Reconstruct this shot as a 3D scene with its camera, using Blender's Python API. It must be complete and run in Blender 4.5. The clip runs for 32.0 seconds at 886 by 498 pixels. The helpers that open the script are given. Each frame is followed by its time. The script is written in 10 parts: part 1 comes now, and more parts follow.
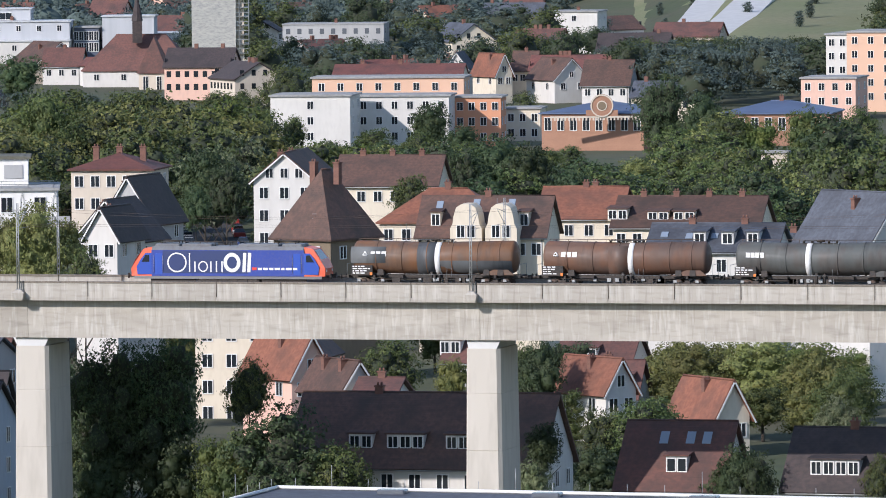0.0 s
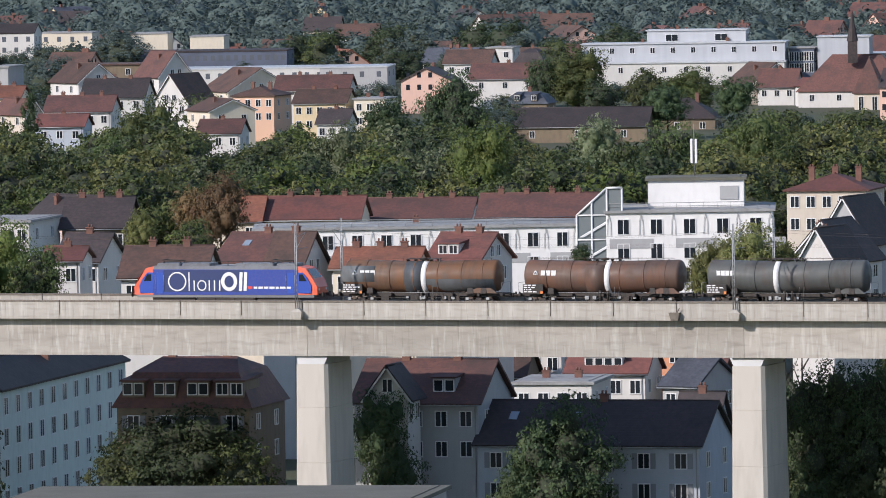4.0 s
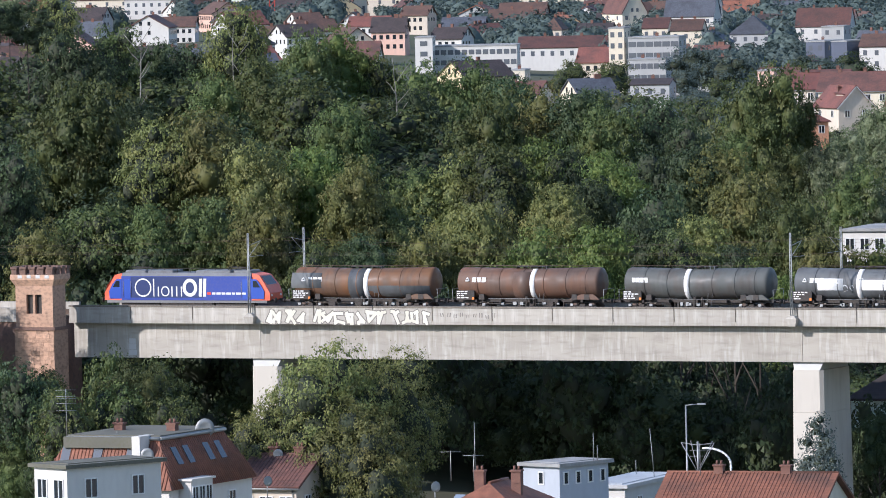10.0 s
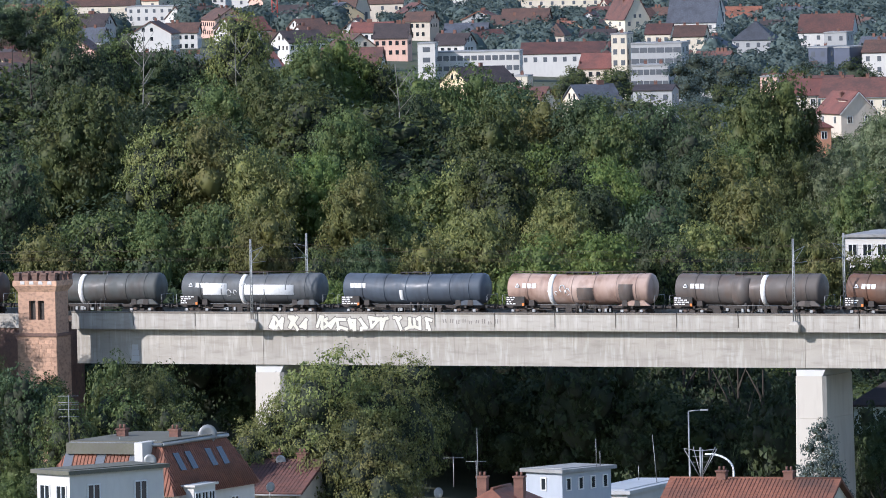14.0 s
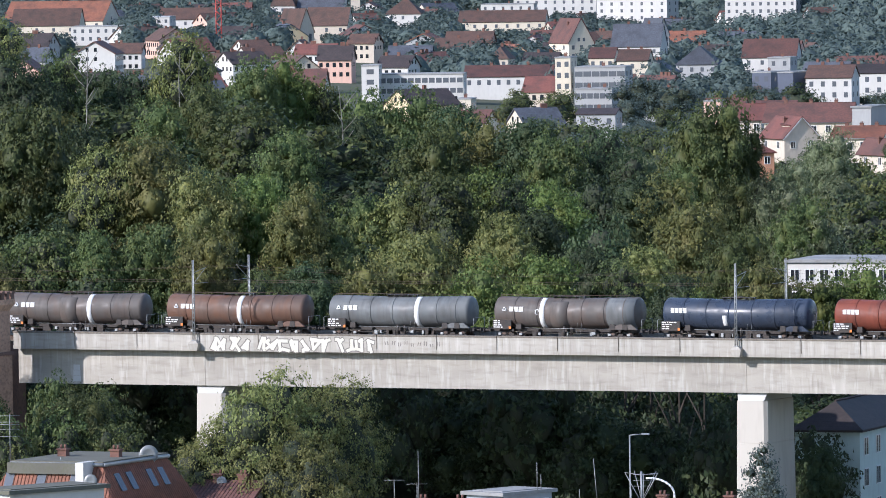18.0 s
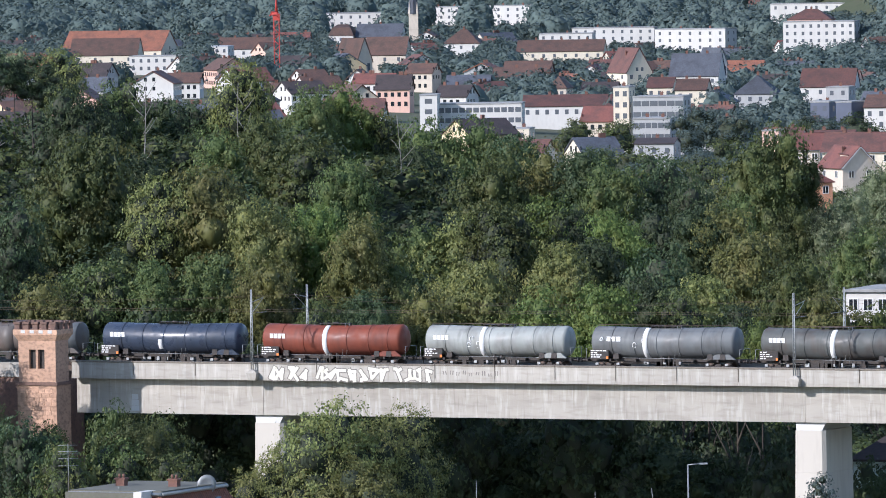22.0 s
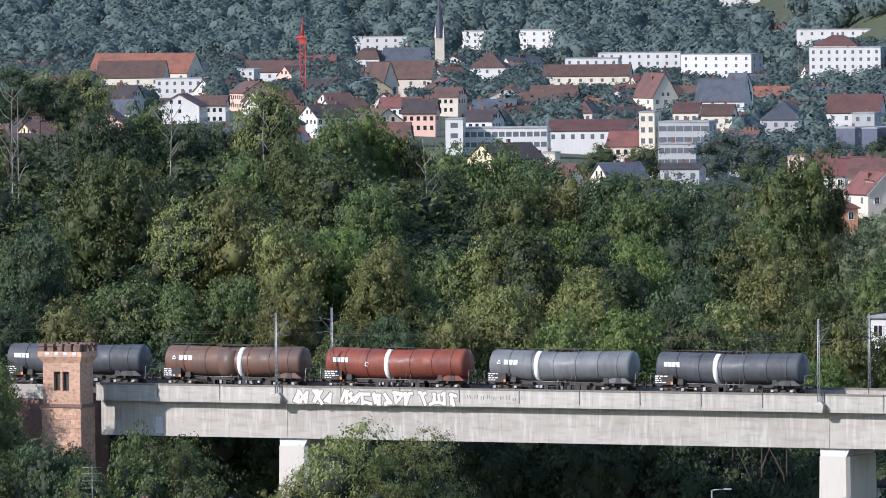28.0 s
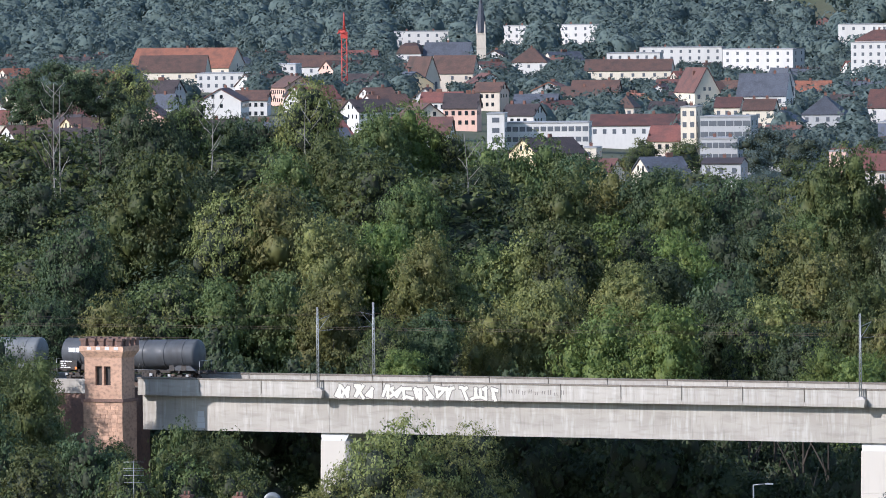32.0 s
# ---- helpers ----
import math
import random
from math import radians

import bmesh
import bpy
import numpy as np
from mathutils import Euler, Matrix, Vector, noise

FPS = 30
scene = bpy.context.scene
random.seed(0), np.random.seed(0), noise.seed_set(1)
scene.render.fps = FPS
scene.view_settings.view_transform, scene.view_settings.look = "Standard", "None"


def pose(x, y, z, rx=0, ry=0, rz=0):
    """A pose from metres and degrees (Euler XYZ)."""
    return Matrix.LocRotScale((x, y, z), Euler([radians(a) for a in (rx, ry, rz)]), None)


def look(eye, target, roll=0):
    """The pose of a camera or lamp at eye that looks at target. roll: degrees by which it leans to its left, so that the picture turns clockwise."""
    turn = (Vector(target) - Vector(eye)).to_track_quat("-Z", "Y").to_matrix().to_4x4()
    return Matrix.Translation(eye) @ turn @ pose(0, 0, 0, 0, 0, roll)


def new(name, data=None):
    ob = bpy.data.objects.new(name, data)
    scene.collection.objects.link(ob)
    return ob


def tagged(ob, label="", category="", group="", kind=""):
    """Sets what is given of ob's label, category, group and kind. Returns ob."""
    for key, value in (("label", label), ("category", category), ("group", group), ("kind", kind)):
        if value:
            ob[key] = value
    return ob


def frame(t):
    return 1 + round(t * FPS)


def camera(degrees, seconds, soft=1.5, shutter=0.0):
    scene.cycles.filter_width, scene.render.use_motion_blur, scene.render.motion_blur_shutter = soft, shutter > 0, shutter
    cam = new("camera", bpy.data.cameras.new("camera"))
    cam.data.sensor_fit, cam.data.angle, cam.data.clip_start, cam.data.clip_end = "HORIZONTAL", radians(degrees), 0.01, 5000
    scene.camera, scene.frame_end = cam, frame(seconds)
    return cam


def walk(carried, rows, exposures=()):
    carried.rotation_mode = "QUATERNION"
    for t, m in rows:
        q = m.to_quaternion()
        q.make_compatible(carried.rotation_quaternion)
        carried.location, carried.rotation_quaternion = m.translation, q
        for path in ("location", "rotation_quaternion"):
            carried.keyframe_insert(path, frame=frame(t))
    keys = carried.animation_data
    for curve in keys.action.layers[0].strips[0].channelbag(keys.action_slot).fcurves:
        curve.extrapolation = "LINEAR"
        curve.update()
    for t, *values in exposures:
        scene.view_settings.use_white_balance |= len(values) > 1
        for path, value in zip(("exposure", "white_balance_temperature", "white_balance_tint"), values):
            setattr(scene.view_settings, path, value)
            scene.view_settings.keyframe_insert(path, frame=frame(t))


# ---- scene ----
cam = camera(6.0, 32.0, soft=0.95)
EYE = (0.0, 0.0, 67.31)  # a hill top across the valley
# seconds, heading, tilt, roll in degrees
VIEWS = [
    (0.0, 14.842, -3.000, -0.600),
    (0.5, 15.474, -2.960, -0.663),
    (1.0, 16.167, -2.916, -0.590),
    (1.5, 17.067, -2.895, -0.777),
    (2.0, 17.762, -2.891, -0.778),
    (2.5, 18.306, -2.891, -0.774),
    (3.0, 18.809, -2.861, -0.868),
    (3.5, 19.200, -2.825, -0.917),
    (4.0, 19.695, -2.794, -0.993),
    (4.5, 20.757, -2.767, -1.239),
    (6.5, 22.897, -2.643, -1.143),
    (7.0, 23.289, -2.632, -1.276),
    (7.5, 23.813, -2.669, -1.497),
    (8.0, 24.495, -2.692, -1.479),
    (8.5, 25.070, -2.690, -1.265),
    (9.0, 25.533, -2.676, -1.224),
    (9.5, 25.872, -2.660, -1.322),
    (10.0, 25.907, -2.616, -1.251),
    (10.5, 25.996, -2.580, -1.266),
    (11.0, 26.023, -2.533, -1.225),
    (11.5, 26.054, -2.487, -1.472),
    (12.0, 26.078, -2.459, -1.472),
    (12.5, 26.087, -2.462, -1.598),
    (13.0, 26.034, -2.483, -1.339),
    (13.5, 25.968, -2.531, -1.414),
    (14.0, 25.924, -2.575, -1.261),
    (14.5, 25.924, -2.592, -1.179),
    (16.5, 25.836, -2.563, -1.168),
    (17.0, 25.739, -2.549, -0.993),
    (17.5, 25.640, -2.490, -0.935),
    (18.0, 25.531, -2.430, -0.836),
    (18.5, 25.447, -2.371, -0.698),
    (19.0, 25.416, -2.321, -0.624),
    (19.5, 25.418, -2.286, -0.427),
    (20.0, 25.503, -2.244, -0.655),
    (20.5, 25.653, -2.224, -0.760),
    (21.0, 25.856, -2.214, -0.880),
    (21.5, 25.919, -2.217, -0.773),
    (22.0, 25.923, -2.224, -0.851),
    (22.5, 25.921, -2.228, -0.934),
    (23.0, 25.917, -2.245, -0.953),
    (23.5, 25.918, -2.252, -0.900),
    (24.0, 25.929, -2.249, -0.818),
    (24.5, 25.939, -2.244, -0.669),
    (26.5, 26.015, -2.190, -0.649),
    (27.0, 26.035, -2.133, -0.535),
    (27.5, 26.061, -2.085, -0.615),
    (28.0, 26.091, -2.059, -0.564),
    (28.5, 26.100, -2.029, -0.678),
    (29.0, 26.116, -2.010, -0.728),
    (29.5, 26.142, -1.997, -0.899),
    (30.0, 26.188, -1.999, -0.942),
    (30.5, 26.225, -2.008, -0.781),
    (31.0, 26.278, -2.042, -0.622),
    (31.5, 26.336, -2.081, -0.557),
    (32.0, 26.373, -2.092, -0.568),
]
walk(cam, [(t, pose(*EYE, 90 + tilt, 0, heading) @ pose(0, 0, 0, 0, 0, roll)) for t, heading, tilt, roll in VIEWS], [(0.0, 0.54, 6100, 18), (1.6, 0.49, 6150, 18), (2.8, 0.29, 6250, 19), (4.2, 0.42, 6250, 19), (6.8, 0.80, 6000, 18), (9.0, 0.74, 5950, 18), (12.0, 0.66, 5900, 18), (20.0, 0.77, 5820, 18), (32.0, 0.77, 5850, 18)])

# ---- light ----
world = bpy.data.worlds.new("sky")
scene.world = world
world.use_nodes = True
SUN = Vector((-0.60, -1.0, 0.62)).normalized()
wn, wl = world.node_tree.nodes, world.node_tree.links
sky = wn.new("ShaderNodeTexSky")
sky.sky_type, sky.sun_disc = "NISHITA", False
sky.sun_elevation = math.asin(SUN.z)
sky.sun_rotation = math.atan2(SUN.x, SUN.y)
sky.altitude, sky.air_density, sky.dust_density = 250, 1.1, 0.3
wn["Background"].inputs["Strength"].default_value = 0.125
wl.new(sky.outputs[0], wn["Background"].inputs["Color"])
sun = new("sun", bpy.data.lights.new("sun", "SUN"))
sun.data.energy, sun.data.angle, sun.data.color = 3.25, radians(0.6), (1.0, 0.94, 0.84)
sun.matrix_world = look(SUN * 900, (0, 0, 0))


# ---- materials ----
def nodes_of(name):
    m = bpy.data.materials.new(name)
    m.use_nodes = True
    return m, m.node_tree.nodes, m.node_tree.links, m.node_tree.nodes["Principled BSDF"]


def rgba(c):
    return (c[0], c[1], c[2], 1.0)


def mixed(n, l, a, b, fac):
    """A colour mix node of two sockets or colours by a socket."""
    x = n.new("ShaderNodeMix")
    x.data_type = "RGBA"
    for key, v in ((6, a), (7, b)):
        if isinstance(v, tuple):
            x.inputs[key].default_value = rgba(v)
        else:
            l.new(v, x.inputs[key])
    l.new(fac, x.inputs[0])
    return x.outputs[2]


def noise_fac(n, l, coord, scale, detail=4.0, lo=0.35, hi=0.65, stretch=(1, 1, 1)):
    mp = n.new("ShaderNodeMapping")
    mp.inputs["Scale"].default_value = stretch
    l.new(coord, mp.inputs[0])
    t = n.new("ShaderNodeTexNoise")
    t.inputs["Scale"].default_value, t.inputs["Detail"].default_value = scale, detail
    l.new(mp.outputs[0], t.inputs["Vector"])
    r = n.new("ShaderNodeMapRange")
    r.inputs["From Min"].default_value, r.inputs["From Max"].default_value = lo, hi
    l.new(t.outputs["Fac"], r.inputs[0])
    return r.outputs[0]


def bumped(n, l, p, fac, strength, distance):
    b = n.new("ShaderNodeBump")
    b.inputs["Strength"].default_value, b.inputs["Distance"].default_value = strength, distance
    l.new(fac, b.inputs["Height"])
    l.new(b.outputs[0], p.inputs["Normal"])


def surface(name, c1, c2, rough=0.8, metal=0.0, big=0.15, fine=3.0, stretch=(1, 1, 1), grime=None, amount=0.5, bump=0.0, vary=0.0):
    """Two-scale varied surface: c1 and c2 blend at a large scale, grime comes in at a fine one."""
    m, n, l, p = nodes_of(name)
    tc = n.new("ShaderNodeTexCoord").outputs["Object"]
    col = mixed(n, l, c1, c2, noise_fac(n, l, tc, big, 4, 0.3, 0.7, stretch))
    f = noise_fac(n, l, tc, fine, 6, 0.45, 0.75, stretch)
    if grime:
        mm = n.new("ShaderNodeMath")
        mm.operation = "MULTIPLY"
        mm.inputs[1].default_value = amount
        l.new(f, mm.inputs[0])
        col = mixed(n, l, col, grime, mm.outputs[0])
    if vary:
        oi = n.new("ShaderNodeObjectInfo")
        hs = n.new("ShaderNodeHueSaturation")
        mr = n.new("ShaderNodeMapRange")
        mr.inputs["To Min"].default_value, mr.inputs["To Max"].default_value = 1 - vary, 1 + vary
        l.new(oi.outputs["Random"], mr.inputs[0])
        l.new(mr.outputs[0], hs.inputs["Value"])
        l.new(col, hs.inputs["Color"])
        col = hs.outputs[0]
    l.new(col, p.inputs["Base Color"])
    p.inputs["Roughness"].default_value, p.inputs["Metallic"].default_value = rough, metal
    if bump:
        bumped(n, l, p, f, 0.6, bump)
    return m


def weathered(name, c1, c2, pale, dark, vary=0.08):
    """Board-marked concrete: long level stains, runs of lime and soot down the face."""
    m, n, l, p = nodes_of(name)
    tc = n.new("ShaderNodeTexCoord").outputs["Object"]
    col = mixed(n, l, c1, c2, noise_fac(n, l, tc, 0.5, 6, 0.35, 0.65, (0.35, 1, 1.2)))
    col = mixed(n, l, col, pale, half_of(n, l, noise_fac(n, l, tc, 1.6, 6, 0.52, 0.72, (1.6, 1, 0.22)), 0.6))
    col = mixed(n, l, col, dark, half_of(n, l, noise_fac(n, l, tc, 0.9, 8, 0.50, 0.80, (0.5, 1, 2.4)), 0.55))
    col = mixed(n, l, col, dark, half_of(n, l, noise_fac(n, l, tc, 3.0, 5, 0.56, 0.80, (1.4, 1, 0.12)), 0.6))
    oi, hs, mr = n.new("ShaderNodeObjectInfo"), n.new("ShaderNodeHueSaturation"), n.new("ShaderNodeMapRange")
    mr.inputs["To Min"].default_value, mr.inputs["To Max"].default_value = 1 - vary, 1 + vary
    l.new(oi.outputs["Random"], mr.inputs[0])
    l.new(mr.outputs[0], hs.inputs["Value"])
    l.new(col, hs.inputs["Color"])
    l.new(hs.outputs[0], p.inputs["Base Color"])
    p.inputs["Roughness"].default_value = 0.9
    bumped(n, l, p, noise_fac(n, l, tc, 6.0, 4, 0.3, 0.7), 0.5, 0.012)
    return m


def half_of(n, l, fac, k):
    mm = n.new("ShaderNodeMath")
    mm.operation = "MULTIPLY"
    mm.inputs[1].default_value = k
    l.new(fac, mm.inputs[0])
    return mm.outputs[0]


def plain(name, c, rough=0.6, metal=0.0):
    return surface(name, c, tuple(v * 0.86 for v in c), rough, metal, 0.6, 6.0)


def foliage(name, light, dark, warm):
    """Leaves: tone varies from tree to tree and from clump to clump; a little light passes through."""
    m, n, l, p = nodes_of(name)
    oi, ge = n.new("ShaderNodeObjectInfo"), n.new("ShaderNodeNewGeometry")
    tc = n.new("ShaderNodeTexCoord").outputs["Object"]
    sp = n.new("ShaderNodeMapRange")
    sp.inputs["To Min"].default_value = 0.0
    l.new(ge.outputs["Random Per Island"], sp.inputs[0])
    a = mixed(n, l, dark, light, sp.outputs[0])
    b = mixed(n, l, a, warm, noise_fac(n, l, tc, 0.35, 3, 0.5, 0.8))
    hs = n.new("ShaderNodeHueSaturation")
    for key, lo, hi in (("Hue", 0.485, 0.515), ("Value", 0.68, 1.30)):
        mr = n.new("ShaderNodeMapRange")
        mr.inputs["To Min"].default_value, mr.inputs["To Max"].default_value = lo, hi
        l.new(oi.outputs["Random"], mr.inputs[0])
        l.new(mr.outputs[0], hs.inputs[key])
    l.new(b, hs.inputs["Color"])
    l.new(hs.outputs[0], p.inputs["Base Color"])
    p.inputs["Roughness"].default_value = 0.6
    p.inputs["Specular IOR Level"].default_value = 0.25
    tr = n.new("ShaderNodeBsdfTranslucent")
    l.new(hs.outputs[0], tr.inputs["Color"])
    mx = n.new("ShaderNodeMixShader")
    mx.inputs[0].default_value = 0.26
    l.new(p.outputs[0], mx.inputs[1])
    l.new(tr.outputs[0], mx.inputs[2])
    l.new(mx.outputs[0], n["Material Output"].inputs[0])
    return m


def tiled(name, c1, c2, dirt, course=0.34):
    """Clay roof: courses and pans in fine relief, tiles that differ, moss and soot."""
    m, n, l, p = nodes_of(name)
    tc = n.new("ShaderNodeTexCoord").outputs["Object"]
    col = mixed(n, l, c1, c2, noise_fac(n, l, tc, 2.2, 3, 0.35, 0.65))
    col = mixed(n, l, col, dirt, noise_fac(n, l, tc, 0.35, 6, 0.45, 0.8))
    oi = n.new("ShaderNodeObjectInfo")
    hs = n.new("ShaderNodeHueSaturation")
    mr = n.new("ShaderNodeMapRange")
    mr.inputs["To Min"].default_value, mr.inputs["To Max"].default_value = 0.8, 1.2
    l.new(oi.outputs["Random"], mr.inputs[0])
    l.new(mr.outputs[0], hs.inputs["Value"])
    l.new(col, hs.inputs["Color"])
    l.new(hs.outputs[0], p.inputs["Base Color"])
    p.inputs["Roughness"].default_value = 0.75
    w = n.new("ShaderNodeTexWave")
    w.bands_direction, w.wave_profile = "Z", "SAW"
    w.inputs["Scale"].default_value = 0.314 / (course * 0.6)
    w.inputs["Distortion"].default_value = 0.3
    l.new(tc, w.inputs["Vector"])
    bumped(n, l, p, w.outputs["Fac"], 0.5, 0.06)
    return m


def glass(name, c=(0.02, 0.025, 0.03), rough=0.06):
    m, n, l, p = nodes_of(name)
    p.inputs["Base Color"].default_value = rgba(c)
    p.inputs["Roughness"].default_value = rough
    p.inputs["Specular IOR Level"].default_value = 0.7
    return m


CONCRETE = weathered("concrete", (0.415, 0.382, 0.328), (0.35, 0.32, 0.272), (0.56, 0.54, 0.49), (0.19, 0.17, 0.14))
CONCRETE_PIER = surface("pier_concrete", (0.56, 0.515, 0.445), (0.45, 0.412, 0.352), 0.9, 0, 0.10, 1.2, (1, 1, 0.2), (0.30, 0.27, 0.22), 0.4, 0.01)
CONCRETE_PALE = surface("pale_concrete", (0.56, 0.555, 0.53), (0.48, 0.475, 0.455), 0.8, 0, 0.4, 3.0)
CONCRETE_DARK = surface("weathered_concrete", (0.22, 0.19, 0.15), (0.14, 0.12, 0.10), 0.95, 0, 0.3, 3.0, (1, 1, 1), (0.07, 0.06, 0.05), 0.6, 0.02)
SANDSTONE = surface("red_sandstone", (0.54, 0.335, 0.225), (0.42, 0.26, 0.175), 0.9, 0, 0.35, 2.5, (1, 1, 1.5), (0.12, 0.085, 0.065), 0.65, 0.02, 0.2)
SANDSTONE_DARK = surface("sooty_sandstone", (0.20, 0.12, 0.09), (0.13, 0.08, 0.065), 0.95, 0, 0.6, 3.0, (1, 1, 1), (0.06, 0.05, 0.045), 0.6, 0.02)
BALLAST = surface("ballast", (0.16, 0.12, 0.09), (0.10, 0.08, 0.065), 1.0, 0, 0.8, 9.0, (1, 1, 1), (0.05, 0.045, 0.04), 0.7, 0.04)
STEEL = surface("rusty_steel", (0.13, 0.085, 0.06), (0.08, 0.06, 0.05), 0.7, 0.3, 1.0, 8.0)
MAST = surface("galvanised_steel", (0.38, 0.39, 0.38), (0.27, 0.28, 0.28), 0.55, 0.6, 0.8, 6.0)
BLACK = surface("underframe_black", (0.030, 0.028, 0.026), (0.05, 0.04, 0.033), 0.75, 0, 0.7, 5.0, (1, 1, 1), (0.10, 0.07, 0.05), 0.4)
WHITE = surface("white_paint", (0.80, 0.80, 0.78), (0.70, 0.70, 0.67), 0.6, 0, 0.6, 5.0, (1, 1, 1), (0.45, 0.42, 0.38), 0.35)
GROUND = surface("grass_and_soil", (0.055, 0.075, 0.028), (0.085, 0.078, 0.045), 1.0, 0, 0.02, 0.25, (1, 1, 1), (0.03, 0.045, 0.018), 0.6)
GLASS = glass("window_glass")


# ---- building blocks ----
def part(name, bm, material, parent, label=""):
    """Links a bmesh as one mesh object under a thing or a part."""
    me = bpy.data.meshes.new(name)
    bm.normal_update()
    bm.to_mesh(me)
    bm.free()
    for m in material if isinstance(material, (list, tuple)) else [material]:
        me.materials.append(m)
    ob = new(name, me)
    ob.parent = parent
    if label:
        tagged(ob, label)
    return ob


def again(name, ob, parent, m):
    """The same mesh once more, as an object of its own at the pose m in its parent's space."""
    o = new(name, ob.data)
    o.parent, o.matrix_basis = parent, m
    return o


def thing(name, m, label, category, group="", kind=""):
    ob = new(name)
    ob.matrix_basis = m
    ob.empty_display_size = 0.5
    return tagged(ob, label, category, group, kind)


def hexa(bm, pts, mi=0):
    """A block from eight corners: four below, four above, both anticlockwise from above."""
    v = [bm.verts.new(p) for p in pts]
    for q in ((3, 2, 1, 0), (4, 5, 6, 7), (0, 1, 5, 4), (1, 2, 6, 5), (2, 3, 7, 6), (3, 0, 4, 7)):
        bm.faces.new([v[i] for i in q]).material_index = mi


def box(bm, x0, x1, y0, y1, z0, z1, mi=0):
    hexa(bm, [(x0, y0, z0), (x1, y0, z0), (x1, y1, z0), (x0, y1, z0), (x0, y0, z1), (x1, y0, z1), (x1, y1, z1), (x0, y1, z1)], mi)


def soft_box(bm, x0, x1, y0, y1, z0, z1, c, mi=0):
    """A block whose four upright edges and top rim are bevelled by c."""
    ring = [(x0 + c, y0), (x1 - c, y0), (x1, y0 + c), (x1, y1 - c), (x1 - c, y1), (x0 + c, y1), (x0, y1 - c), (x0, y0 + c)]
    cx, cy = (x0 + x1) / 2, (y0 + y1) / 2
    lo = [bm.verts.new((x, y, z0)) for x, y in ring]
    hi = [bm.verts.new((x, y, z1 - c)) for x, y in ring]
    kx, ky = 1 - 1.2 * c / max(x1 - x0, 1e-6), 1 - 1.2 * c / max(y1 - y0, 1e-6)
    top = [bm.verts.new((cx + (x - cx) * kx, cy + (y - cy) * ky, z1)) for x, y in ring]
    for a, b in ((lo, hi), (hi, top)):
        for i in range(8):
            bm.faces.new((a[i], a[(i + 1) % 8], b[(i + 1) % 8], b[i])).material_index = mi
    bm.faces.new(top).material_index = mi
    bm.faces.new(lo[::-1]).material_index = mi


def tube(bm, p, q, r0, r1=None, sides=8, mi=0, smooth=True):
    """A closed tapered rod from p to q."""
    p, q = Vector(p), Vector(q)
    r1 = r0 if r1 is None else r1
    w = (q - p).normalized()
    u = w.orthogonal().normalized()
    v = w.cross(u)
    a, b = [], []
    for i in range(sides):
        d = u * math.cos(i * math.tau / sides) + v * math.sin(i * math.tau / sides)
        a.append(bm.verts.new(p + d * r0))
        b.append(bm.verts.new(q + d * r1))
    for i in range(sides):
        f = bm.faces.new((a[i], a[(i + 1) % sides], b[(i + 1) % sides], b[i]))
        f.material_index, f.smooth = mi, smooth
    bm.faces.new(a[::-1]).material_index = mi
    bm.faces.new(b).material_index = mi


def lathe(bm, profile, axis="x", sides=28, mi=0, at=(0, 0, 0)):
    """Turns rows (along, radius) about an axis."""
    rings = []
    for s, r in profile:
        ring = []
        for i in range(sides):
            c, d = r * math.cos(i * math.tau / sides), r * math.sin(i * math.tau / sides)
            ring.append(bm.verts.new({"x": (at[0] + s, at[1] + c, at[2] + d), "y": (at[0] + d, at[1] + s, at[2] + c), "z": (at[0] + c, at[1] + d, at[2] + s)}[axis]))
        rings.append(ring)
    for a, b in zip(rings, rings[1:]):
        for i in range(sides):
            f = bm.faces.new((a[i], a[(i + 1) % sides], b[(i + 1) % sides], b[i]))
            f.smooth, f.material_index = True, mi
    bm.faces.new(rings[0][::-1]).material_index = mi
    bm.faces.new(rings[-1]).material_index = mi


def ss(a, b, v):
    u = min(1.0, max(0.0, (v - a) / (b - a)))
    return u * u * (3 - 2 * u)


# ---- the ground ----
def ground(x, y):
    """Height of the land: the viewer's hill, the valley floor, the wooded knoll behind the bridge, the far ridge."""
    r = math.hypot(x, y)
    b = math.degrees(math.atan2(-x, y))
    z = 65.4 * max(0.0, 1 - r / 430) ** 1.3
    z += 4.0 * ss(760, 1150, r)
    if y > 0:
        k = ss(22.6, 27.5, b) * (1 - ss(48, 75, b))
        z += k * (7.0 * ss(735, 800, r) + 20.5 * ss(815, 1010, r) - 20.0 * ss(1040, 1350, r))
    e = 2350 + 500 * ss(12.6, 14.2, b) + 900 * ss(21.8, 24.2, b)
    z += (150 + 25 * math.sin(b * 0.55) + 10 * math.sin(b * 1.7 + 1)) * ss(e, 5100 - 1400 * (1 - ss(12.6, 14.2, b)), r) + 16 * ss(e - 300, e + 300, r)
    return z + 0.5 * noise.noise((x * 0.012, y * 0.012, 0.3)) * ss(430, 600, r)


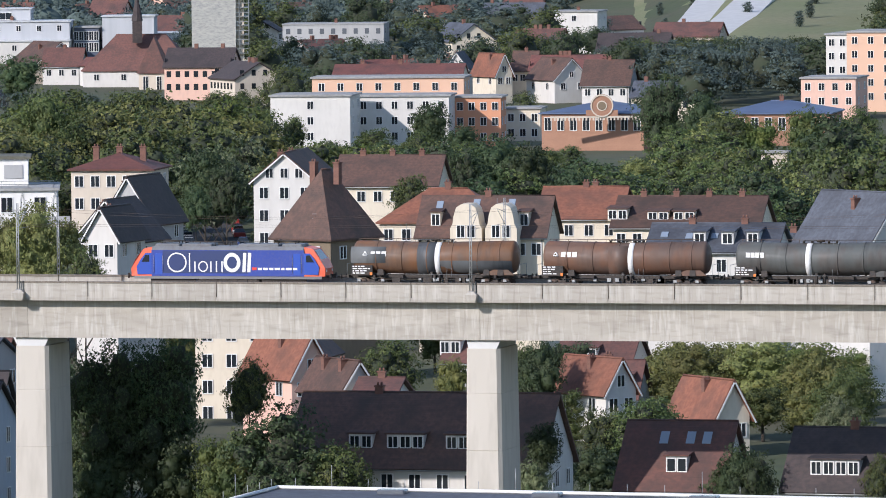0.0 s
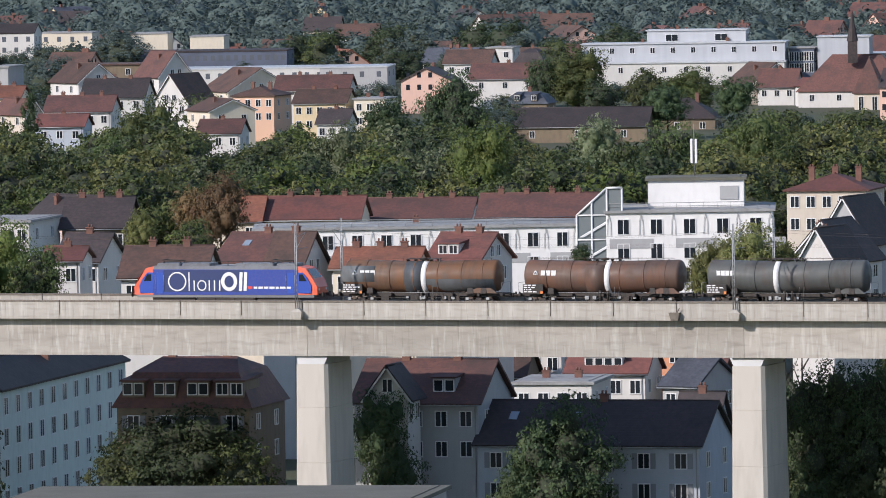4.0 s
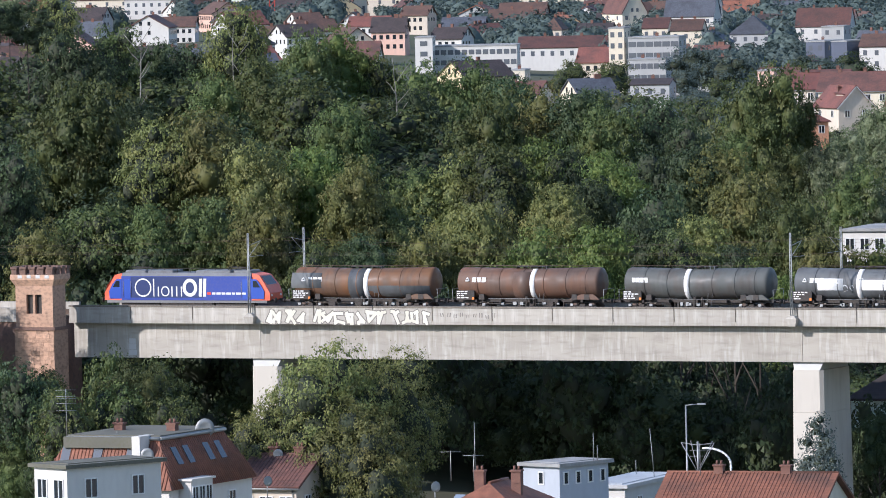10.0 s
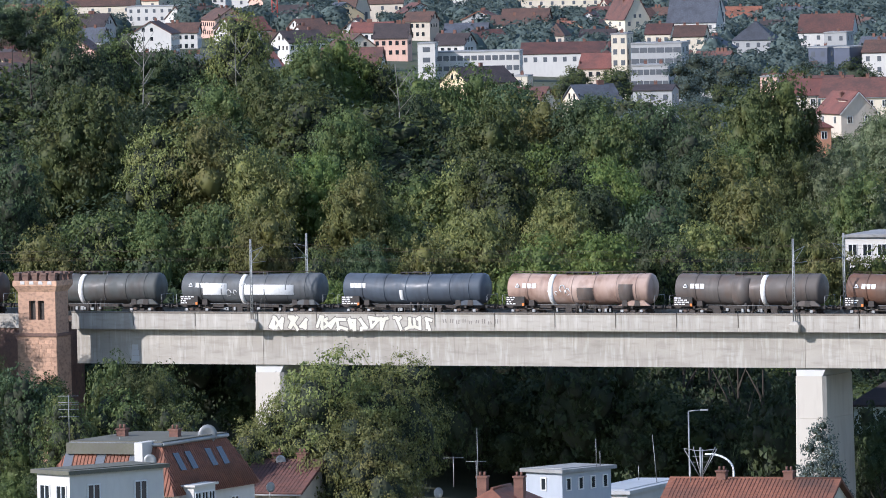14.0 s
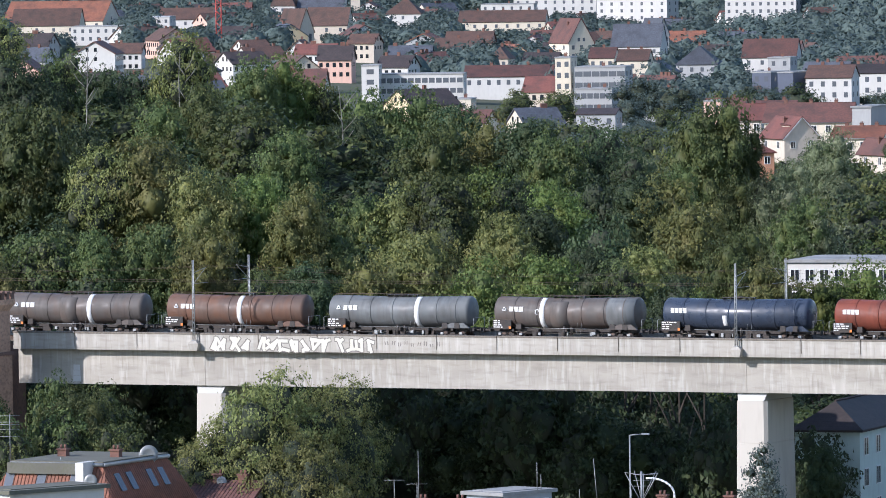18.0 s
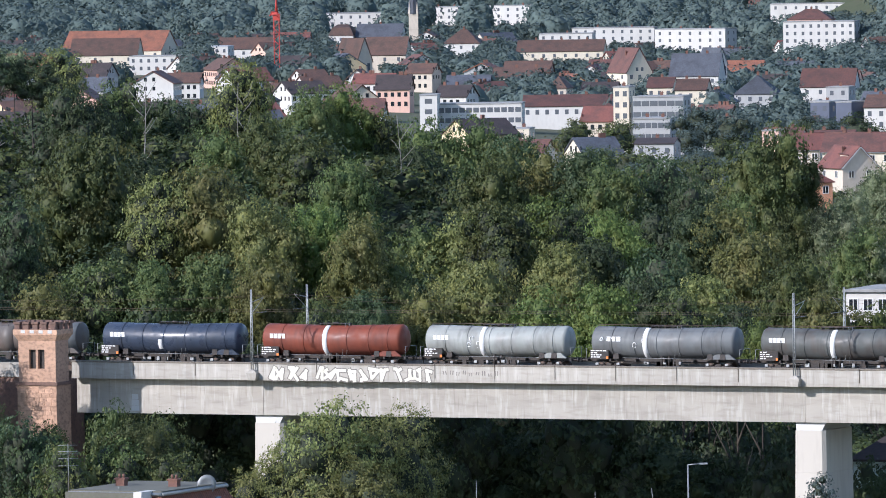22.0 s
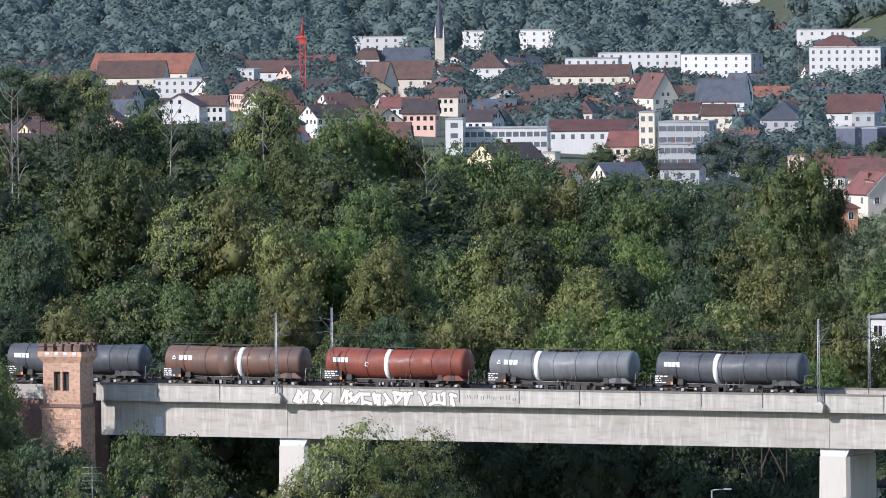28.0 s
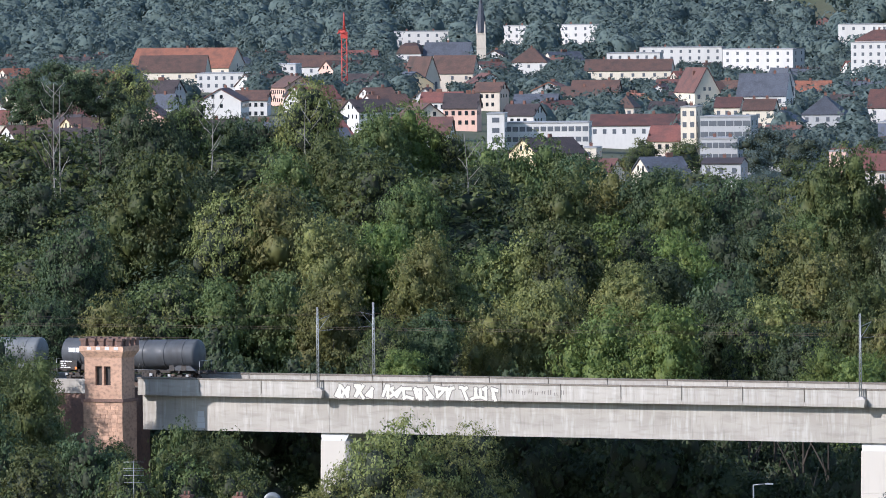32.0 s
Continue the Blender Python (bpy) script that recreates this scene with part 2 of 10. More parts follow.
def build_ground():
    rs = [0, 15, 40, 80, 130, 190, 260, 340, 430]
    while rs[-1] < 4990:
        rs.append(rs[-1] * 1.016 + 3)
    bs = [b * 0.5 for b in range(0, 90)] + [45 + 5 * i for i in range(63)]
    verts, faces = [], []
    for r in rs:
        for b in bs:
            x, y = -r * math.sin(radians(b)), r * math.cos(radians(b))
            verts.append((x, y, ground(x, y)))
    nb = len(bs)
    for i in range(len(rs) - 1):
        for j in range(nb):
            k = (j + 1) % nb
            faces.append((i * nb + j, (i + 1) * nb + j, (i + 1) * nb + k, i * nb + k))
    me = bpy.data.meshes.new("ground")
    me.from_pydata(verts, [], [f[::-1] for f in faces])
    me.polygons.foreach_set("use_smooth", [True] * len(faces))
    me.materials.append(GROUND)
    tagged(new("ground", me), "green valley floor and wooded slopes of a city", "ground", kind="structure")


build_ground()


# ---- the viaduct ----
FACE, DEPTH, WEB = 724.7, 10.8, 1.05  # the girder stands back under the parapet by WEB; near face of the parapet; width of the deck
PIERS = [-436.0, -372.3, -315.3, -273.2, -231.1, -189.0, -146.9, -104.8, -62.7, -20.6, 21.5]
TOP, SOFFIT, BOTTOM, RAIL = 25.0, 23.28, 19.85, 24.15


def build_viaduct():
    via = thing("railway_viaduct", pose(0, FACE, 0), "long grey concrete railway viaduct on tall square piers", "viaduct")
    west, east = -392.75, 43.0
    cuts = [west] + [p for p in PIERS if p > west] + [east]
    for a, b in zip(cuts, cuts[1:]):
        bm = bmesh.new()
        box(bm, a + 0.02, b - 0.02, WEB, DEPTH - WEB, BOTTOM, SOFFIT)
        part("girder", bm, CONCRETE, via, "board-marked concrete girder with pale water streaks")
        bm = bmesh.new()
        hexa(bm, [(a + 0.01, 0.02, SOFFIT), (b - 0.01, 0.02, SOFFIT), (b - 0.01, DEPTH - 0.02, SOFFIT), (a + 0.01, DEPTH - 0.02, SOFFIT),
                  (a + 0.01, 0.02, SOFFIT + 0.35), (b - 0.01, 0.02, SOFFIT + 0.35), (b - 0.01, DEPTH - 0.02, SOFFIT + 0.35), (a + 0.01, DEPTH - 0.02, SOFFIT + 0.35)])
        part("deck_slab", bm, CONCRETE, via)
        n = 9 if b - a > 50 else max(1, round((b - a) / 6.0))
        w = (b - a) / n
        for side in (0, 1):
            bm = bmesh.new()
            y0 = 0 if side == 0 else DEPTH - 0.32
            soft_box(bm, 0.035, w - 0.035, y0, y0 + 0.32, SOFFIT - 0.02, TOP - 0.16, 0.03)
            first = part("parapet_panel", bm, CONCRETE, via)
            first.matrix_basis = pose(a, 0, 0)
            bm = bmesh.new()
            soft_box(bm, 0.02, w - 0.02, y0 - 0.05, y0 + 0.40, TOP - 0.158, TOP, 0.03)
            cop = part("coping", bm, CONCRETE_DARK, via, "soot-dark coping stone")
            cop.matrix_basis = pose(a, 0, 0)
            for i in range(1, n):
                again("parapet_panel", first, via, pose(a + i * w, 0, 0))
                again("coping", cop, via, pose(a + i * w, 0, 0))
        bm = bmesh.new()
        box(bm, a, b, 0.34, DEPTH - 0.34, SOFFIT + 0.352, RAIL - 0.16)
        part("ballast_bed", bm, BALLAST, via, "brown stone ballast between the parapets")
    for p in PIERS[1:]:
        base = min(ground(p, FACE + 3), ground(p, FACE + 6)) - 1.0
        pier = bmesh.new()
        h = BOTTOM - 0.75
        c, rings = 0.32, []
        levels = [(base, 0)]
        for z in (0.0, 4.8, 10.0, 15.1):
            if z > base + 1:
                levels += [(z - 0.03, 0), (z, 0.035), (z + 0.03, 0)]
        for z, dent in levels + [(h, 0)]:
            g = 0.0115 * (h - z) - dent
            x0, x1, y0, y1 = -1.52 - g, 1.52 + g, 2.08 - g, 8.8 + g
            ring = [(x0 + c * 0.5, y0), (x1 - c, y0), (x1, y0 + c), (x1, y1 - c), (x1 - c, y1), (x0 + c, y1), (x0, y1 - c), (x0, y0 + c * 0.5)]
            rings.append([pier.verts.new((x, y, z)) for x, y in ring])
        for lo, hi in zip(rings, rings[1:]):
            for i in range(8):
                pier.faces.new((lo[i], lo[(i + 1) % 8], hi[(i + 1) % 8], hi[i]))
        pier.faces.new(rings[-1])
        pier.faces.new(rings[0][::-1])
        po = part("pier", pier, CONCRETE_PIER, via, "pale cast concrete pier with construction joints")
        po.matrix_basis = pose(p * 0.9987, -0.95, 0)
        cap = bmesh.new()
        hexa(cap, [(-1.36, 2.09, h), (1.26, 2.09, h), (1.3, 8.7, h), (-1.4, 8.7, h), (-1.58, 2.42, BOTTOM), (1.52, 2.42, BOTTOM), (1.5, 8.3, BOTTOM), (-1.56, 8.3, BOTTOM)])
        co = part("pier_cap", cap, CONCRETE_PALE, po, "pale sloping concrete cap")
    return via


VIADUCT = build_viaduct()


def build_track(y, group):
    t = thing("railway_track", pose(0, FACE + y, 0), "rusty rails on concrete sleepers in brown ballast", "railway track", group)
    for s in (-0.75, 0.75):
        bm = bmesh.new()
        for z0, z1, w in ((RAIL - 0.16, RAIL - 0.13, 0.07), (RAIL - 0.13, RAIL - 0.045, 0.012), (RAIL - 0.045, RAIL, 0.036)):
            box(bm, -700, 60, s - w, s + w, z0, z1)
        part("rail", bm, STEEL, t)
    bm = bmesh.new()
    for i in range(1200):
        x = -699 + i * 0.63
        box(bm, x, x + 0.26, -1.3, 1.3, RAIL - 0.26, RAIL - 0.163)
    tagged(part("sleepers", bm, CONCRETE_DARK, t, "concrete sleepers"), kind="stuff")


build_track(3.3, "tracks on the bridge")
build_track(7.0, "tracks on the bridge")


def build_mast(x, near):
    y = -0.42 if near else DEPTH + 0.42
    s = 1 if near else -1
    m = thing("catenary_mast", pose(x, FACE + y, 0), "slim grey steel overhead line mast on a concrete bracket", "mast", "masts along the bridge")
    bm = bmesh.new()
    hexa(bm, [(-0.30, -0.22, TOP - 1.72), (0.42, -0.22, TOP - 1.72), (0.42, 0.415 * s if near else 0.3, TOP - 1.72), (-0.30, 0.415 * s if near else 0.3, TOP - 1.72),
              (-0.52, -0.30, TOP - 1.02), (0.58, -0.30, TOP - 1.02), (0.58, 0.415 * s if near else 0.3, TOP - 1.02), (-0.52, 0.415 * s if near else 0.3, TOP - 1.02)])
    hexa(bm, [(-0.52, -0.30, TOP - 1.02), (0.58, -0.30, TOP - 1.02), (0.58, 0.4 * s if near else 0.3, TOP - 1.02), (-0.52, 0.4 * s if near else 0.3, TOP - 1.02),
              (-0.2, -0.12, TOP - 0.72), (0.25, -0.12, TOP - 0.72), (0.25, 0.35 * s if near else 0.25, TOP - 0.72), (-0.2, 0.35 * s if near else 0.25, TOP - 0.72)])
    part("bracket", bm, CONCRETE_DARK if not near else CONCRETE, m, "weathered concrete bracket")
    bm = bmesh.new()
    for dx in (-0.11, 0.11):
        tube(bm, (dx, 0.0, TOP - 0.75), (dx * 0.55, 0, TOP + 7.05), 0.055, 0.045, 6)
    for i in range(14):
        z = TOP - 0.3 + i * 0.5
        k = -1 if i % 2 else 1
        tube(bm, (0.09 * k, 0, z), (-0.09 * k, 0, z + 0.5), 0.022, None, 4)
    box(bm, -0.2, 0.2, -0.16, 0.16, TOP - 0.74, TOP - 0.70)
    part("pole", bm, MAST, m)
    bm = bmesh.new()
    tube(bm, (0, 0, TOP + 5.8), (0, 2.7 * s, TOP + 6.2), 0.03, 0.025, 6)
    tube(bm, (0, 0, TOP + 4.7), (0, 2.5 * s, TOP + 6.1), 0.03, 0.025, 6)
    tube(bm, (0, 0.0, TOP + 4.75), (0, 3.2 * s, TOP + 4.75), 0.022, 0.02, 6)
    part("cantilever", bm, MAST, m)
    return m


for px_ in PIERS[1:]:
    build_mast(px_ - 0.4, True)
    build_mast(px_ - 0.25, False)
for ty in (3.3, 7.0):
    wire = thing("overhead_line", pose(0, FACE + ty, 0), "thin dark contact wire and its carrying wire", "cable", "wires over the tracks")
    bm = bmesh.new()
    tube(bm, (-700, 0, RAIL + 5.6), (60, 0, RAIL + 5.6), 0.012, None, 4)
    part("contact_wire", bm, STEEL, wire)
    bm = bmesh.new()
    ends = [-700, -640, -580, -520, -470] + PIERS
    for a, b in zip(ends, ends[1:]):
        for i in range(6):
            f, g = i / 6, (i + 1) / 6
            tube(bm, (a + (b - a) * f, 0, RAIL + 7.1 - 3.2 * f * (1 - f)), (a + (b - a) * g, 0, RAIL + 7.1 - 3.2 * g * (1 - g)), 0.010, None, 4)
    part("carrying_wire", bm, STEEL, wire)


# ---- the train ----
LOCO_BLUE = surface("loco_blue", (0.024, 0.052, 0.27), (0.030, 0.060, 0.30), 0.4, 0, 0.3, 4.0, (1, 1, 1), (0.10, 0.10, 0.20), 0.35)
LOCO_DEEP = surface("loco_deep_blue", (0.028, 0.044, 0.125), (0.034, 0.050, 0.145), 0.35, 0, 0.3, 4.0)
LOCO_CAB = surface("loco_cab_blue", (0.025, 0.085, 0.42), (0.03, 0.075, 0.36), 0.35, 0, 0.3, 4.0)
LOCO_RED = surface("loco_red", (0.75, 0.13, 0.06), (0.68, 0.11, 0.05), 0.4, 0, 0.5, 4.0, (1, 1, 1), (0.45, 0.12, 0.08), 0.4)
LOCO_ROOF = surface("loco_roof_grey", (0.17, 0.18, 0.19), (0.12, 0.125, 0.135), 0.55, 0, 0.4, 3.0, (1, 1, 1), (0.10, 0.09, 0.09), 0.6)
RED_MARK = plain("red_mark", (0.7, 0.06, 0.03))


def tank_paint(name, c1, c2, rust, amount=0.5, rough=0.5):
    """Old tank paint: broad stains, rust that runs down, and soot along the tank."""
    m, n, l, p = nodes_of(name)
    tc = n.new("ShaderNodeTexCoord").outputs["Object"]
    col = mixed(n, l, c1, c2, noise_fac(n, l, tc, 0.35, 4, 0.35, 0.65))
    col = mixed(n, l, col, rust, half_of(n, l, noise_fac(n, l, tc, 0.8, 6, 0.46, 0.70, (1, 1, 0.4)), amount))
    soot = tuple(0.35 * v + 0.012 for v in c2)
    col = mixed(n, l, col, soot, half_of(n, l, noise_fac(n, l, tc, 1.6, 6, 0.50, 0.78, (1.2, 0.3, 0.25)), 0.65))
    l.new(col, p.inputs["Base Color"])
    r = n.new("ShaderNodeMapRange")
    r.inputs["To Min"].default_value, r.inputs["To Max"].default_value = rough - 0.08, rough + 0.22
    l.new(noise_fac(n, l, tc, 1.2, 5), r.inputs[0])
    l.new(r.outputs[0], p.inputs["Roughness"])
    p.inputs["Specular IOR Level"].default_value = 0.35
    return m


PAINTS = {
    "slate": tank_paint("slate_tank", (0.125, 0.135, 0.140), (0.095, 0.102, 0.105), (0.07, 0.062, 0.055), 0.5),
    "greygreen": tank_paint("grey_green_tank", (0.105, 0.112, 0.106), (0.080, 0.083, 0.078), (0.085, 0.060, 0.048), 0.6),
    "bluegrey": tank_paint("blue_grey_tank", (0.085, 0.105, 0.130), (0.065, 0.080, 0.100), (0.05, 0.05, 0.055), 0.4, 0.42),
    "navy": tank_paint("navy_tank", (0.045, 0.060, 0.090), (0.035, 0.047, 0.070), (0.06, 0.06, 0.065), 0.3, 0.28),
    "dark": tank_paint("charcoal_tank", (0.085, 0.092, 0.098), (0.062, 0.066, 0.072), (0.05, 0.045, 0.04), 0.5, 0.5),
    "light": tank_paint("light_grey_tank", (0.33, 0.345, 0.32), (0.265, 0.277, 0.256), (0.14, 0.125, 0.11), 0.5),
    "brown": tank_paint("brown_stained_tank", (0.115, 0.080, 0.064), (0.150, 0.085, 0.058), (0.19, 0.080, 0.040), 0.55),
    "rust": tank_paint("rust_patched_tank", (0.175, 0.088, 0.045), (0.110, 0.083, 0.066), (0.21, 0.085, 0.032), 0.6),
    "oldgrey": tank_paint("brown_grey_tank", (0.130, 0.115, 0.102), (0.100, 0.088, 0.080), (0.13, 0.075, 0.05), 0.45),
    "red": tank_paint("oxide_red_tank", (0.225, 0.060, 0.034), (0.175, 0.048, 0.030), (0.10, 0.040, 0.030), 0.5),
    "pink": tank_paint("faded_pink_tank", (0.44, 0.325, 0.265), (0.36, 0.24, 0.185), (0.16, 0.085, 0.055), 0.75),
    "midgrey": tank_paint("mid_grey_tank", (0.165, 0.175, 0.175), (0.125, 0.132, 0.132), (0.09, 0.08, 0.07), 0.5),
}
TRACK_Y = FACE + 7.0


def bogie(parent, x, axles=2):
    bm = bmesh.new()
    for y in (-0.98, 0.98):
        box(bm, -1.35, 1.35, y - 0.06, y + 0.06, 0.42, 0.62)
        for ax in (-0.9, 0.9):
            box(bm, ax - 0.17, ax + 0.17, y - 0.13, y + 0.13, 0.32, 0.66)
            tube(bm, (ax - 0.28, y, 0.6), (ax - 0.28, y, 0.78), 0.09)
            tube(bm, (ax + 0.28, y, 0.6), (ax + 0.28, y, 0.78), 0.09)
    box(bm, -0.25, 0.25, -1.1, 1.1, 0.5, 0.8)
    b = part("bogie", bm, BLACK, parent, "sooty two-axle bogie")
    b.matrix_basis = pose(x, 0, 0)
    bm = bmesh.new()
    for y in (-0.78, 0.78):
        lathe(bm, [(-0.065, 0.1), (-0.06, 0.43), (0.02, 0.45), (0.065, 0.44), (0.07, 0.12)], "y", 18, 0, (0, y, 0.45))
    tube(bm, (0, -0.9, 0.45), (0, 0.9, 0.45), 0.08)
    w = part("wheelset", bm, STEEL, b)
    w.matrix_basis = pose(-0.9, 0, 0)
    again("wheelset", w, b, pose(0.9, 0, 0))
    return b


def blocks(bm, x, z, y, widths, h, gap, slant=0.0):
    """A mark of plain upright blocks."""
    for w in widths:
        hexa(bm, [(x, y, z), (x + w, y, z), (x + w, y + 0.02, z), (x, y + 0.02, z), (x + slant, y, z + h), (x + w + slant, y, z + h), (x + w + slant, y + 0.02, z + h), (x + slant, y + 0.02, z + h)])
        x += w + gap
    return x


def strip_on_tank(bm, x0, x1, r, a0, a1, n=10, lift=0.012, zc=2.82):
    """A thin shell on the tank's side between two angles (0 is straight towards the viewer's side, 90 the top)."""
    rows = []
    for k in range(n + 1):
        a = radians(a0 + (a1 - a0) * k / n)
        c, s = math.cos(a), math.sin(a)
        rows.append([bm.verts.new((x, -c * rr, zc + s * rr)) for x in (x0, x1) for rr in (r + 0.002, r + lift)])
    for p, q in zip(rows, rows[1:]):
        bm.faces.new((p[1], p[3], q[3], q[1])).smooth = True
        bm.faces.new((p[0], p[1], q[1], q[0]))
        bm.faces.new((p[3], p[2], q[2], q[3]))


def tank_wagon(paint, label, mark, stripe=0.53, hoops=(0.14, 0.3, 0.46, 0.62, 0.78, 0.92), rail=True, hatch=False, patches=(), scrawl=0, seed=1):
    """Bogie tank wagon, 17.6 m long; its middle is x = 0, the rail head z = 0."""
    rnd = random.Random(seed)
    w = thing("tank_wagon", pose(0, TRACK_Y, RAIL), label, "tank wagon", "wagons of the oil train")
    half, r, zc = 7.65, 1.46, 2.82
    sag = lambda x: 0.16 * (1 - abs(x) / half)  # both halves drain to the middle
    bm = bmesh.new()
    prof = [(-half, 0.05), (-half + 0.03, 0.45), (-half + 0.10, 0.85), (-half + 0.20, 1.18), (-half + 0.33, 1.38), (-half + 0.5, r)]
    prof = prof + [(-0.1, r), (0.1, r)] + [(-s, q) for s, q in prof[::-1]]
    lathe(bm, prof, "x", 36, 0, (0, 0, zc))
    for v in bm.verts:
        v.co.z -= sag(v.co.x)
    tank = part("tank", bm, paint, w)
    x_at = lambda f: -half + 0.35 + f * (2 * half - 0.7)
    for f in hoops:
        bm = bmesh.new()
        lathe(bm, [(-0.05, r + 0.004), (-0.05, r + 0.035), (0.05, r + 0.035), (0.05, r + 0.004)], "x", 36, 0, (x_at(f), 0, zc - sag(x_at(f))))
        part("hoop", bm, paint, tank)
    if stripe:
        bm = bmesh.new()
        strip_on_tank(bm, x_at(stripe) - 0.24, x_at(stripe) + 0.24, r, -78, 74, 16, 0.045, zc - sag(x_at(stripe)))
        part("stripe", bm, WHITE, tank, "broad white stripe")
    y = -r - 0.02
    bm = bmesh.new()
    x0 = x_at(0.055)
    if mark == "tri":
        for k in range(3):
            a = radians(90 + 120 * k)
            tube(bm, (x0 + 0.24 + 0.24 * math.cos(a), y + 0.02, zc + 0.28 + 0.22 * math.sin(a)), (x0 + 0.24 + 0.24 * math.cos(a + 2.09), y + 0.02, zc + 0.28 + 0.22 * math.sin(a + 2.09)), 0.055, None, 6)
        blocks(bm, x0 + 0.72, zc + 0.06, y + 0.03, (0.40, 0.40, 0.44), 0.46, 0.1, 0.06)
    else:
        blocks(bm, x0, zc + 0.06, y + 0.03, (0.36, 0.36, 0.36, 0.36), 0.46, 0.06)
    part("mark", bm, WHITE, tank, "white painted mark of plain blocks")
    bm = bmesh.new()
    for k in range(3):
        blocks(bm, x_at(0.80), zc - 0.1 - 0.14 * k, y + 0.03 + 0.02 * k, [rnd.uniform(0.1, 0.3) for q in range(3 if k != 1 else 5)], 0.07, 0.06)
    part("lettering", bm, WHITE, tank, "small white lettering")
    for px0, px1, a0, a1, m2 in patches:
        bm = bmesh.new()
        strip_on_tank(bm, x_at(px0), x_at(px1), r, a0, a1, 12, 0.03, zc - sag(x_at((px0 + px1) / 2)))
        part("paint_patch", bm, PAINTS[m2] if m2 in PAINTS else WHITE, tank, "patch of other paint")
    if scrawl:
        bm = bmesh.new()
        x = x_at(0.30)
        for k in range(scrawl):
            cx, cz, q = x + rnd.uniform(0, 0.3), rnd.uniform(-0.5, 0.25), rnd.uniform(0.18, 0.36)
            last = None
            for j in range(9):
                a = j / 8 * rnd.uniform(3.5, 6.0)
                s = cz + q * math.sin(a)
                pt = (cx + q * 0.8 * math.cos(a), -math.sqrt(max(0.2, r * r - s * s)) - 0.012, zc + s)
                if last:
                    tube(bm, last, pt, 0.05, None, 4)
                last = pt
            x += rnd.uniform(0.5, 0.8)
        part("scrawl", bm, WHITE, tank, "scrawled pale graffiti")
    if hatch:
        bm = bmesh.new()
        strip_on_tank(bm, x_at(0.40), x_at(0.52), r, -60, 50, 12, 0.06, zc - sag(x_at(0.46)))
        part("repair_plate", bm, paint, tank, "raised plate on the tank's side")
    bm = bmesh.new()
    lathe(bm, [(0, 0.36), (0.16, 0.36), (0.2, 0.3)], "z", 14, 0, (0.0, 0, zc + r - 0.06))
    box(bm, -1.6, 1.6, -0.45, 0.45, zc + r + 0.02, zc + r + 0.06)
    for k in range(5):
        box(bm, -1.55 + k * 0.75, -1.5 + k * 0.75, -0.4, 0.4, zc + r - 0.14, zc + r + 0.02)
    part("manhole_walkway", bm, BLACK, w)
    if rail:
        bm = bmesh.new()
        tube(bm, (-half + 0.6, -0.35, zc + r + 0.14), (half - 0.9, -0.35, zc + r + 0.14), 0.028, None, 5)
        for k in range(9):
            x = -half + 0.6 + k * (2 * half - 1.5) / 8
            tube(bm, (x, -0.35, zc + r - 0.1), (x, -0.35, zc + r + 0.14), 0.022, None, 4)
        part("top_pipe", bm, STEEL, w)
    bm = bmesh.new()
    for s in (-0.55, 0.55):
        box(bm, -8.05, 8.05, s - 0.09, s + 0.09, 0.95, 1.22)
    for x in (-8.05, -5.6, -3.0, 0, 3.0, 5.6, 7.85):
        box(bm, x, x + 0.2, -1.25, 1.25, 0.96, 1.2)
    for e in (-1, 1):
        for x in (4.9, 6.2):
            hexa(bm, [(e * x - 0.3, -1.25, 1.2), (e * x + 0.3, -1.25, 1.2), (e * x + 0.3, 1.25, 1.2), (e * x - 0.3, 1.25, 1.2),
                      (e * x - 0.25, -1.2, 1.72), (e * x + 0.25, -1.2, 1.72), (e * x + 0.25, 1.2, 1.72), (e * x - 0.25, 1.2, 1.72)])
    part("underframe", bm, BLACK, w, "soot-black underframe")
    bm = bmesh.new()
    hexa(bm, [(4.2, -1.18, 1.22), (7.5, -1.18, 1.22), (7.5, -0.9, 1.22), (4.2, -0.9, 1.22), (5.6, -1.18, 1.72), (6.9, -1.18, 1.72), (6.9, -0.9, 1.72), (5.6, -0.9, 1.72)])
    part("saddle_plate", bm, paint, w)
    bm = bmesh.new()
    soft_box(bm, -7.55, -5.6, -1.36, -1.30, 1.18, 2.08, 0.012)
    board = part("sign_board", bm, BLACK, w, "dark board with white lettering")
    bm = bmesh.new()
    for k in range(4):
        blocks(bm, -7.45, 1.93 - 0.2 * k, -1.382, [rnd.uniform(0.12, 0.4) for q in range(rnd.randint(2, 4))], 0.1, 0.1)
    part("lettering", bm, WHITE, board)
    bm = bmesh.new()
    box(bm, -5.85, -5.62, -1.384, -1.364, 1.2, 1.45)
    part("warning_plate", bm, plain("orange_plate", (0.75, 0.22, 0.04)) if "orange_plate" not in bpy.data.materials else bpy.data.materials["orange_plate"], board, "small orange plate")
    bm = bmesh.new()
    for k in range(6):
        x, l = rnd.uniform(-4, 3.4), rnd.uniform(0.3, 0.9)
        box(bm, x, x + l, -0.9, -0.5, 0.55, 0.95)
    tube(bm, (-4.6, -0.8, 0.8), (4.4, -0.8, 0.8), 0.05)
    tube(bm, (-0.2, -1.0, 0.5), (-0.2, -1.0, 1.5), 0.14)
    tube(bm, (0.5, -0.9, 0.6), (0.5, -0.9, 1.45), 0.10)
    part("brake_gear", bm, BLACK, w)
    bm = bmesh.new()
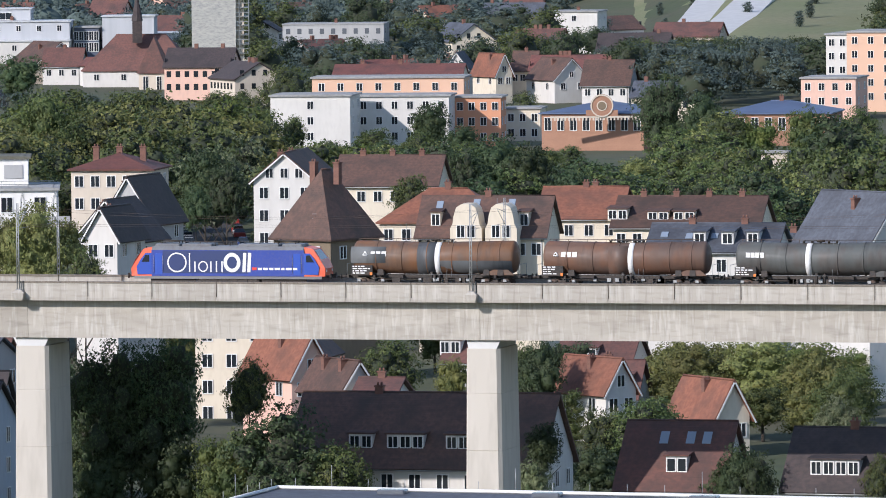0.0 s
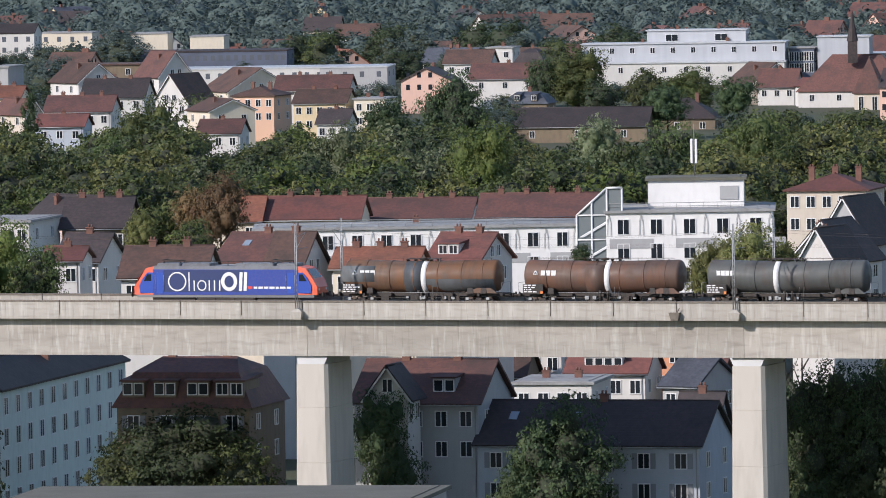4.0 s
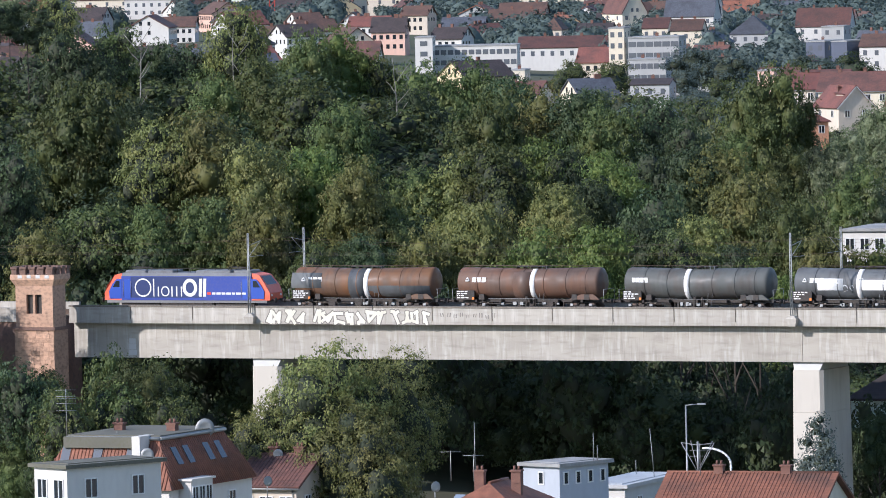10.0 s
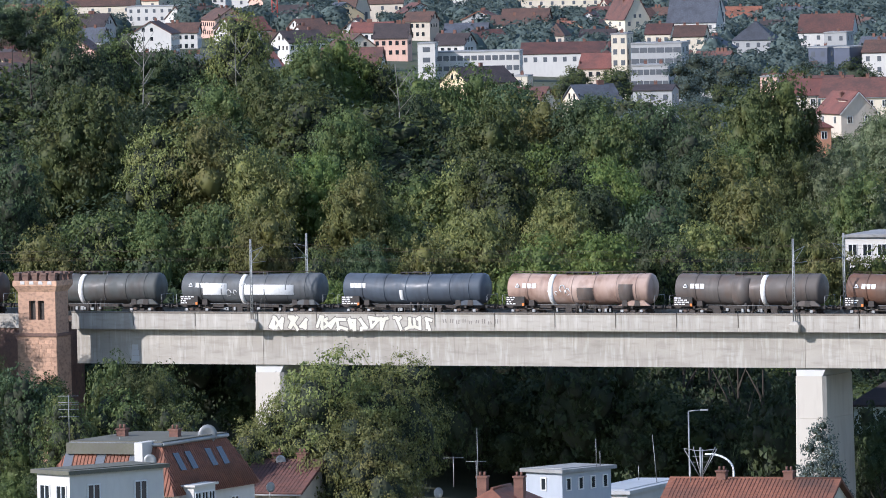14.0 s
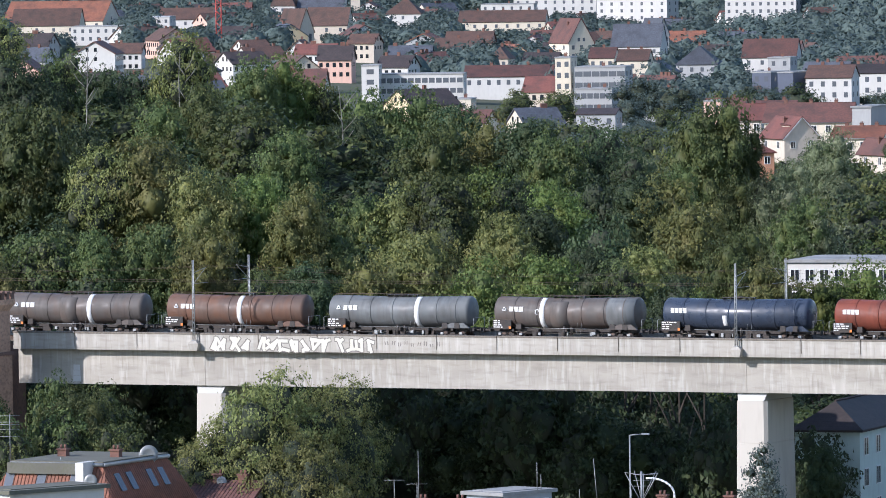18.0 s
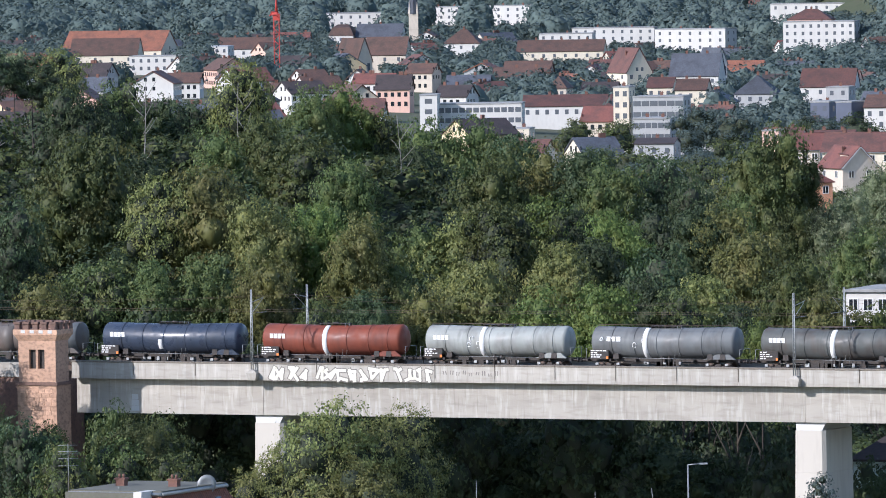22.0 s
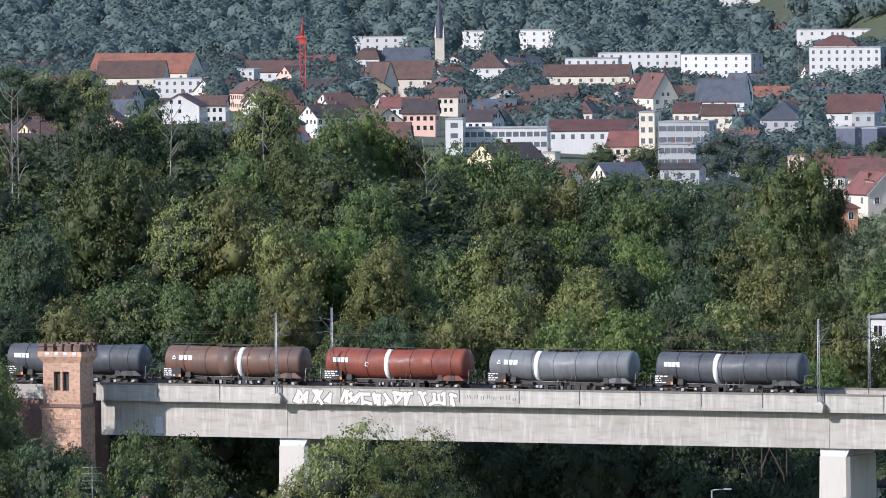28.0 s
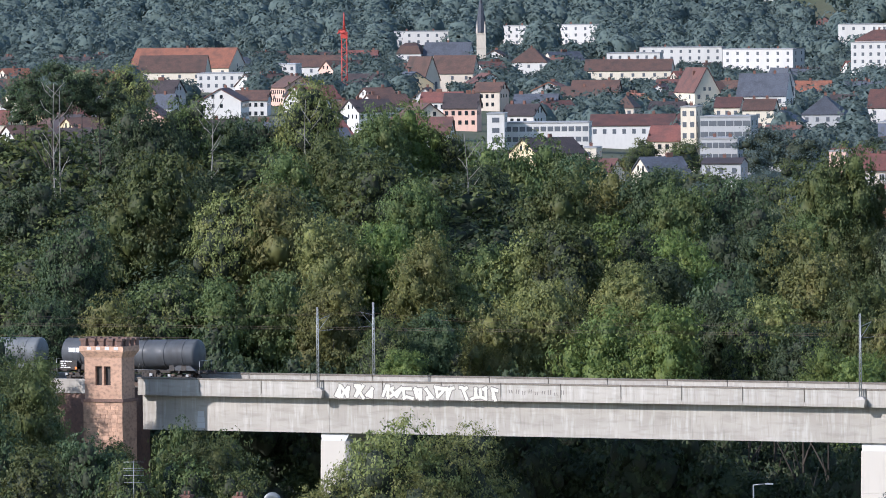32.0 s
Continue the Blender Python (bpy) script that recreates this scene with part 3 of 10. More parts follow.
    for x in (-6.9, -4.7, 4.6, 6.6):
        soft_box(bm, x - 0.16, x + 0.16, -1.22, -1.1, 0.62, 0.84, 0.02)
    for k in range(5):
        x = rnd.uniform(-3.6, 3.2)
        soft_box(bm, x, x + rnd.uniform(0.15, 0.4), -1.06, -0.92, rnd.uniform(0.6, 0.75), rnd.uniform(0.9, 1.0), 0.02)
    tube(bm, (-4.2, -1.28, 1.32), (4.0, -1.28, 1.26), 0.022, None, 5)
    part("brake_rigging", bm, MAST, w, "pale brake levers and boxes")
    bm = bmesh.new()
    for dx in (-0.22, 0.22):
        tube(bm, (1.5 + dx, -1.5, 0.7), (1.5 + dx, -0.5, zc + r + 0.1), 0.02, None, 4)
    part("ladder", bm, MAST, w)
    for e in (-1, 1):
        for s in (-0.87, 0.87):
            bm = bmesh.new()
            tube(bm, (e * 8.05, s, 1.06), (e * 8.6, s, 1.06), 0.09, 0.09, 10)
            tube(bm, (e * 8.6, s, 1.06), (e * 8.68, s, 1.06), 0.22, 0.22, 12)
            part("buffer", bm, BLACK, w)
        bm = bmesh.new()
        tube(bm, (e * 8.0, -1.2, 1.1), (e * 8.0, -1.2, 2.2), 0.025, None, 4)
        tube(bm, (e * 8.0, 1.2, 1.1), (e * 8.0, 1.2, 2.2), 0.025, None, 4)
        tube(bm, (e * 8.0, -1.2, 2.2), (e * 8.0, 1.2, 2.2), 0.025, None, 4)
        part("end_rail", bm, MAST, w)
    bogie(w, -5.7)
    bogie(w, 5.7)
    return w


def locomotive():
    """Four-axle electric locomotive, body 18.1 m long, nose to the west; x = 0 is its middle."""
    o = thing("electric_locomotive", pose(0, TRACK_Y, RAIL), "blue electric locomotive with red cab ends and white lettering", "locomotive")
    H, B = 9.1, 1.48
    side = [(-H + 0.05, 1.15), (-H + 0.10, 1.9), (-H + 0.55, 2.7), (-H + 1.25, 3.55), (-H + 1.7, 3.72)]

    def shell(bm, x0, x1, z0, z1, mi=0, b=B):
        box(bm, x0, x1, -b, b, z0, z1, mi)

    bm = bmesh.new()
    shell(bm, -H + 1.95, H - 1.95, 1.05, 3.40)
    hexa(bm, [(-H + 2.0, -B + 0.003, 3.40), (H - 2.0, -B + 0.003, 3.40), (H - 2.0, B - 0.003, 3.40), (-H + 2.0, B - 0.003, 3.40),
              (-H + 2.0, -B + 0.22, 3.72), (H - 2.0, -B + 0.22, 3.72), (H - 2.0, B - 0.22, 3.72), (-H + 2.0, B - 0.22, 3.72)], 1)
    body = part("body", bm, [LOCO_BLUE, LOCO_ROOF], o, "blue side panels")
    bm = bmesh.new()
    box(bm, -6.1, 1.9, -B - 0.008, -B - 0.001, 1.30, 3.36)
    part("advert_panel", bm, LOCO_DEEP, body, "deeper blue panel behind the lettering")
    for e, nm in ((-1, "cab"), (1, "cab")):
        bm = bmesh.new()
        lo = [(e * (H - 1.95), 1.05), (e * (H - 0.02), 1.05), (e * H, 1.75), (e * (H - 0.42), 2.55), (e * (H - 1.15), 3.50), (e * (H - 1.9), 3.68), (e * (H - 1.95), 3.68)]
        va = [bm.verts.new((x, -B + (0.18 if z > 3.4 else 0) + (0.12 if abs(x) > H - 0.2 else 0), z)) for x, z in lo]
        vb = [bm.verts.new((x, B - (0.18 if z > 3.4 else 0) - (0.12 if abs(x) > H - 0.2 else 0), z)) for x, z in lo]
        bm.faces.new(va if e < 0 else va[::-1])
        bm.faces.new(vb[::-1] if e < 0 else vb)
        for i in range(len(lo)):
            j = (i + 1) % len(lo)
            bm.faces.new((va[i], vb[i], vb[j], va[j]) if e > 0 else (va[j], vb[j], vb[i], va[i]))
        bmesh.ops.recalc_face_normals(bm, faces=bm.faces)
        cab = part("cab", bm, LOCO_RED, o, "red cab end")
        bm = bmesh.new()
        q = [(e * (H - 1.95), 1.2), (e * (H - 0.62), 1.2), (e * (H - 0.55), 1.9), (e * (H - 0.95), 2.6), (e * (H - 1.4), 3.12), (e * (H - 1.95), 3.12)]
        fa = [bm.verts.new((x, -B - 0.012, z)) for x, z in q]
        fb = [bm.verts.new((x, -B + 0.02, z)) for x, z in q]
        for i in range(len(q)):
            bm.faces.new((fa[i], fa[(i + 1) % len(q)], fb[(i + 1) % len(q)], fb[i]))
        bm.faces.new(fa)
        bmesh.ops.recalc_face_normals(bm, faces=bm.faces)
        part("cab_side", bm, LOCO_CAB, cab, "bright blue cab side")
        bm = bmesh.new()
        w = [(e * (H - 1.0), 2.32), (e * (H - 1.75), 2.32), (e * (H - 1.75), 2.95), (e * (H - 1.38), 2.95)]
        fa = [bm.verts.new((x, -B - 0.024, z)) for x, z in w]
        fb = [bm.verts.new((x, -B - 0.012, z)) for x, z in w]
        for i in range(4):
            bm.faces.new((fa[i], fa[(i + 1) % 4], fb[(i + 1) % 4], fb[i]))
        bm.faces.new(fa)
        bmesh.ops.recalc_face_normals(bm, faces=bm.faces)
        part("side_window", bm, GLASS, cab)
        bm = bmesh.new()
        hexa(bm, [(e * (H - 0.50), -1.1, 2.60), (e * (H - 0.44), -1.1, 2.58), (e * (H - 0.44), 1.1, 2.58), (e * (H - 0.50), 1.1, 2.60),
                  (e * (H - 1.10), -1.0, 3.40), (e * (H - 1.04), -1.0, 3.40), (e * (H - 1.04), 1.0, 3.40), (e * (H - 1.10), 1.0, 3.40)])
        bmesh.ops.recalc_face_normals(bm, faces=bm.faces)
        part("windscreen", bm, GLASS, cab)
        for s in (-0.95, 0.95):
            bm = bmesh.new()
            tube(bm, (e * (H - 0.05), s, 1.55), (e * (H + 0.04), s, 1.55), 0.13, 0.12, 10)
            part("headlamp", bm, WHITE, cab)
        bm = bmesh.new()
        box(bm, e * (H - 2.6) - 0.33, e * (H - 2.6) + 0.33, -B - 0.014, -B + 0.001, 1.2, 3.1)
        door = part("door", bm, LOCO_CAB, body, "cab door")
        bm = bmesh.new()
        for dx in (-0.42, 0.42):
            tube(bm, (e * (H - 2.6) + dx, -B - 0.05, 1.4), (e * (H - 2.6) + dx, -B - 0.05, 2.9), 0.018, None, 5)
        part("handrail", bm, MAST, door)
        for s in (-0.87, 0.87):
            bm = bmesh.new()
            tube(bm, (e * (H - 0.02), s, 1.06), (e * (H + 0.36), s, 1.06), 0.1, 0.1, 10)
            tube(bm, (e * (H + 0.35), s, 1.06), (e * (H + 0.43), s, 1.06), 0.25, 0.25, 12)
            part("buffer", bm, BLACK, o)
    bm = bmesh.new()
    box(bm, -H + 0.3, H - 0.3, -B + 0.04, B - 0.04, 0.80, 1.048)
    part("sill", bm, surface("sill_grey", (0.22, 0.22, 0.22), (0.15, 0.15, 0.15), 0.7), o, "grey sill")
    for x0, x1 in ((-6.9, -4.6), (-4.4, -1.6), (0.9, 4.7), (5.0, 6.9)):
        bm = bmesh.new()
        soft_box(bm, x0, x1, -1.1, 1.1, 3.722, 3.95, 0.08)
        part("roof_hatch", bm, LOCO_ROOF, o)
    for c in (-5.6, 5.3):
        bm = bmesh.new()
        for s in (-0.5, 0.5):
            tube(bm, (c - 1.0, s, 4.02), (c + 1.1, s * 0.4, 4.16), 0.035, None, 5)
            tube(bm, (c + 1.1, s * 0.4, 4.16), (c - 0.9, s, 4.22), 0.03, None, 5)
        tube(bm, (c - 0.9, -0.85, 4.24), (c - 0.9, 0.85, 4.24), 0.04, None, 6)
        for dx in (-0.8, 0.8):
            tube(bm, (c + dx, -0.5, 3.93), (c + dx, -0.5, 4.1), 0.07, 0.05, 8)
            tube(bm, (c + dx, 0.5, 3.93), (c + dx, 0.5, 4.1), 0.07, 0.05, 8)
        part("pantograph", bm, BLACK, o)
    bm = bmesh.new()
    tube(bm, (-4.4, -0.6, 4.12), (4.3, -0.6, 4.12), 0.025, None, 5)
    for k in range(7):
        tube(bm, (-4.2 + k * 1.4, -0.6, 3.72), (-4.2 + k * 1.4, -0.6, 4.1), 0.05, 0.04, 6)
    part("roof_line", bm, BLACK, o)
    # white lettering, drawn as rings and bars
    bm = bmesh.new()
    y = -B - 0.03

    def ring(cx, cz, rx, rz, t, a0=0, a1=360):
        n = 22
        rows = []
        for i in range(n + 1):
            a = radians(a0 + (a1 - a0) * i / n)
            c, s = math.cos(a), math.sin(a)
            rows.append([bm.verts.new((cx + k * c * (rx + d), yy, cz + s * (rz + d))) for yy in (y, y + 0.02) for d in (0, -t) for k in (1,)])
        for p, q in zip(rows, rows[1:]):
            bm.faces.new((p[0], p[1], q[1], q[0]))
            bm.faces.new((p[2], q[2], q[3], p[3]))
            bm.faces.new((p[0], q[0], q[2], p[2]))
            bm.faces.new((p[1], p[3], q[3], q[1]))

    ring(-4.75, 2.28, 0.92, 0.90, 0.13)
    blocks(bm, -3.62, 1.42, y, (0.11,), 1.72, 0)
    blocks(bm, -3.12, 1.42, y, (0.12,), 0.95, 0)
    ring(-2.30, 1.92, 0.46, 0.50, 0.11)
    for k in range(3):
        blocks(bm, -1.62 + k * 0.52, 1.42, y, (0.12,), 0.98, 0)
    ring(0.42, 2.28, 0.80, 0.88, 0.33)
    blocks(bm, 1.38, 1.42, y, (0.30,), 1.74, 0, 0.1)
    blocks(bm, 1.84, 1.42, y, (0.30,), 1.74, 0, 0.1)
    bmesh.ops.recalc_face_normals(bm, faces=bm.faces)
    part("lettering", bm, WHITE, body, "large white lettering drawn as rings and bars")
    bm = bmesh.new()
    blocks(bm, 2.85, 1.62, -B - 0.02, (0.35, 0.45, 0.4, 0.5, 0.3, 0.55, 0.4), 0.2, 0.12)
    part("small_lettering", bm, WHITE, body)
    bm = bmesh.new()
    blocks(bm, 2.3, 1.6, -B - 0.02, (0.42,), 0.25, 0.1)
    part("red_emblem", bm, RED_MARK, body)
    bm = bmesh.new()
    box(bm, -2.9, 2.9, -1.3, 1.3, 0.35, 0.82)
    for k in range(6):
        box(bm, -2.7 + k * 0.95, -2.0 + k * 0.95, -1.36, -1.28, 0.42, 0.78)
    part("transformer_box", bm, BLACK, o)
    for c in (-5.2, 5.2):
        b = bogie(o, c)
        bm = bmesh.new()
        box(bm, c - 2.1, c + 2.1, -1.22, -1.1, 0.5, 0.82)
        part("bogie_frame", bm, BLACK, o)
    return o


LOCO = locomotive()
KINDS = [
    ("rust", "tank wagon with orange rust patches and grey ends", "tri", 0.53, True, False, ((-0.02, 0.2, -20, 40, "midgrey"), (0.40, 0.52, -70, 80, "dark"), (0.54, 1.0, -65, -8, "slate")), 0),
    ("brown", "brown rust-stained tank wagon with a white stripe", "tri", 0.54, True, True, (), 0),
    ("greygreen", "dark grey tank wagon with faded red scrawls", "gx", 0.44, True, False, (), 0),
    ("slate", "blue-grey tank wagon with white graffiti blocks", "tri", 0.45, True, False, ((0.16, 0.34, -22, 22, "white"), (0.47, 0.84, -20, 18, "white")), 5),
    ("bluegrey", "clean blue-grey tank wagon with a short white mark", "gx", 0, False, False, ((0.415, 0.44, -40, 0, "white"),), 0),
    ("pink", "faded pink tank wagon flaked down to rust", "tri", 0.31, True, False, ((0.5, 0.62, -40, 10, "oldgrey"), (0.8, 0.9, -50, 20, "oldgrey")), 4),
    ("oldgrey", "brown-grey tank wagon with a white stripe", "tri", 0.62, True, True, (), 0),
    ("brown", "rusty brown tank wagon with a white stripe", "tri", 0.54, True, False, (), 0),
    ("midgrey", "mid-grey tank wagon with a white stripe", "tri", 0.64, True, False, (), 0),
    ("oldgrey", "brown-grey tank wagon with a pale panel and scrawl", "tri", 0.34, True, True, ((0.80, 1.0, -70, 70, "midgrey"),), 1),
    ("navy", "glossy navy blue tank wagon with a small white mark", "gx", 0, False, False, ((0.42, 0.45, -40, 0, "white"),), 0),
    ("red", "oxide red tank wagon with a white stripe", "gx", 0.46, False, False, (), 0),
    ("light", "light grey tank wagon with outlined graffiti", "gx", 0.41, True, False, (), 3),
    ("midgrey", "grey tank wagon with a white stripe and scrawls", "tri", 0.38, True, False, (), 2),
    ("greygreen", "dark grey tank wagon with a white stripe", "gx", 0.50, True, False, (), 0),
    ("dark", "charcoal tank wagon with a white stripe", "gx", 0.45, False, False, (), 0),
    ("brown", "brown-stained tank wagon with a white stripe", "tri", 0.56, True, True, (), 0),
    ("red", "oxide red tank wagon with scratched white lettering", "gx", 0.45, False, False, (), 1),
    ("midgrey", "grey tank wagon with a wide white stripe", "tri", 0.34, True, False, (), 0),
    ("dark", "charcoal grey tank wagon at the end of the train", "gx", 0.42, True, False, (), 0),
]
WAGONS = [tank_wagon(PAINTS[a], b, c, d, (0.14, 0.3, 0.46, 0.62, 0.78, 0.92), e, f, g, h, i) for i, (a, b, c, d, e, f, g, h) in enumerate(KINDS)]


# ---- trees ----
LEAF_MID = foliage("leaves_green", (0.128, 0.158, 0.052), (0.052, 0.080, 0.030), (0.156, 0.152, 0.052))
LEAF_DARK = foliage("leaves_deep_green", (0.076, 0.106, 0.046), (0.034, 0.058, 0.029), (0.086, 0.102, 0.044))
LEAF_OLIVE = foliage("leaves_olive", (0.222, 0.232, 0.074), (0.092, 0.110, 0.040), (0.240, 0.220, 0.080))
LEAF_BRIGHT = foliage("leaves_bright_green", (0.160, 0.205, 0.054), (0.066, 0.108, 0.032), (0.190, 0.200, 0.054))
LEAF_PALE = foliage("leaves_pale_blossom", (0.235, 0.258, 0.150), (0.085, 0.118, 0.050), (0.165, 0.195, 0.090))
LEAF_SILVER = foliage("needles_silver", (0.180, 0.216, 0.192), (0.060, 0.084, 0.072), (0.120, 0.144, 0.120))
LEAF_BROWN = foliage("leaves_browning", (0.234, 0.156, 0.074), (0.098, 0.078, 0.042), (0.276, 0.156, 0.082))
# distance haze put into the leaf colour: bluer and flatter than near leaves
LEAF_FAR_HAZED = foliage("leaves_far_hazed", (0.106, 0.142, 0.124), (0.086, 0.120, 0.110), (0.112, 0.142, 0.118))
# shade deep inside a crown, put into the colour of its cores
CORE_SHADE = surface("crown_core_shade", (0.034, 0.048, 0.026), (0.045, 0.050, 0.031), 1.0, 0, 0.5, 3.0)
# the same haze tint in the cores of far crowns
CORE_FAR_HAZED = surface("crown_core_far_hazed", (0.082, 0.114, 0.104), (0.092, 0.126, 0.112), 1.0, 0, 0.2, 1.0)
BARK = surface("bark", (0.070, 0.058, 0.045), (0.042, 0.036, 0.030), 0.95, 0, 1.0, 6.0)


def mesh_of(name, verts, faces, index, materials=()):
    """A mesh of triangles from arrays."""
    me = bpy.data.meshes.new(name)
    me.vertices.add(len(verts))
    me.vertices.foreach_set("co", np.ascontiguousarray(verts, dtype=np.float32).ravel())
    me.loops.add(faces.size)
    me.loops.foreach_set("vertex_index", faces.ravel().astype(np.int32))
    me.polygons.add(len(faces))
    me.polygons.foreach_set("loop_start", np.arange(0, faces.size, 3, dtype=np.int32))
    me.polygons.foreach_set("material_index", np.asarray(index, dtype=np.int32))
    for m in materials:
        me.materials.append(m)
    me.update(calc_edges=True)
    return me


def unit(v):
    return v / np.maximum(np.linalg.norm(v, axis=-1, keepdims=True), 1e-9)


def spiral(n, low=-1.0):
    """n directions spread evenly over a sphere, from its top down to z = low."""
    z = 1 - (1 - low) * (np.arange(n) + 0.5) / n
    a = np.arange(n) * 2.39996
    h = np.sqrt(np.maximum(0, 1 - z * z))
    return np.stack([h * np.cos(a), h * np.sin(a), z], 1)


def sprays(rng, p, nrm, size):
    """Leaf sprays, one pointed triangle each, at the points p, that face about along nrm."""
    n = unit(nrm + rng.normal(0, 0.45, p.shape))
    u = unit(np.cross(n, rng.normal(0, 1, p.shape)))
    v = np.cross(n, u)
    s = size * rng.uniform(0.6, 1.35, (len(p), 1))
    w = s * rng.uniform(0.45, 0.85, (len(p), 1))
    return np.stack([p + u * s, p - u * 0.55 * s + v * w, p - u * 0.55 * s - v * w], 1).reshape(-1, 3)


def balls(centres, radii, ni, nj, rng, uneven=0.12):
    """Low lumpy spheres: the filled cores inside a crown."""
    th = np.pi * (np.arange(ni) + 0.35) / ni
    ph = math.tau * np.arange(nj) / nj
    d = np.stack([np.outer(np.sin(th), np.cos(ph)), np.outer(np.sin(th), np.sin(ph)), np.outer(np.cos(th), np.ones(nj))], -1).reshape(-1, 3)
    v = centres[:, None, :] + d[None] * radii[:, None, None] * rng.uniform(1 - uneven, 1 + uneven, (len(centres), len(d), 1))
    f = []
    for i in range(ni - 1):
        for j in range(nj):
            a, b = i * nj + j, i * nj + (j + 1) % nj
            f += [(a, a + nj, b), (b, a + nj, b + nj)]
    f = np.array(f)[None] + (np.arange(len(centres)) * len(d))[:, None, None]
    return v.reshape(-1, 3), f.reshape(-1, 3)


def crown_mesh(name, seed, rx, z0, z1, lobes, clumps, leaves, size, shape="round"):
    """A crown as it grows: lobes round the limbs, leafy clumps over each lobe, sprays of leaves over each clump, dark
    cores for the shade between.
    """
    rng = np.random.default_rng(seed)
    zc, rz = (z0 + z1) / 2, (z1 - z0) / 2
    d = spiral(lobes, -0.8)
    d = unit(d + rng.normal(0, 0.16, d.shape))
    lr = rx * (0.20 + 0.25 * rng.random(lobes) ** 1.2)
    k = rng.uniform(0.46, 0.86, (lobes, 1))
    c = d * k * np.array([rx, rx, rz])
    if shape in ("cone", "column", "pine"):
        f = (np.arange(lobes) + 0.5) / lobes
        a = np.arange(lobes) * 2.4 + rng.uniform(-0.4, 0.4, lobes)
        wide = {"cone": 0.08 + 0.85 * f, "column": 0.16 + 0.34 * np.sin(np.pi * np.clip(f * 1.1, 0, 1)), "pine": 0.25 + 0.6 * np.sin(np.pi * f)}[shape]
        reach = wide * rx * rng.uniform(0.6, 1.0, lobes)
        drop = {"cone": 0.94, "column": 0.88, "pine": 0.5}[shape]
        c = np.stack([np.cos(a) * reach, np.sin(a) * reach, rz * (drop - (drop + 0.9 if shape != "pine" else 0.95) * f)], 1)
        lr = rx * {"cone": 0.13 + 0.20 * f, "column": 0.22 + 0.1 * f, "pine": 0.24 + 0.1 * f}[shape]
    c[:, 2] += zc
    flat = 0.45 if shape == "pine" else (0.6 if shape == "cone" else 0.9)
    P, N, R = [], [], []
    for i in range(lobes):
        e = spiral(clumps, -0.55)
        e = unit(e @ np.array(Euler(rng.uniform(-0.6, 0.6, 3)).to_matrix()) + rng.normal(0, 0.10, e.shape))
        p = c[i] + e * lr[i] * np.array([1, 1, flat]) * rng.uniform(0.80, 1.32, (clumps, 1))
        gap = np.linalg.norm((p[:, None] - c[None]) / np.array([1, 1, flat]), axis=2) / lr[None]
        gap[:, i] = 9
        keep = gap.min(axis=1) > 0.92
        P.append(p[keep])
        N.append(e[keep])
        R.append(np.full(keep.sum(), lr[i]))
    P, N, R = np.concatenate(P), np.concatenate(N), np.concatenate(R)
    R = R * rng.uniform(0.26, 0.56, len(R)) * math.sqrt(20 / clumps)
    which = rng.choice(len(P), leaves, p=R ** 2 / (R ** 2).sum())
    n = N[which]
    e = unit(rng.normal(0, 0.75, (leaves, 3)) + n * 0.8 + np.array([0, 0, 0.3]))
    stray = np.where(rng.random((leaves, 1)) < 0.11, rng.uniform(1.0, 1.8, (leaves, 1)), rng.uniform(0.42, 1.14, (leaves, 1)))
    p = P[which] + e * R[which, None] * np.array([1.15, 1.15, 0.72]) * stray
    n = e * 0.65 + n * 0.5 + np.array([0, 0, 0.08])
    bare = leaves // 4
    k = rng.choice(lobes, bare, p=lr ** 2 / (lr ** 2).sum())
    e = unit(rng.normal(0, 1, (bare, 3)) + np.array([0, 0, 0.25]))
    p[:bare] = c[k] + e * lr[k, None] * np.array([1, 1, flat]) * rng.uniform(0.66, 0.98, (bare, 1))
    n[:bare] = e
    v = sprays(rng, p, n, size)
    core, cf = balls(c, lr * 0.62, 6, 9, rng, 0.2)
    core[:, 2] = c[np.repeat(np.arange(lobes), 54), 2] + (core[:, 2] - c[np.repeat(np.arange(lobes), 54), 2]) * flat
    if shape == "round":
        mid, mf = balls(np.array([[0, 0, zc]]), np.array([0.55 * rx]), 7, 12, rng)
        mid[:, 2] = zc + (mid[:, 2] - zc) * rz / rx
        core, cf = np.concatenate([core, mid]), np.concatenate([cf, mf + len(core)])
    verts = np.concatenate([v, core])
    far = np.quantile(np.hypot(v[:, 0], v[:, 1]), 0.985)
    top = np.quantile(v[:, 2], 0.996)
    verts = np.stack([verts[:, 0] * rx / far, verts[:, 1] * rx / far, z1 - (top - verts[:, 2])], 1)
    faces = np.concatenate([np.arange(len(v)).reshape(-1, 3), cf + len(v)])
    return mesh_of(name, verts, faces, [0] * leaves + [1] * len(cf))


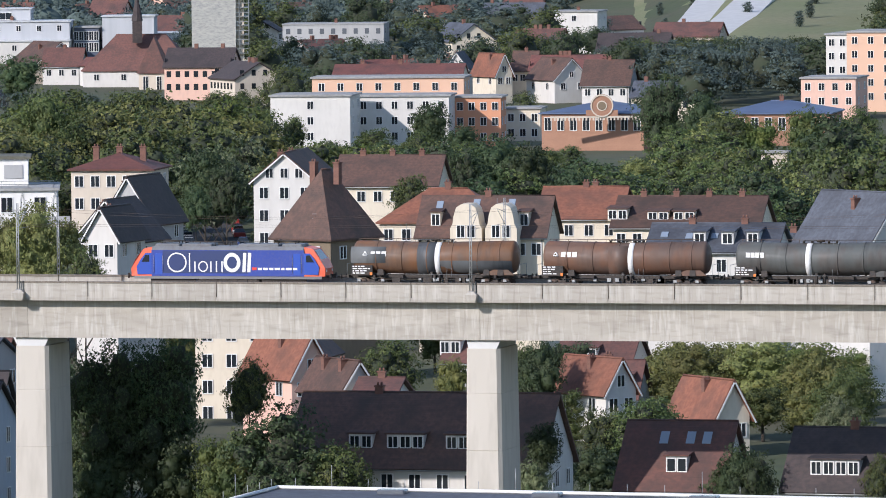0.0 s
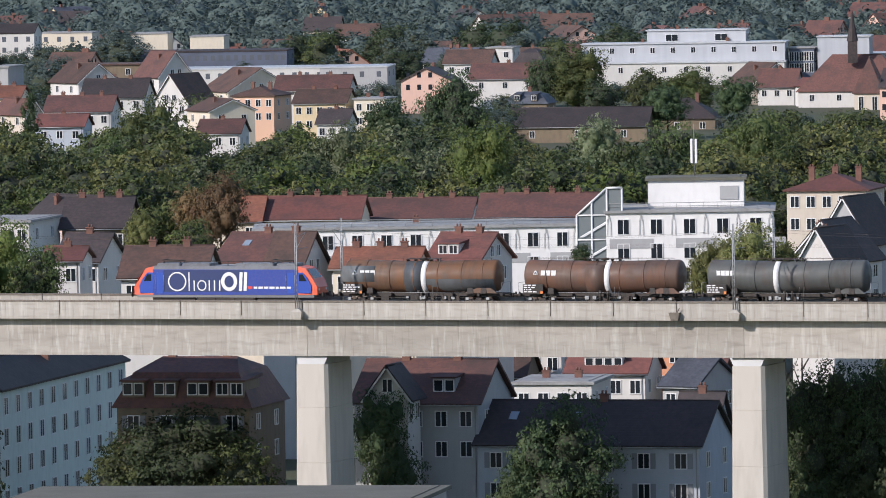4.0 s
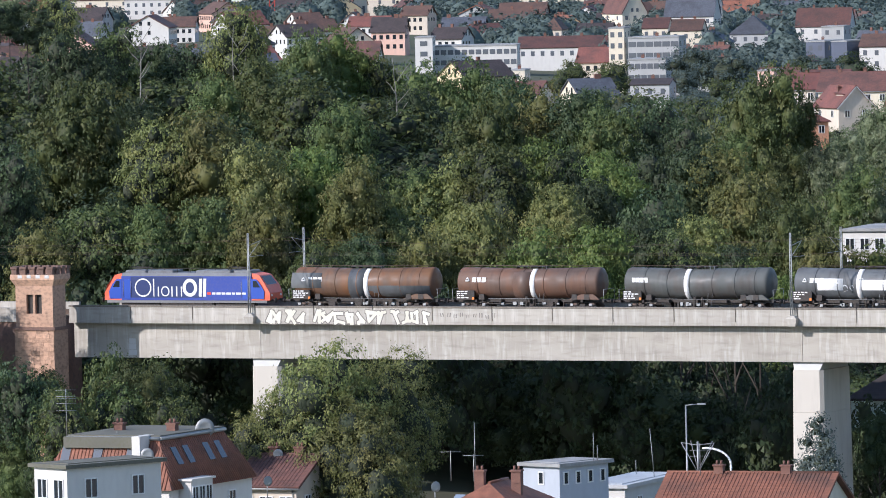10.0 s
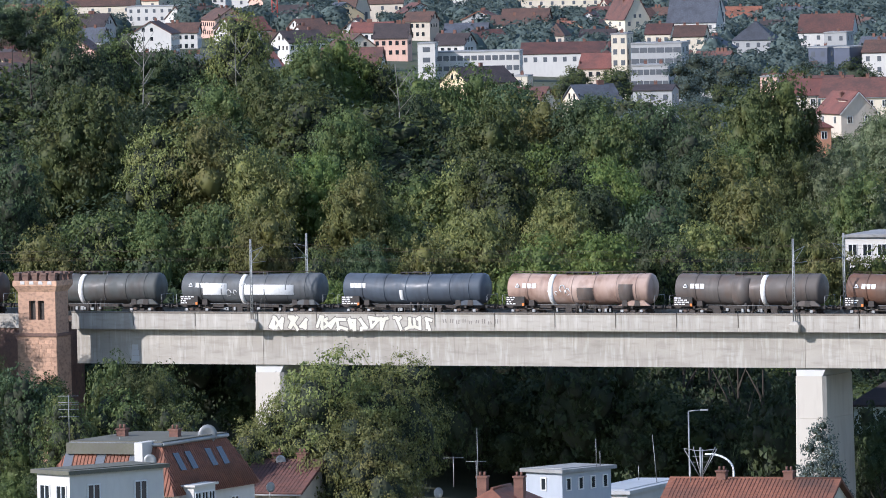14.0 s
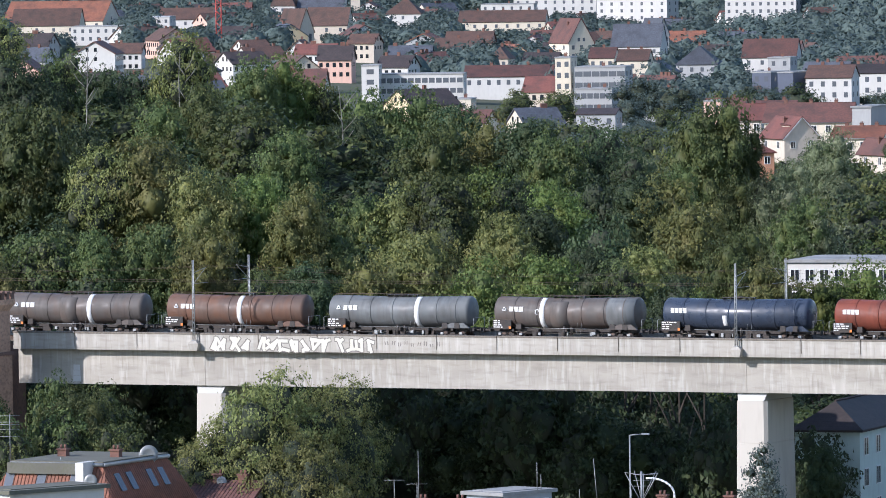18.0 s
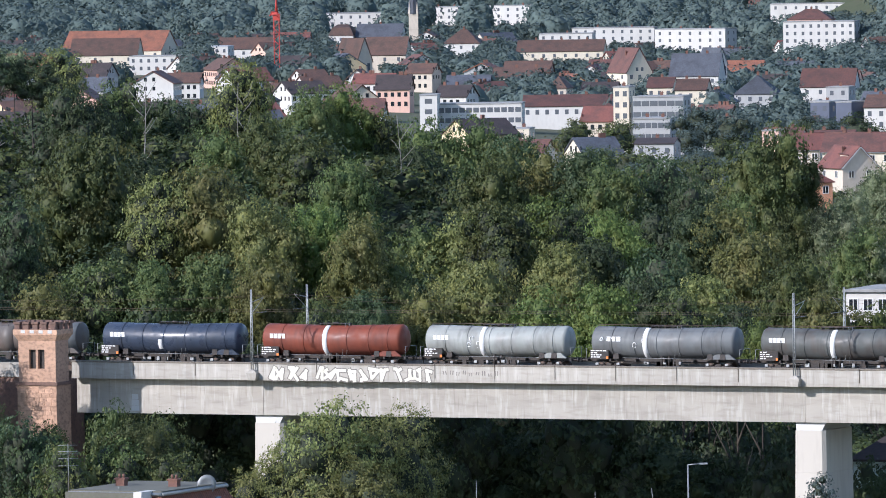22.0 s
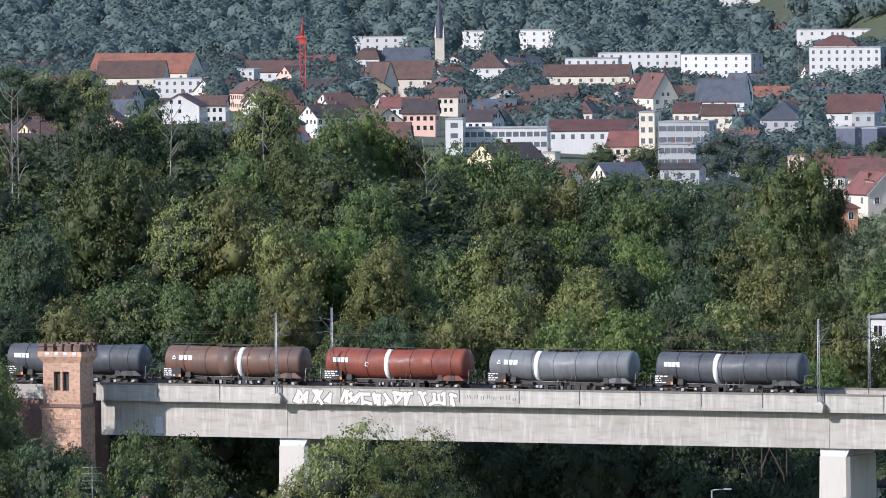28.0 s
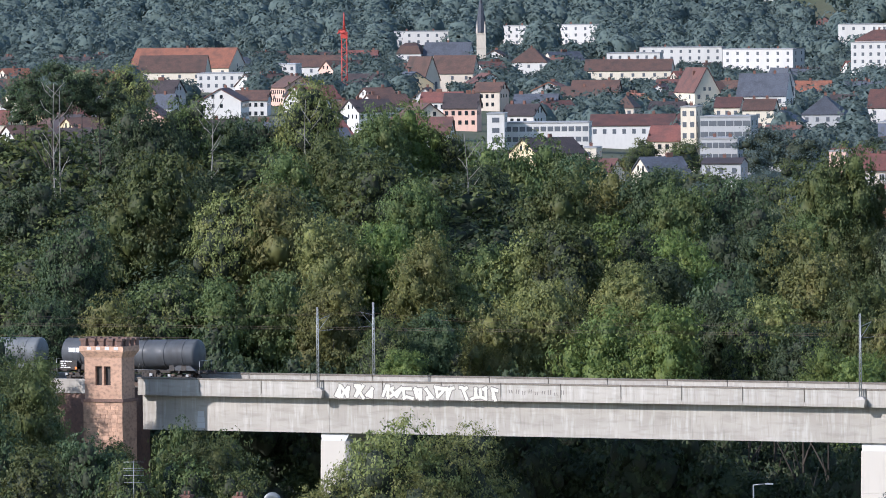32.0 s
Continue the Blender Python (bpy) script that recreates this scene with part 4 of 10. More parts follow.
def trunk_mesh(seed, h, z_fork, rx, r=0.28):
    rnd = random.Random(seed)
    bm = bmesh.new()
    tube(bm, (0, 0, -1.5), (0.1, 0.05, z_fork), r * 1.25, r * 0.8, 8)
    tube(bm, (0.1, 0.05, z_fork - 0.1), (0.0, 0.1, h * 0.85), r * 0.78, r * 0.12, 7)
    for i in range(6):
        a = i * 1.1 + rnd.uniform(0, 0.6)
        z = z_fork + i * (h * 0.55 - z_fork) / 6
        tube(bm, (0, 0, z), (math.cos(a) * rx * 0.62, math.sin(a) * rx * 0.62, z + rnd.uniform(1.2, 2.8)), r * 0.42, r * 0.08, 5)
    me = bpy.data.meshes.new("trunk")
    bm.to_mesh(me)
    bm.free()
    me.materials.append(BARK)
    return me


CROWNS = {}
for i_ in range(5):
    CROWNS["round", i_] = (crown_mesh("crown", 10 + i_, 5.0, 2.2, 13.0, 24 + 2 * i_, 15, 6400, 0.22), trunk_mesh(i_, 13, 3.0, 5.0))
    CROWNS["big", i_] = (crown_mesh("crown", 30 + i_, 5.0, 1.6, 13.0, 30 + 2 * i_, 17, 11500, 0.185), trunk_mesh(20 + i_, 13, 3.0, 5.0))
for i_ in range(2):
    CROWNS["fine", i_] = (crown_mesh("crown", 70 + i_, 5.0, 1.2, 13.0, 40, 22, 26000, 0.118), trunk_mesh(60 + i_, 13, 3.0, 5.0))
    CROWNS["plain", i_] = (crown_mesh("crown", 45 + i_, 5.0, 1.6, 13.0, 16, 12, 2600, 0.29), trunk_mesh(35 + i_, 13, 2.5, 5.0))
    CROWNS["small", i_] = (crown_mesh("crown", 40 + i_, 5.0, 1.6, 13.0, 10, 10, 2300, 0.26), trunk_mesh(30 + i_, 13, 2.5, 5.0))
    CROWNS["column", i_] = (crown_mesh("crown", 50 + i_, 5.0, 1.0, 13.0, 16, 20, 6000, 0.17, "column"), trunk_mesh(40 + i_, 13, 1.5, 3.0))
    CROWNS["cone", i_] = (crown_mesh("crown", 60 + i_, 5.0, 0.8, 13.0, 26, 22, 8000, 0.15, "cone"), trunk_mesh(50 + i_, 13, 1.0, 3.0))
    CROWNS["pine", i_] = (crown_mesh("crown", 80 + i_, 5.0, 1.0, 13.0, 24, 20, 8000, 0.14, "pine"), trunk_mesh(80 + i_, 13, 4.0, 4.0))
LEAVES = {"mid": LEAF_MID, "dark": LEAF_DARK, "olive": LEAF_OLIVE, "bright": LEAF_BRIGHT, "pale": LEAF_PALE, "silver": LEAF_SILVER, "brown": LEAF_BROWN, "far": LEAF_FAR_HAZED}
TREE_WORDS = {"mid": "leafy green broadleaf tree in full summer crown", "dark": "dense deep green broadleaf tree", "olive": "tall broadleaf tree with sunlit olive leaves",
              "bright": "broadleaf tree with fresh bright green leaves", "pale": "chestnut tree flecked with pale blossom", "silver": "silvery blue cedar with layered branches",
              "brown": "broadleaf tree turning orange brown", "far": "distant broadleaf tree, haze tint in its leaves"}
TREES = {}


def tree(x, y, height, radius, leaf="mid", shape="round", turn=0, k=0, group="trees of the town"):
    """A tree on the ground at (x, y): trunk with limbs and a crown that keeps its own proportions."""
    k = k % {"round": 5, "big": 5}.get(shape, 2)
    cm, tm = CROWNS[shape, k]
    if (leaf, shape, k) not in TREES:
        if cm.materials:
            cm = cm.copy()
            cm.materials.clear()
        cm.materials.append(LEAVES[leaf])
        cm.materials.append(CORE_SHADE)
        TREES[leaf, shape, k] = cm
    o = thing("tree", pose(x, y, ground(x, y), 0, 0, turn), TREE_WORDS[leaf], "tree", group)
    q = radius / 5.0
    tall = min(height / 13.0, q * (2.6 if shape == "column" else 1.12))
    c, t = new("crown", TREES[leaf, shape, k]), new("trunk", tm)
    c.parent, t.parent = o, o
    c.matrix_basis = Matrix.Translation((0, 0, height - 13.0 * tall)) @ Matrix.Diagonal((q, q, tall, 1))
    t.matrix_basis = Matrix.Diagonal((max(q, 0.6), max(q, 0.6), height / 13.0, 1))
    return o


def polar(b, r):
    return -r * math.sin(radians(b)), r * math.cos(radians(b))


TAKEN = []  # footprints of buildings: x, y, reach


def free(x, y, gap):
    return all((x - a) ** 2 + (y - b) ** 2 > (c + gap) ** 2 for a, b, c in TAKEN)


SIGHT = []  # camera sightlines kept open to building fronts: bearings, distance, lowest slope in view


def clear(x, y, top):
    """True where planting or a small roof that reaches up to top hides no listed front from EYE."""
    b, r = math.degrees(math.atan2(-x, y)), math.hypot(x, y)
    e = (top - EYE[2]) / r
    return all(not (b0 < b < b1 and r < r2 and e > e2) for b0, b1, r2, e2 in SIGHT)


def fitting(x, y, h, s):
    """The share of the height h that fits under the camera's sightlines here: s, or less, or nothing."""
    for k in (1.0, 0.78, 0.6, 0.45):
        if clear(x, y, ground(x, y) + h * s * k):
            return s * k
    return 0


def wood(seed, b0, b1, r0, r1, gap, h, rad, leaves, group, shape="round", keep=1.0, cap=300):
    """Trees scattered over a strip of land between two bearings and two distances."""
    rnd = random.Random(seed)
    n = 0
    r = r0
    while r < r1:
        b = b0 + rnd.uniform(0, 1) * math.degrees(gap / r)
        while b < b1:
            x, y = polar(b + rnd.uniform(-0.3, 0.3) * math.degrees(gap / r), r + rnd.uniform(-0.35, 0.35) * gap)
            b += math.degrees(gap / r) * rnd.uniform(0.8, 1.25)
            if rnd.random() > keep or n >= cap or not free(x, y, rad * 0.8) or not y > FACE + 20:
                continue
            s = rnd.uniform(0.75, 1.3)
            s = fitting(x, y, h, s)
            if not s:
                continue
            tree(x, y, h * s, rad * s * rnd.uniform(0.85, 1.15), rnd.choice(leaves), shape, rnd.uniform(0, 360), rnd.randrange(5), group)
            n += 1
        r += gap * 0.9


def joined_wood(name, label, seed, b0, b1, r0, r1, gap, h, rad, leaves, shape="plain", keep=1.0):
    """A dense wood that is seen as one mass: crowns of several kinds joined into one mesh."""
    rnd = random.Random(seed)
    base = []
    for k in (0, 1):
        me = CROWNS[shape, k][0]
        co = np.empty(len(me.vertices) * 3)
        me.vertices.foreach_get("co", co)
        ix = np.empty(len(me.loops), dtype=np.int64)
        me.loops.foreach_get("vertex_index", ix)
        mi = np.empty(len(me.polygons), dtype=np.int64)
        me.polygons.foreach_get("material_index", mi)
        base.append((co.reshape(-1, 3), ix.reshape(-1, 3), mi))
    V, F, M, off = [], [], [], 0
    r = r0
    while r < r1:
        b = b0 + rnd.uniform(0, 1) * math.degrees(gap / r)
        while b < b1:
            x, y = polar(b + rnd.uniform(-0.3, 0.3) * math.degrees(gap / r), r + rnd.uniform(-0.35, 0.35) * gap)
            b += math.degrees(gap / r) * rnd.uniform(0.8, 1.25)
            if rnd.random() > keep or not free(x, y, rad * 0.8):
                continue
            co, ix, mi = base[rnd.randrange(2)]
            s, a = rnd.uniform(0.75, 1.3), rnd.uniform(0, math.tau)
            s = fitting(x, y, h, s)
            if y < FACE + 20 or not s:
                continue
            q = rad * s / 5.0 * rnd.uniform(0.9, 1.1)
            c, d = math.cos(a) * q, math.sin(a) * q
            V.append(np.stack([x + co[:, 0] * c - co[:, 1] * d, y + co[:, 0] * d + co[:, 1] * c, ground(x, y) + co[:, 2] * h * s / 13.0], 1))
            F.append(ix + off)
            M.append(np.where(mi == 1, len(leaves), rnd.randrange(len(leaves))))
            off += len(co)
        r += gap * 0.9
    me = mesh_of(name, np.concatenate(V), np.concatenate(F), np.concatenate(M), [LEAVES[n] for n in leaves] + [CORE_SHADE])
    return tagged(new(name, me), label, "woods", kind="stuff")


def far_woods(name, label, seed, b0, b1, r0, r1, gap, size, material, keep=1.0):
    """Woods that nobody could count, as one mesh of leafy crowns."""
    rnd = random.Random(seed)
    rng = np.random.default_rng(seed)
    spots = []
    r = r0
    while r < r1:
        b = b0
        while b < b1:
            x, y = polar(b + rnd.uniform(-0.4, 0.4) * math.degrees(gap / r), r + rnd.uniform(-0.4, 0.4) * gap)
            b += math.degrees(gap / r) * rnd.uniform(0.8, 1.2)
            if rnd.random() > keep or not free(x, y, size * 0.7):
                continue
            z, q = ground(x, y) + size * rnd.uniform(0.55, 0.9), size * rnd.uniform(0.75, 1.15)
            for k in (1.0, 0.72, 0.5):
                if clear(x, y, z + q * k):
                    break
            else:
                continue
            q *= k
            if y < FACE + 20:
                continue
            spots.append((x, y, z, q))
        r += gap * 0.85
    spots = np.array(spots)
    core, cf = balls(spots[:, :3], spots[:, 3] * 0.72, 5, 8, rng, 0.15)
    m = 130
    d = unit(rng.normal(0, 1, (len(spots) * m, 3)) + np.array([0, -0.45, 0.45]))
    q = np.repeat(spots[:, 3:], m, axis=0)
    bump = 1 + 0.16 * np.sin(d[:, :1] * 5 + q) * np.sin(d[:, 2:] * 5 + q * 3)
    v = sprays(rng, np.repeat(spots[:, :3], m, axis=0) + d * q * bump * rng.uniform(0.80, 1.02, q.shape), d + np.array([0, 0, 0.25]), size * 0.12)
    verts = np.concatenate([v, core])
    faces = np.concatenate([np.arange(len(v)).reshape(-1, 3), cf + len(v)])
    me = mesh_of(name, verts, faces, [0] * (len(v) // 3) + [1] * len(cf), (material, CORE_FAR_HAZED if material is LEAF_FAR_HAZED else CORE_SHADE))
    return tagged(new(name, me), label, "woods", kind="stuff")


# ---- houses ----
WALLS = {
    "white": surface("white_render", (0.64, 0.618, 0.575), (0.55, 0.53, 0.49), 0.9, 0, 0.15, 1.5, (1, 1, 0.4), (0.45, 0.43, 0.40), 0.3),
    "bright": surface("bright_white_render", (0.80, 0.785, 0.75), (0.74, 0.725, 0.69), 0.85, 0, 0.15, 1.5, (1, 1, 0.4), (0.55, 0.53, 0.50), 0.25),
    "grey": surface("grey_render", (0.42, 0.42, 0.41), (0.35, 0.35, 0.345), 0.9, 0, 0.15, 1.5, (1, 1, 0.4), (0.30, 0.29, 0.28), 0.4),
    "cream": surface("cream_render", (0.70, 0.62, 0.49), (0.62, 0.55, 0.43), 0.9, 0, 0.15, 1.5, (1, 1, 0.4), (0.45, 0.38, 0.28), 0.3),
    "beige": surface("beige_render", (0.62, 0.54, 0.44), (0.54, 0.47, 0.38), 0.9, 0, 0.15, 1.5, (1, 1, 0.4), (0.36, 0.31, 0.26), 0.3),
    "yellow": surface("yellow_render", (0.66, 0.53, 0.33), (0.58, 0.47, 0.29), 0.9, 0, 0.15, 1.5, (1, 1, 0.4), (0.40, 0.32, 0.20), 0.3),
    "orange": surface("orange_render", (0.66, 0.31, 0.18), (0.58, 0.28, 0.16), 0.9, 0, 0.15, 1.5, (1, 1, 0.4), (0.45, 0.25, 0.16), 0.3),
    "peach": surface("peach_render", (0.68, 0.44, 0.31), (0.62, 0.40, 0.28), 0.9, 0, 0.15, 1.5),
    "pink": surface("pink_render", (0.72, 0.46, 0.36), (0.64, 0.42, 0.33), 0.9, 0, 0.15, 1.5, (1, 1, 0.4), (0.44, 0.33, 0.28), 0.3),
    "blue": surface("pale_blue_render", (0.44, 0.475, 0.515), (0.38, 0.41, 0.45), 0.9, 0, 0.15, 1.5, (1, 1, 0.4), (0.30, 0.33, 0.36), 0.3),
    "brown": surface("brown_render", (0.22, 0.17, 0.11), (0.17, 0.13, 0.09), 0.9, 0, 0.2, 1.5, (1, 1, 0.4), (0.10, 0.08, 0.06), 0.4),
    "brick": surface("orange_brick", (0.38, 0.21, 0.135), (0.31, 0.17, 0.11), 0.9, 0, 0.3, 3.0, (1, 1, 3), (0.22, 0.11, 0.08), 0.4),
    "mint": surface("pale_green_render", (0.58, 0.66, 0.60), (0.52, 0.60, 0.55), 0.9, 0, 0.15, 1.5, (1, 1, 0.4), (0.36, 0.40, 0.37), 0.3),
    "zinc": surface("zinc_cladding", (0.46, 0.475, 0.495), (0.40, 0.415, 0.435), 0.6, 0.0, 0.2, 2.0, (3, 3, 0.3)),
    "slate": surface("slate_cladding", (0.10, 0.12, 0.17), (0.08, 0.09, 0.12), 0.7, 0, 0.2, 2.0),
}
ROOFS = {
    "red": tiled("red_tiles", (0.185, 0.070, 0.054), (0.140, 0.055, 0.044), (0.072, 0.042, 0.037)),
    "brown": tiled("brown_tiles", (0.123, 0.067, 0.048), (0.081, 0.048, 0.038), (0.048, 0.036, 0.030)),
    "dark": tiled("dark_tiles", (0.060, 0.045, 0.042), (0.040, 0.032, 0.032), (0.028, 0.024, 0.024)),
    "orange": tiled("orange_tiles", (0.240, 0.095, 0.056), (0.180, 0.070, 0.042), (0.095, 0.050, 0.036)),
    "redbrown": tiled("red_brown_tiles", (0.145, 0.065, 0.050), (0.102, 0.050, 0.042), (0.056, 0.038, 0.034)),
    "slate": tiled("slates", (0.085, 0.095, 0.115), (0.060, 0.066, 0.080), (0.04, 0.042, 0.05), 0.26),
    "grey": surface("grey_roofing", (0.36, 0.36, 0.35), (0.26, 0.26, 0.25), 0.85, 0, 0.2, 1.5, (1, 1, 1), (0.14, 0.14, 0.13), 0.5),
    "gravel": surface("roof_gravel", (0.15, 0.145, 0.115), (0.11, 0.105, 0.085), 0.95, 0, 0.3, 4.0, (1, 1, 1), (0.09, 0.10, 0.05), 0.5),
    "metal": surface("pale_metal_roof", (0.55, 0.56, 0.56), (0.46, 0.47, 0.47), 0.45, 0.2, 0.2, 1.5, (1, 1, 1), (0.30, 0.29, 0.28), 0.4),
    "bluemetal": surface("blue_slate_roof", (0.10, 0.135, 0.22), (0.075, 0.10, 0.16), 0.5, 0.1, 0.2, 1.5),
}
FRAME = surface("window_frame_white", (0.72, 0.72, 0.70), (0.64, 0.64, 0.62), 0.6)
SHUTTER = surface("shutter_grey", (0.26, 0.27, 0.28), (0.20, 0.21, 0.22), 0.8)
BRICK_CHIMNEY = surface("chimney_brick", (0.21, 0.105, 0.075), (0.15, 0.075, 0.058), 0.95, 0, 0.8, 6.0, (1, 1, 3), (0.09, 0.06, 0.05), 0.6)
# lighter than GLASS, so that far panes stand out less
PALE_GLASS = glass("pale_glass", (0.11, 0.12, 0.135), 0.2)
WINDOW_MESH = {}


def far_pane(g):
    """The pane of a distant window, in paler glass that mutes its contrast."""
    key = ("far", g.name)
    if key not in WINDOW_MESH:
        WINDOW_MESH[key] = g.copy()
        WINDOW_MESH[key].materials[0] = PALE_GLASS
    return WINDOW_MESH[key]


def window(parent, w, h, m, far=False, shutters=False, bare=False):
    """A framed window on a wall: m maps its plane (x across, z up, -y outwards) into the parent's space."""
    key = (round(w, 2), round(h, 2), bare)
    if key not in WINDOW_MESH:
        bm = bmesh.new()
        t = 0.09
        xs, zs = [-w / 2 - t, -w / 2, w / 2, w / 2 + t], [-t, 0, h, h + t]
        solid = {(i, j) for i in range(3) for j in range(3)} - {(1, 1)}
        if w > 0.8 and not bare:
            xs = [-w / 2 - t, -w / 2, -0.04, 0.04, w / 2, w / 2 + t]
            solid = {(i, j) for i in range(5) for j in range(3)} - {(1, 1), (3, 1)}
        va = {(i, j): bm.verts.new((x, -0.09, z)) for i, x in enumerate(xs) for j, z in enumerate(zs)}
        vb = {(i, j): bm.verts.new((x, 0.05, z)) for i, x in enumerate(xs) for j, z in enumerate(zs)}
        for i, j in solid:
            bm.faces.new((va[i, j], va[i + 1, j], va[i + 1, j + 1], va[i, j + 1]))
            for (a, b, c, d), n in (((i, j, i + 1, j), (i, j - 1)), ((i + 1, j, i + 1, j + 1), (i + 1, j)), ((i + 1, j + 1, i, j + 1), (i, j + 1)), ((i, j + 1, i, j), (i - 1, j))):
                if n not in solid:
                    bm.faces.new((va[a, b], vb[a, b], vb[c, d], va[c, d]))
        f = bpy.data.meshes.new("window")
        bm.to_mesh(f)
        bm.free()
        f.materials.append(FRAME)
        bm = bmesh.new()
        box(bm, -w / 2, w / 2, -0.03, 0.02, 0, h)
        g = bpy.data.meshes.new("pane")
        bm.to_mesh(g)
        bm.free()
        g.materials.append(GLASS)
        WINDOW_MESH[key] = (f, g)
    f, g = WINDOW_MESH[key]
    a = new("window", far_pane(g) if far else f)
    a.parent, a.matrix_basis = parent, m
    if not far:
        b = new("pane", g)
        b.parent = a
    if shutters:
        for s in (-1, 1):
            key2 = ("shutter", round(h, 2))
            if key2 not in WINDOW_MESH:
                bm = bmesh.new()
                box(bm, -0.24, 0.24, -0.07, 0.0, -0.05, h + 0.05)
                sm = bpy.data.meshes.new("shutter")
                bm.to_mesh(sm)
                bm.free()
                sm.materials.append(SHUTTER)
                WINDOW_MESH[key2] = sm
            c = new("shutter", WINDOW_MESH[key2])
            c.parent, c.matrix_basis = a, pose(s * (w / 2 + 0.38), 0, 0)
    return a


def slope(bm, a, b, c, d, t=0.22, mi=0):
    """A roof plane with thickness: a, b along the eaves, c, d along the ridge (b under c)."""
    a, b, c, d = (Vector(v) for v in (a, b, c, d))
    n = (b - a).cross(d - a).normalized() * t
    if n.z < 0:
        n = -n
    v = [bm.verts.new(p) for p in (a, b, c, d)] + [bm.verts.new(p + n) for p in (a, b, c, d)]
    for q in ((0, 1, 2, 3), (7, 6, 5, 4), (0, 4, 5, 1), (1, 5, 6, 2), (2, 6, 7, 3), (3, 7, 4, 0)):
        bm.faces.new([v[i] for i in q]).material_index = mi


def house(x, y, rot, w, d, ze, zr, kind="gx", wall="white", roof="brown", cols=4, rows=2, label="", ww=1.05, wh=1.35, side_cols=2, chimneys=1,
          dormers=(), skylights=(), shutters=False, far=False, group="houses of the town", category="house", top_windows=0, name="house", storey=2.85, first=0.9, ribs=False):
    """A house; the middle of its front is at (x, y), w wide and d deep, front turned by rot from south; ze, zr: heights of eaves and ridge."""
    cx, cy = x - math.sin(radians(rot)) * d / 2, y + math.cos(radians(rot)) * d / 2
    g = min(ground(cx + i * w * 0.4, cy + j * d * 0.4) for i in (-1, 0, 1) for j in (-1, 0, 1)) - 0.6
    g = min(g, ze - 3.0)
    TAKEN.append((cx, cy, 0.55 * math.hypot(w, d) * 0.8))
    bz, rr = math.degrees(math.atan2(-cx, cy)), math.hypot(x, y)
    hw = math.degrees((w * abs(math.cos(radians(rot - bz))) / 2 + 1) / rr)
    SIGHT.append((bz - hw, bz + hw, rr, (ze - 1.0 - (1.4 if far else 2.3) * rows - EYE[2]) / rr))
    o = thing(name, pose(x, y, g, 0, 0, rot), label or f"{wall} rendered house with a {roof} tiled roof", category, group)
    E, R = ze - g, zr - g
    W, o2 = w / 2, (0.25 if far else 0.45)
    bm = bmesh.new()
    if kind == "gx":
        v = [bm.verts.new(p) for p in ((-W, 0, 0), (W, 0, 0), (W, d, 0), (-W, d, 0), (-W, 0, E), (W, 0, E), (W, d, E), (-W, d, E), (W, d / 2, R - 0.1), (-W, d / 2, R - 0.1))]
        for q in ((0, 1, 5, 4), (1, 2, 6, 8, 5), (2, 3, 7, 6), (3, 0, 4, 9, 7), (0, 3, 2, 1), (4, 5, 8, 9), (6, 7, 9, 8)):
            bm.faces.new([v[i] for i in q])
    elif kind == "gy":
        v = [bm.verts.new(p) for p in ((-W, 0, 0), (W, 0, 0), (W, d, 0), (-W, d, 0), (-W, 0, E), (W, 0, E), (W, d, E), (-W, d, E), (0, 0, R - 0.1), (0, d, R - 0.1))]
        for q in ((0, 1, 5, 8, 4), (1, 2, 6, 5), (2, 3, 7, 9, 6), (3, 0, 4, 7), (0, 3, 2, 1), (5, 6, 9, 8), (7, 4, 8, 9)):
            bm.faces.new([v[i] for i in q])
    else:
        box(bm, -W, W, 0, d, 0, E)
    body = part("wall", bm, WALLS[wall], o)
    bm = bmesh.new()
    rx, ry = W + o2, o2
    if kind == "gx":
        k = (R - E) / (d / 2)
        dz = k * ry
        slope(bm, (-rx, -ry, E - dz), (rx, -ry, E - dz), (rx, d / 2, R), (-rx, d / 2, R))
        slope(bm, (rx, d + ry, E - dz), (-rx, d + ry, E - dz), (-rx, d / 2, R), (rx, d / 2, R))
    elif kind == "gy":
        k = (R - E) / W
        dz = k * o2
        slope(bm, (-W - o2, d + ry, E - dz), (-W - o2, -ry, E - dz), (0, -ry, R), (0, d + ry, R))
        slope(bm, (W + o2, -ry, E - dz), (W + o2, d + ry, E - dz), (0, d + ry, R), (0, -ry, R))
    elif kind == "hip":
        i = min(w, d) / 2 * 0.9
        ra, rb = ((-W + i, d / 2, R), (W - i, d / 2, R)) if w >= d else ((0, i, R), (0, d - i, R))
        c = [(-rx, -ry, E), (rx, -ry, E), (rx, d + ry, E), (-rx, d + ry, E)]
        pts = [bm.verts.new(p) for p in c] + [bm.verts.new((p[0], p[1], E - 0.22)) for p in c] + [bm.verts.new(ra), bm.verts.new(rb)]
        tri = ((0, 1, 9, 8), (1, 2, 9), (2, 3, 8, 9), (3, 0, 8)) if w >= d else ((0, 1, 8), (1, 2, 9, 8), (2, 3, 9), (3, 0, 8, 9))
        for q in tri + ((7, 6, 5, 4), (4, 5, 1, 0), (5, 6, 2, 1), (6, 7, 3, 2), (7, 4, 0, 3)):
            bm.faces.new([pts[i2] for i2 in q])
    elif kind == "deck":
        i = 1.7
        va = [bm.verts.new(p) for p in ((-rx, -ry, E - 0.1), (rx, -ry, E - 0.1), (rx, d + ry, E - 0.1), (-rx, d + ry, E - 0.1))]
        vb = [bm.verts.new(p) for p in ((-W + i, i, R), (W - i, i, R), (W - i, d - i, R), (-W + i, d - i, R))]
